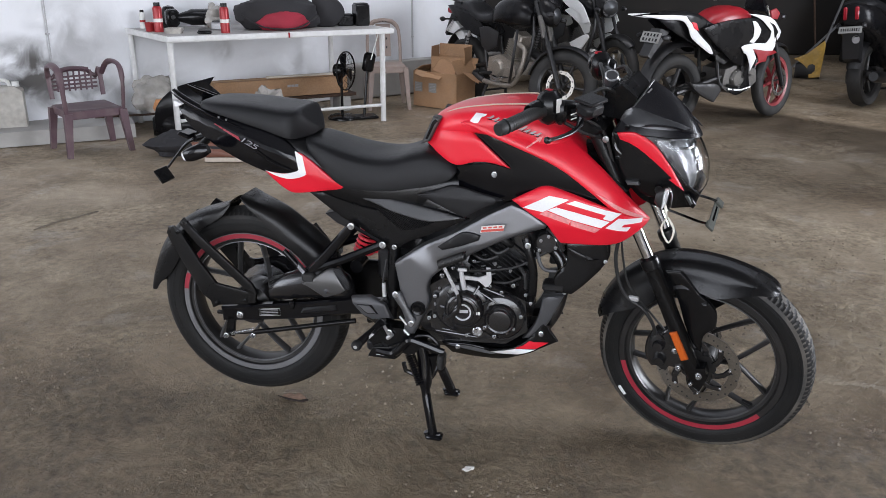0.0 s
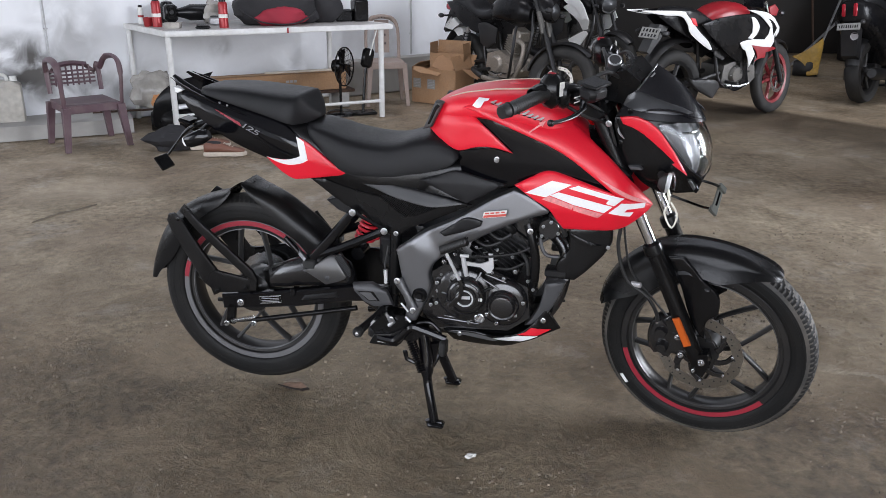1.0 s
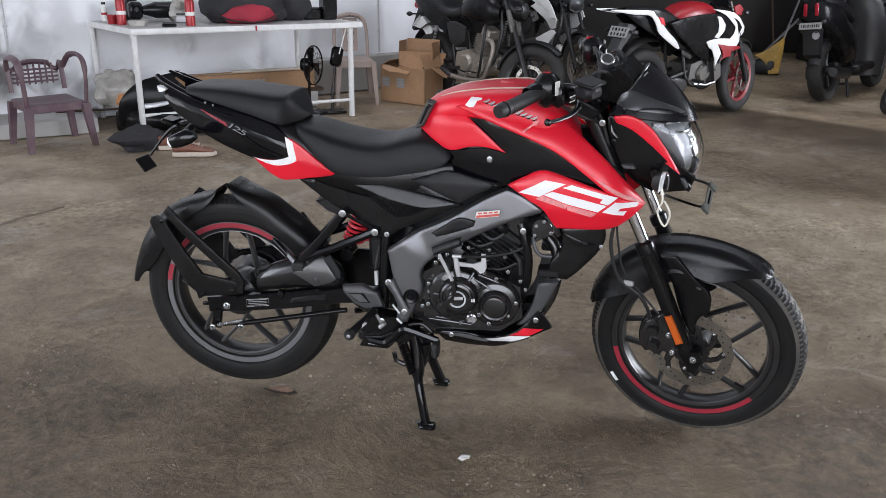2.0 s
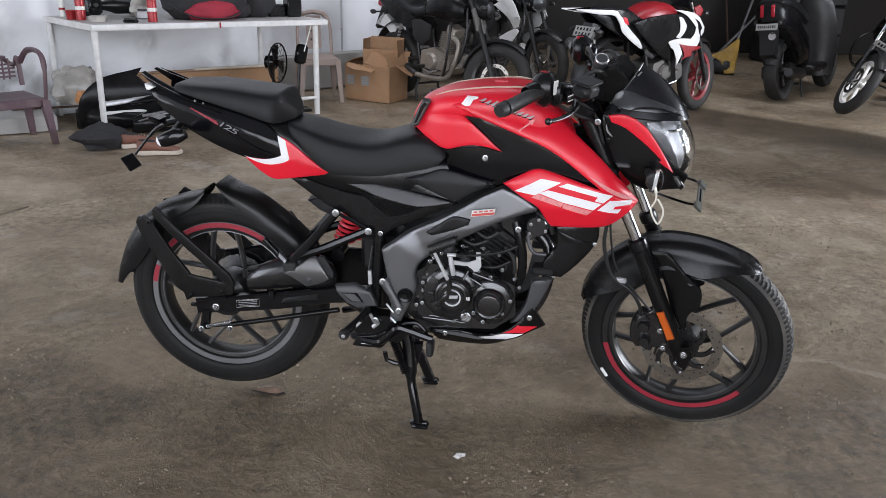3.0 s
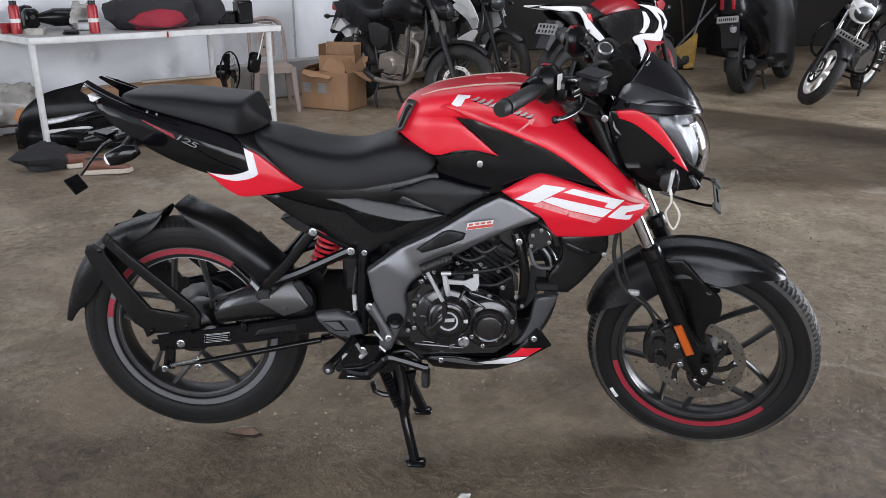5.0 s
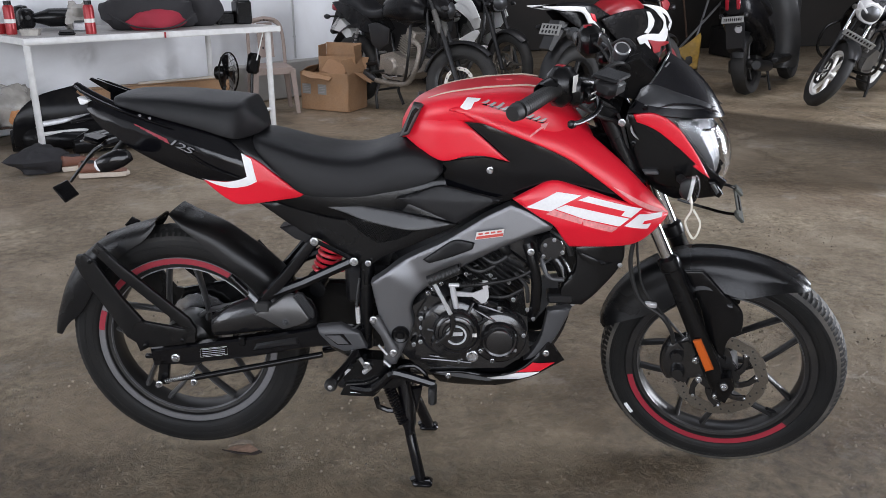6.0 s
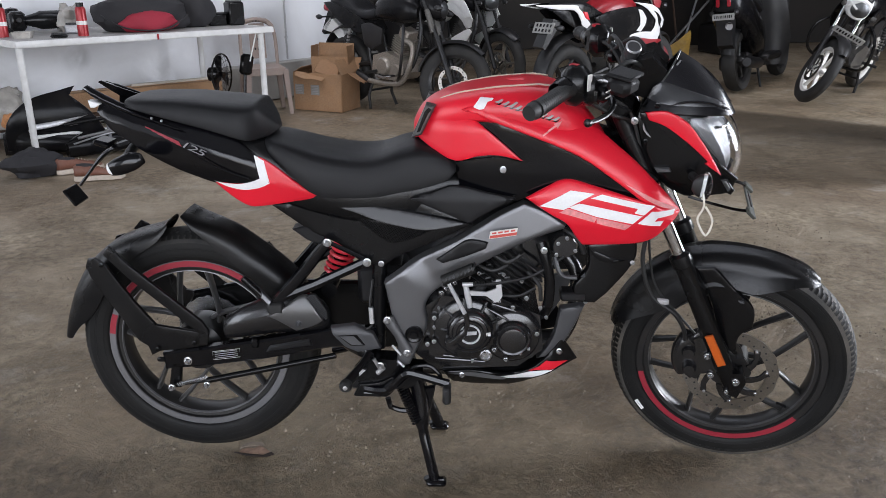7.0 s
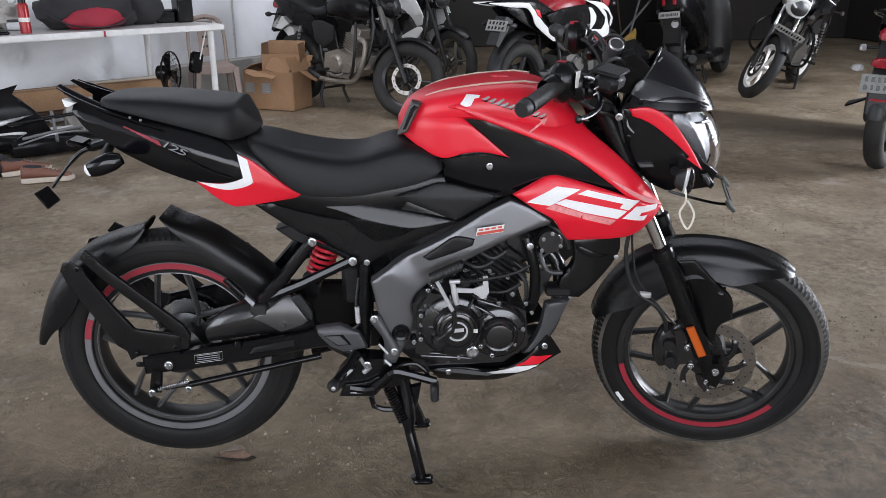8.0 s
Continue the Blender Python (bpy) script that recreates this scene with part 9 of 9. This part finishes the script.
long_box = thing("cardboard_box", pose(-1.49, 7.10, 0.16, 0, 0, 27.6), "long flat tan carton lying under the table", "box")
part("body", cbox(1.16, 0.16, 0.15, 0.004, (0.05, 0, 0.075)), CARDBOARD, long_box)
part("tape", cbox(1.162, 0.05, 0.152, 0.003, (0.05, 0, 0.076)), WOOD_TAPE, long_box)
for k in range(3):
    part("print_bar", cbox(0.028, 0.002, 0.02, 0.0004, (0.10 + 0.034 * k, -0.082, 0.09)), GREY_DECAL, long_box)
shelf = thing("plank", pose(-1.49, 7.10, 0, 0, 0, 27.6), "low rusty trestle carrying the long carton", "plank")
part("board", cbox(1.30, 0.22, 0.025, 0.004, (0.05, 0, 0.146)), RUST, shelf)
for x in (-0.5, 0.6):
    part("block", cbox(0.10, 0.20, 0.132, 0.006, (x, 0, 0.066)), PLINTH, shelf)
pale = thing("plank", pose(-1.20, 7.26, 0.31, 0, 0, 27.6), "pale narrow wooden batten on the carton", "plank")
part("batten", cbox(0.80, 0.03, 0.018, 0.003, (0.0, 0, 0.010)), mat("pale_batten_wood", (0.52, 0.47, 0.40), 0.7, 0, 40, 0.15), pale)

# pedestal fan
fan = thing("pedestal_fan", pose(-0.90, 6.96, 0, 0, 0, 62) @ Matrix.Diagonal((0.80, 0.80, 0.95, 1)), "black pedestal fan with a wire cage under the table", "fan")
part("base", lathe([(0, 0.03), (0.13, 0.028), (0.155, 0.012), (0.157, 0.0), (0, 0)], 32), SATIN_BLACK, fan)
fan.children[0].data.transform(Matrix.Rotation(radians(90), 4, "X"))
part("pole", bar((0, 0, 0.02), (0, 0, 0.40), 0.014, 12), SATIN_BLACK, fan)
part("motor", tf(lathe([(0, -0.05), (0.05, -0.05), (0.06, -0.02), (0.055, 0.05), (0, 0.06)], 24), pose(0, 0.02, 0.42)), SATIN_BLACK, fan)
for k in range(3):
    part("blade", tf(hull([(0.02, 0, -0.02), (0.02, 0.015, 0.03), (0.14, 0.0, -0.06), (0.145, 0.02, 0.05), (0.15, 0.012, 0.0), (0.02, -0.004, 0.0)]), pose(0, -0.05, 0.42) @ Matrix.Rotation(radians(120 * k + 20), 4, "Y")), GLOSS_BLACK, fan)
for k in range(18):
    a = 2 * math.pi * k / 18
    part("cage_wire", tube(curve([(0, -0.11, 0.42), (0.10 * math.cos(a), -0.105, 0.42 + 0.10 * math.sin(a)), (0.165 * math.cos(a), -0.06, 0.42 + 0.165 * math.sin(a)), (0.10 * math.cos(a), 0.0, 0.42 + 0.10 * math.sin(a))], 3), 0.002, 4), SATIN_BLACK, fan)
part("cage_ring", tf(lathe([(0.160, -0.006), (0.170, -0.006), (0.170, 0.006), (0.160, 0.006)], 40, True), pose(0, -0.06, 0.42)), SATIN_BLACK, fan)
second = thing("fan_stand", pose(-0.72, 7.0, 0, 0, 0, 20), "black fan stand leaning beside the table leg", "fan")
part("pole", tube([(0.0, 0.0, 0.01), (0.03, 0.02, 0.30), (0.06, 0.03, 0.52)], 0.012, 8), SATIN_BLACK, second)
part("head", tf(cbox(0.10, 0.05, 0.16, 0.02), pose(0.055, 0.02, 0.46, 0, 12, 0)), SATIN_BLACK, second)
part("foot", cbox(0.22, 0.16, 0.02, 0.008, (0, 0, 0.010)), SATIN_BLACK, second)


# things on the table
def spray_can(name, p, label, colour, r=0.033, h=0.19, cap=None):
    C = thing(name, Matrix.Translation(p), label, "can")
    up = Matrix.Rotation(radians(90), 4, "X")
    part("can", tf(lathe([(0, 0), (r, 0), (r, h * 0.80), (r * 0.8, h * 0.87), (r * 0.4, h * 0.9), (0, h * 0.9)], 24), up), colour, C)
    part("cap", tf(lathe([(0, h * 0.88), (r * 0.7, h * 0.88), (r * 0.7, h), (0, h)], 20), up), cap or SATIN_BLACK, C)
    part("label_band", tf(lathe([(r * 1.01, h * 0.34), (r * 1.02, h * 0.34), (r * 1.02, h * 0.46), (r * 1.01, h * 0.46)], 24, True), up), CAN_WHITE if colour is CAN_RED else CAN_RED, C, "pale printed label band")
    return C


for x, y in ((-2.20, 6.42), (-1.69, 6.40)):
    spray_can("spray_can", Vector((x, y, 0.7525)), "red spray can with a pale label band", CAN_RED, 0.034, 0.215)
spray_can("bottle", Vector((-2.42, 6.70, 0.7525)), "small white bottle with a dark cap", CAN_WHITE, 0.022, 0.14)
cup = thing("cup", Matrix.Translation((-2.28, 6.46, 0.7525)), "red plastic cup on the table", "cup")
part("cup_body", tf(lathe([(0, 0.0), (0.032, 0.0), (0.040, 0.065), (0.037, 0.065), (0.030, 0.006), (0, 0.006)], 24), Matrix.Rotation(radians(90), 4, "X")), CAN_RED, cup)
tray = thing("plastic_tub", Matrix.Translation((-2.05, 6.32, 0.7525)), "clear grey plastic tub on the table", "tub")
part("tub_body", loft([[Vector((x * s, y * s, z)) for x, y in ((-0.06, -0.04), (0.06, -0.04), (0.06, 0.04), (-0.06, 0.04))] for s, z in ((0.85, 0), (1.0, 0.035), (1.02, 0.04), (0.95, 0.036))]), POLYTHENE, tray)
pol = thing("power_tool", Matrix.Translation((-2.02, 6.74, 0.7525)) @ Matrix.Rotation(radians(27), 4, "Z"), "black polishing machine with a side handle", "tool")
part("motor_body", tf(lathe([(0, -0.16), (0.05, -0.16), (0.062, -0.13), (0.062, 0.02), (0.05, 0.05), (0.03, 0.12), (0, 0.13)], 20), pose(0, 0, 0.085, 0, 0, 90)), SATIN_BLACK, pol)
part("gear_head", cbox(0.10, 0.11, 0.13, 0.02, (-0.17, 0, 0.085)), SATIN_BLACK, pol)
part("side_handle", tube([(-0.17, -0.05, 0.09), (-0.18, -0.14, 0.10)], 0.016, 10), GRIP, pol)
part("switch_grip", tube([(0.10, 0, 0.08), (0.16, 0, 0.06), (0.20, 0, 0.018)], 0.024, 10), SATIN_BLACK, pol)
helm = thing("helmet", Matrix.Translation((-2.24, 6.80, 0.7525)), "small black rounded casing", "casing")
part("casing_shell", tf(lathe([(0, 0.17), (0.04, 0.16), (0.062, 0.12), (0.066, 0.06), (0.055, 0.0), (0, 0.0)], 24), Matrix.Rotation(radians(90), 4, "X")), SATIN_BLACK, helm)


def soft_heap(rx, ry, rz, seed, n=28, m=14, rough=0.22):
    """A slumped bag: a flattened lump with folds."""
    V, F = [], []
    for i in range(m + 1):
        th = math.pi * i / m
        for j in range(n):
            ph = 2 * math.pi * j / n
            d = Vector((math.sin(th) * math.cos(ph), math.sin(th) * math.sin(ph), math.cos(th)))
            k = 1 + rough * noise.noise(d * 1.7 + Vector((seed, 0, 0))) + rough * 0.4 * noise.noise(d * 5 + Vector((0, seed, 0)))
            V.append(Vector((d.x * rx * k, d.y * ry * k, max(0.0, d.z * rz * k + rz * 0.72))))
    for i in range(m):
        for j in range(n):
            F.append((i * n + j, i * n + (j + 1) % n, (i + 1) * n + (j + 1) % n, (i + 1) * n + j))
    return V, F


bag = thing("bag", Matrix.Translation((-1.38, 6.78, 0.7525)) @ Matrix.Rotation(radians(27), 4, "Z"), "black and dark red cloth bag slumped on the table", "bag")
part("bag_body", soft_heap(0.36, 0.17, 0.15, 3.1), CLOTH_BLACK, bag)
part("red_panel", tf(soft_heap(0.20, 0.10, 0.085, 5.5), pose(0.02, -0.125, 0.0, 0, 0, 0)), CLOTH_RED, bag, "dark red cloth panel")
part("strap", tube(curve([(-0.30, -0.10, 0.12), (-0.15, -0.2, 0.03), (0.1, -0.24, 0.02), (0.30, -0.14, 0.10)], 5), 0.012, 6, 0.4), CLOTH_BLACK, bag)
pouch = thing("bag", Matrix.Translation((-1.02, 7.02, 0.7525)) @ Matrix.Rotation(radians(20), 4, "Z"), "dark cloth pouch beside the larger bag", "bag")
part("pouch_body", soft_heap(0.14, 0.11, 0.15, 8.2), CLOTH_BLACK, pouch)
for k, (x, y, sx, sy, sz, nm, lb) in enumerate(((-0.74, 7.12, 0.12, 0.12, 0.17, "black_case", "tall black plastic case"), (-0.87, 7.10, 0.14, 0.10, 0.085, "battery", "black battery block"), (-1.82, 6.30, 0.11, 0.05, 0.02, "tool_bar", "dark flat tool"), (-1.80, 6.62, 0.10, 0.08, 0.06, "metal_part", "small grey metal part"))):
    T = thing(nm, Matrix.Translation((x, y, 0.7525)) @ Matrix.Rotation(radians(25 - 11 * k), 4, "Z"), lb + " on the table", "case")
    part("case_body", cbox(sx, sy, sz, 0.010, (0, 0, sz / 2)), SATIN_BLACK if k != 3 else SILVER, T)
    part("case_lid", cbox(sx * 0.8, sy * 0.8, 0.012, 0.003, (0, 0, sz + 0.005)), DULL_BLACK, T)
wrap = thing("polythene_bag", Matrix.Translation((-1.86, 6.80, 0.7525)), "crumpled clear polythene bag", "bag")
part("wrap", soft_heap(0.09, 0.08, 0.10, 12.0, rough=0.6), POLYTHENE, wrap)
rodt = thing("steel_rod", pose(-0.63, 6.90, 0.62, 0, 18, 27), "thin bright rod leaning at the table's end", "rod")
part("rod", bar((0, -0.06, -0.12), (0, -0.06, 0.14), 0.005, 8), CAN_WHITE, rodt)

# loose bodywork, shoes and bags by the table's near leg
heap = thing("fairing_piece", pose(-1.92, 6.30, 0, 0, 0, 15), "gloss black motorcycle tail fairing lying on the floor", "fairing")
part("upper_shell", tf(shell([(-0.32, 0.02), (-0.30, 0.20), (-0.16, 0.34), (0.06, 0.40), (0.14, 0.42), (0.10, 0.36), (0.22, 0.24), (0.30, 0.10), (0.20, 0.03)], lambda x, z: 0.10 + 0.08 * math.sin(max(0, z) * 6), 0.006, 0.02, 0.03), pose(0, 0, 0, -12)), BODY_BLACK, heap)
part("silver_strip", tf(shell([(-0.18, 0.14), (0.0, 0.16), (0.20, 0.22), (0.05, 0.20), (-0.15, 0.18)], lambda x, z: 0.20, 0.004, 0.004, 0.03), pose(0, 0, 0, -12)), SILVER, heap)
part("lower_shell", body([(-0.34, 0.05, 0.14, 0.0), (-0.20, 0.16, 0.20, 0.0), (0.05, 0.18, 0.16, 0.0), (0.30, 0.10, 0.10, 0.0), (0.36, 0.04, 0.05, 0.0)]), BODY_BLACK, heap)
heap2 = thing("fairing_piece", pose(-1.56, 6.22, 0, 0, 0, 30), "loose black and silver bodywork lying by the table leg", "fairing")
part("panel", body([(-0.30, 0.04, 0.10, 0.0), (-0.15, 0.10, 0.15, 0.0), (0.10, 0.12, 0.13, 0.0), (0.34, 0.06, 0.08, 0.0)]), BODY_BLACK, heap2)
part("silver_edge", tube(curve([(-0.28, -0.09, 0.10), (-0.05, -0.13, 0.15), (0.20, -0.11, 0.13), (0.34, -0.06, 0.08)], 5), 0.012, 6, 0.5), SILVER, heap2)
part("strut", bar((-0.30, -0.02, 0.22), (0.36, 0.06, 0.24), 0.012, 8), SATIN_BLACK, heap2)
part("strut", bar((-0.24, -0.06, 0.13), (0.30, -0.10, 0.19), 0.010, 8), SILVER, heap2)
part("cross_strut", bar((-0.05, -0.12, 0.10), (0.0, 0.06, 0.26), 0.011, 8), SILVER, heap2)
clip = thing("polythene_bag", Matrix.Translation((-1.42, 6.46, 0.0)), "crumpled clear polythene bag on the floor", "bag")
part("wrap", soft_heap(0.13, 0.12, 0.18, 21.0, rough=0.7), POLYTHENE, clip)
sack = thing("bag", pose(-1.90, 5.62, 0, 0, 0, 30), "limp black cloth bag on the floor", "bag")
part("bag_body", soft_heap(0.17, 0.12, 0.085, 31.0, rough=0.4), CLOTH_BLACK, sack)
sack2 = thing("polythene_bag", Matrix.Translation((-2.36, 6.62, 0.11)), "clear polythene sack with an orange thing inside", "bag")
part("sack", soft_heap(0.17, 0.14, 0.17, 41.0, rough=0.4), POLYTHENE, sack2)
part("orange_patch", tf(soft_heap(0.05, 0.03, 0.06, 43.0), pose(0.08, -0.135, 0.02)), mat("orange_foam", (0.52, 0.24, 0.10), 0.8, 0, 60, 0.2), sack2)


def shoe(m, label):
    S = thing("shoe", m, label, "shoe", "pair of brown shoes")
    sole = [(-0.135, 0.030), (-0.10, 0.040), (0.0, 0.034), (0.08, 0.046), (0.13, 0.036), (0.15, 0.0)]
    out = [(x, w) for x, w in sole] + [(x, -w) for x, w in reversed(sole[:-1])]
    part("sole", loft([[Vector((x * k, y * k, z)) for x, y in out] for k, z in ((0.97, 0.0), (1.0, 0.006), (1.0, 0.022), (0.97, 0.028))]), SOLE, S, "pale rubber sole")
    up = part("upper", body([(-0.132, 0.02, 0.085, 0.024), (-0.11, 0.036, 0.095, 0.024), (-0.04, 0.036, 0.090, 0.024), (0.03, 0.040, 0.068, 0.024), (0.09, 0.044, 0.052, 0.024), (0.135, 0.026, 0.038, 0.024)], 2.4), SHOE_BROWN, S, "brown leather upper")
    part("opening", body([(-0.115, 0.018, 0.0985, 0.07), (-0.07, 0.026, 0.099, 0.07), (-0.02, 0.020, 0.092, 0.07)], 2.4), CLOTH_BLACK, S)
    for k in range(4):
        part("lace", bar((0.0 + 0.018 * k, -0.018, 0.084 - 0.008 * k), (0.006 + 0.018 * k, 0.018, 0.084 - 0.008 * k), 0.0025, 6), SOLE, S)
    return S


shoe(pose(-1.50, 5.44, 0, 0, 0, 6), "brown lace-up shoe with a pale sole, on the floor")
shoe(pose(-1.66, 5.66, 0, 0, 0, 26), "brown shoe standing behind its pair")

# plinth, wall fittings, jerrycan
plinth_m = pose(-3.23, 5.73, 0, 0, 0, 25.5)
setting("plinth", join(hull([(x, y, z) for x, y in ((-2.4, 0.0), (0.96, 0.0), (0.96, 0.55), (-0.5, 0.75), (-2.4, 0.3)) for z in (0.0, 0.105)])), PLINTH, "low broken plaster plinth along the wall", plinth_m)
setting("ledge", cbox(1.9, 0.10, 0.33, 0.012, (0.05, -0.052, 0.165)), PLINTH, "rough concrete ledge at the wall's foot", WALL_M)
for k, (u, lab) in enumerate(((-0.10, "thin grey conduit clipped to the wall"), (-3.45, "thin grey cable running down the wall"))):
    C = thing("conduit", WALL_M @ Matrix.Translation((u, -0.012, 0.34 + 0.2 * k)), lab, "pipe")
    part("pipe", bar((0, 0, 0), (0.02 * k, 0, 2.2), 0.009 - 0.004 * k, 8), GREY_PIPE, C)
    for z in (0.2, 0.8, 1.4):
        part("clip", cbox(0.03, 0.014, 0.014, 0.003, (0, 0.002, z)), GREY_PIPE, C)
jer = thing("jerrycan", Matrix.Translation((-3.27, 6.02, 0.105)) @ Matrix.Rotation(radians(25), 4, "Z"), "grubby white plastic jerrycan on the plinth", "can")
part("can_body", hull([(x, y, z) for x, y in ((-0.14, -0.09), (0.14, -0.09), (0.14, 0.09), (-0.14, 0.09), (-0.15, 0), (0.15, 0)) for z in (0.0, 0.26)] + [(x, y, 0.29) for x in (-0.09, 0.09) for y in (-0.06, 0.06)]), mat("grubby_white_plastic", (0.42, 0.40, 0.36), 0.5, 0, 30, 0.2, dust=0.4), jer)
part("handle", tube(curve([(-0.08, 0, 0.285), (-0.06, 0, 0.33), (0.04, 0, 0.33), (0.06, 0, 0.285)], 4), 0.013, 8), CAN_WHITE, jer)
part("cap", tf(lathe([(0, 0.035), (0.024, 0.035), (0.026, 0), (0, 0)], 16), Matrix.Translation((0.10, 0, 0.285)) @ Matrix.Rotation(radians(90), 4, "X")), CAN_WHITE, jer)
rebar = thing("steel_rod", pose(-2.62, 6.30, 0.115, 0, 0, 20), "rusty steel rods lying along the plinth", "rod")
part("rod", bar((-0.1, 0, 0.006), (1.0, 0.02, 0.006), 0.006, 6), RUST, rebar)
part("rod", bar((-0.05, 0.04, 0.006), (0.8, 0.05, 0.006), 0.005, 6), RUST, rebar)

# the dark bay
yf_ = thing("fairing_piece", pose(4.06, 9.55, 0, 0, 0, -20) @ Matrix.Diagonal((0.78, 0.78, 0.80, 1)), "faded yellow motorcycle fairing on the floor", "fairing")
part("shell", tf(shell([(-0.22, 0.26), (-0.05, 0.34), (0.16, 0.52), (0.18, 0.44), (0.17, 0.20), (0.16, 0.02), (0.02, 0.0), (-0.05, 0.16)], lambda x, z: 0.10 + 0.10 * z, 0.006, 0.02, 0.03), pose(0, 0, 0, -8)), YELLOW, yf_)
part("inner", body([(-0.18, 0.04, 0.20, 0.0), (0.0, 0.10, 0.28, 0.0), (0.16, 0.08, 0.30, 0.0)]), DULL_BLACK, yf_)
for k, (x0, x1, z1) in enumerate(((4.4, 5.1, 1.05), (4.2, 5.4, 0.8), (5.2, 6.4, 0.95), (4.6, 4.75, 1.3))):
    R_ = thing("steel_rod", Matrix.Translation((x0, 10.2 + 0.15 * k, 0)), "grey steel tube leaning in the dark bay", "rod", "steel tubes leaning in the bay")
    part("tube", bar((0, 0, 0.02), (x1 - x0, 0.9, z1), 0.014, 8), SILVER if k < 2 else RUST, R_)
stack = thing("crate", pose(5.6, 10.9, 0, 0, 0, 8), "dark stacked crates against the bay wall", "crate")
for k in range(3):
    part("crate_body", cbox(1.0 - 0.1 * k, 0.5, 0.36, 0.02, (0.06 * k, 0, 0.18 + 0.365 * k)), DULL_BLACK, stack)

# litter on the floor
paper = thing("paper_scrap", pose(0.085, 1.925, 0.0, 0, 0, 20), "small crumpled white paper scrap on the floor", "paper")
part("scrap", soft_heap(0.016, 0.010, 0.006, 51.0, 12, 6, 0.8), LABEL_WHITE, paper)
chip = thing("broken_patch", pose(-0.476, 2.318, 0.0, 0, 0, 10), "flaked brown patch in the concrete", "patch")
flake_m = Matrix.Rotation(radians(-90), 4, "X")
part("flake", tf(prism([(-0.036, 0.004), (-0.020, -0.012), (0.004, -0.022), (0.026, -0.034), (0.046, -0.030), (0.040, -0.012), (0.030, 0.006), (0.022, 0.016), (0.008, 0.010), (-0.010, 0.018), (-0.028, 0.014)], -0.002, 0.004, 0.002), flake_m), mat("brown_flake", (0.26, 0.165, 0.115), 0.9, 0, 60, 0.4, 0.003), chip)
part("crevice", tf(prism([(-0.048, 0.008), (-0.034, -0.004), (-0.016, -0.022), (0.006, -0.032), (0.030, -0.044), (0.052, -0.038), (0.046, -0.028), (0.024, -0.034), (0.002, -0.024), (-0.020, -0.010)], -0.003, 0.0012, 0.0005), flake_m), mat("dark_crevice", (0.020, 0.013, 0.010), 0.95, 0, 90, 0.4), chip)
part("crumbs", tf(prism([(-0.030, 0.020), (-0.008, 0.022), (0.014, 0.018), (0.034, 0.012), (0.030, 0.028), (0.006, 0.040), (-0.020, 0.034)], -0.003, 0.001, 0.0005), flake_m), mat("pale_crumbs", (0.25, 0.20, 0.155), 0.95, 0, 60, 0.5, 0.002), chip)


def grit(n, x0, x1, y0, y1, seed):
    rnd = random.Random(seed)
    V, F = [], []
    for _ in range(n):
        x, y, r = rnd.uniform(x0, x1), rnd.uniform(y0, y1), 0.0008 + 0.0052 * rnd.random() ** 6
        if noise.noise(Vector((x * 2.2, y * 2.2, 5.0))) + 0.5 * noise.noise(Vector((x * 7, y * 7, 1.0))) < rnd.uniform(-0.1, 0.45):
            continue
        b, a, h = len(V), rnd.uniform(0, 6), r * rnd.uniform(0.45, 0.9)
        for share, z in ((1.0, -0.003), (0.72, h * 0.72)):
            for k in range(5):
                q = r * share * rnd.uniform(0.75, 1.25)
                V.append(Vector((x + q * math.cos(a + k * 1.257), y + q * math.sin(a + k * 1.257), z)))
        V.append(Vector((x, y, h)))
        for k in range(5):
            j = (k + 1) % 5
            F += [(b + k, b + j, b + 5 + j, b + 5 + k), (b + 5 + k, b + 5 + j, b + 10)]
    return V, F


tagged(part("gravel", grit(26000, -1.8, 2.2, 1.1, 4.0, 4), mat("sandy_grit", (0.215, 0.175, 0.13), 0.9, 0, 30, 0.7), None, "loose sand grit and tiny stones on the concrete"), category="grit", kind="stuff")


def streak(pts, wide, seed):
    """A ragged flat smear lying on the floor along a line."""
    line, rnd = curve([(x, y, 0) for x, y in pts], 10), random.Random(seed)
    top, low = [], []
    for i, p in enumerate(line):
        a, b = line[max(i - 1, 0)], line[min(i + 1, len(line) - 1)]
        n = (b - a).cross(Vector((0, 0, 1))).normalized()
        e = math.sin(math.pi * i / (len(line) - 1)) ** 0.5 + 0.02
        top.append(p + n * wide * e * rnd.uniform(0.3, 1.0) + Vector((0, 0, 0.0012)))
        low.append(p - n * wide * e * rnd.uniform(0.3, 1.0) + Vector((0, 0, 0.0012)))
    return loft([[t, l, l - Vector((0, 0, 0.008)), t - Vector((0, 0, 0.008))] for t, l in zip(top, low)])


CRACK = mat("dark_crack_dirt", (0.135, 0.110, 0.082), 0.95, 0, 80, 0.3)
for k, (pts, wide, paint, lab, nm) in enumerate((
        (((-2.10, 3.95), (-2.02, 4.12), (-1.99, 4.14), (-1.90, 4.28)), 0.011, CRACK, "dark crack in the concrete floor", "floor_crack"),)):
    tagged(part(nm, streak(pts, wide, 60 + k), paint, None, lab), category="stain", kind="structure")
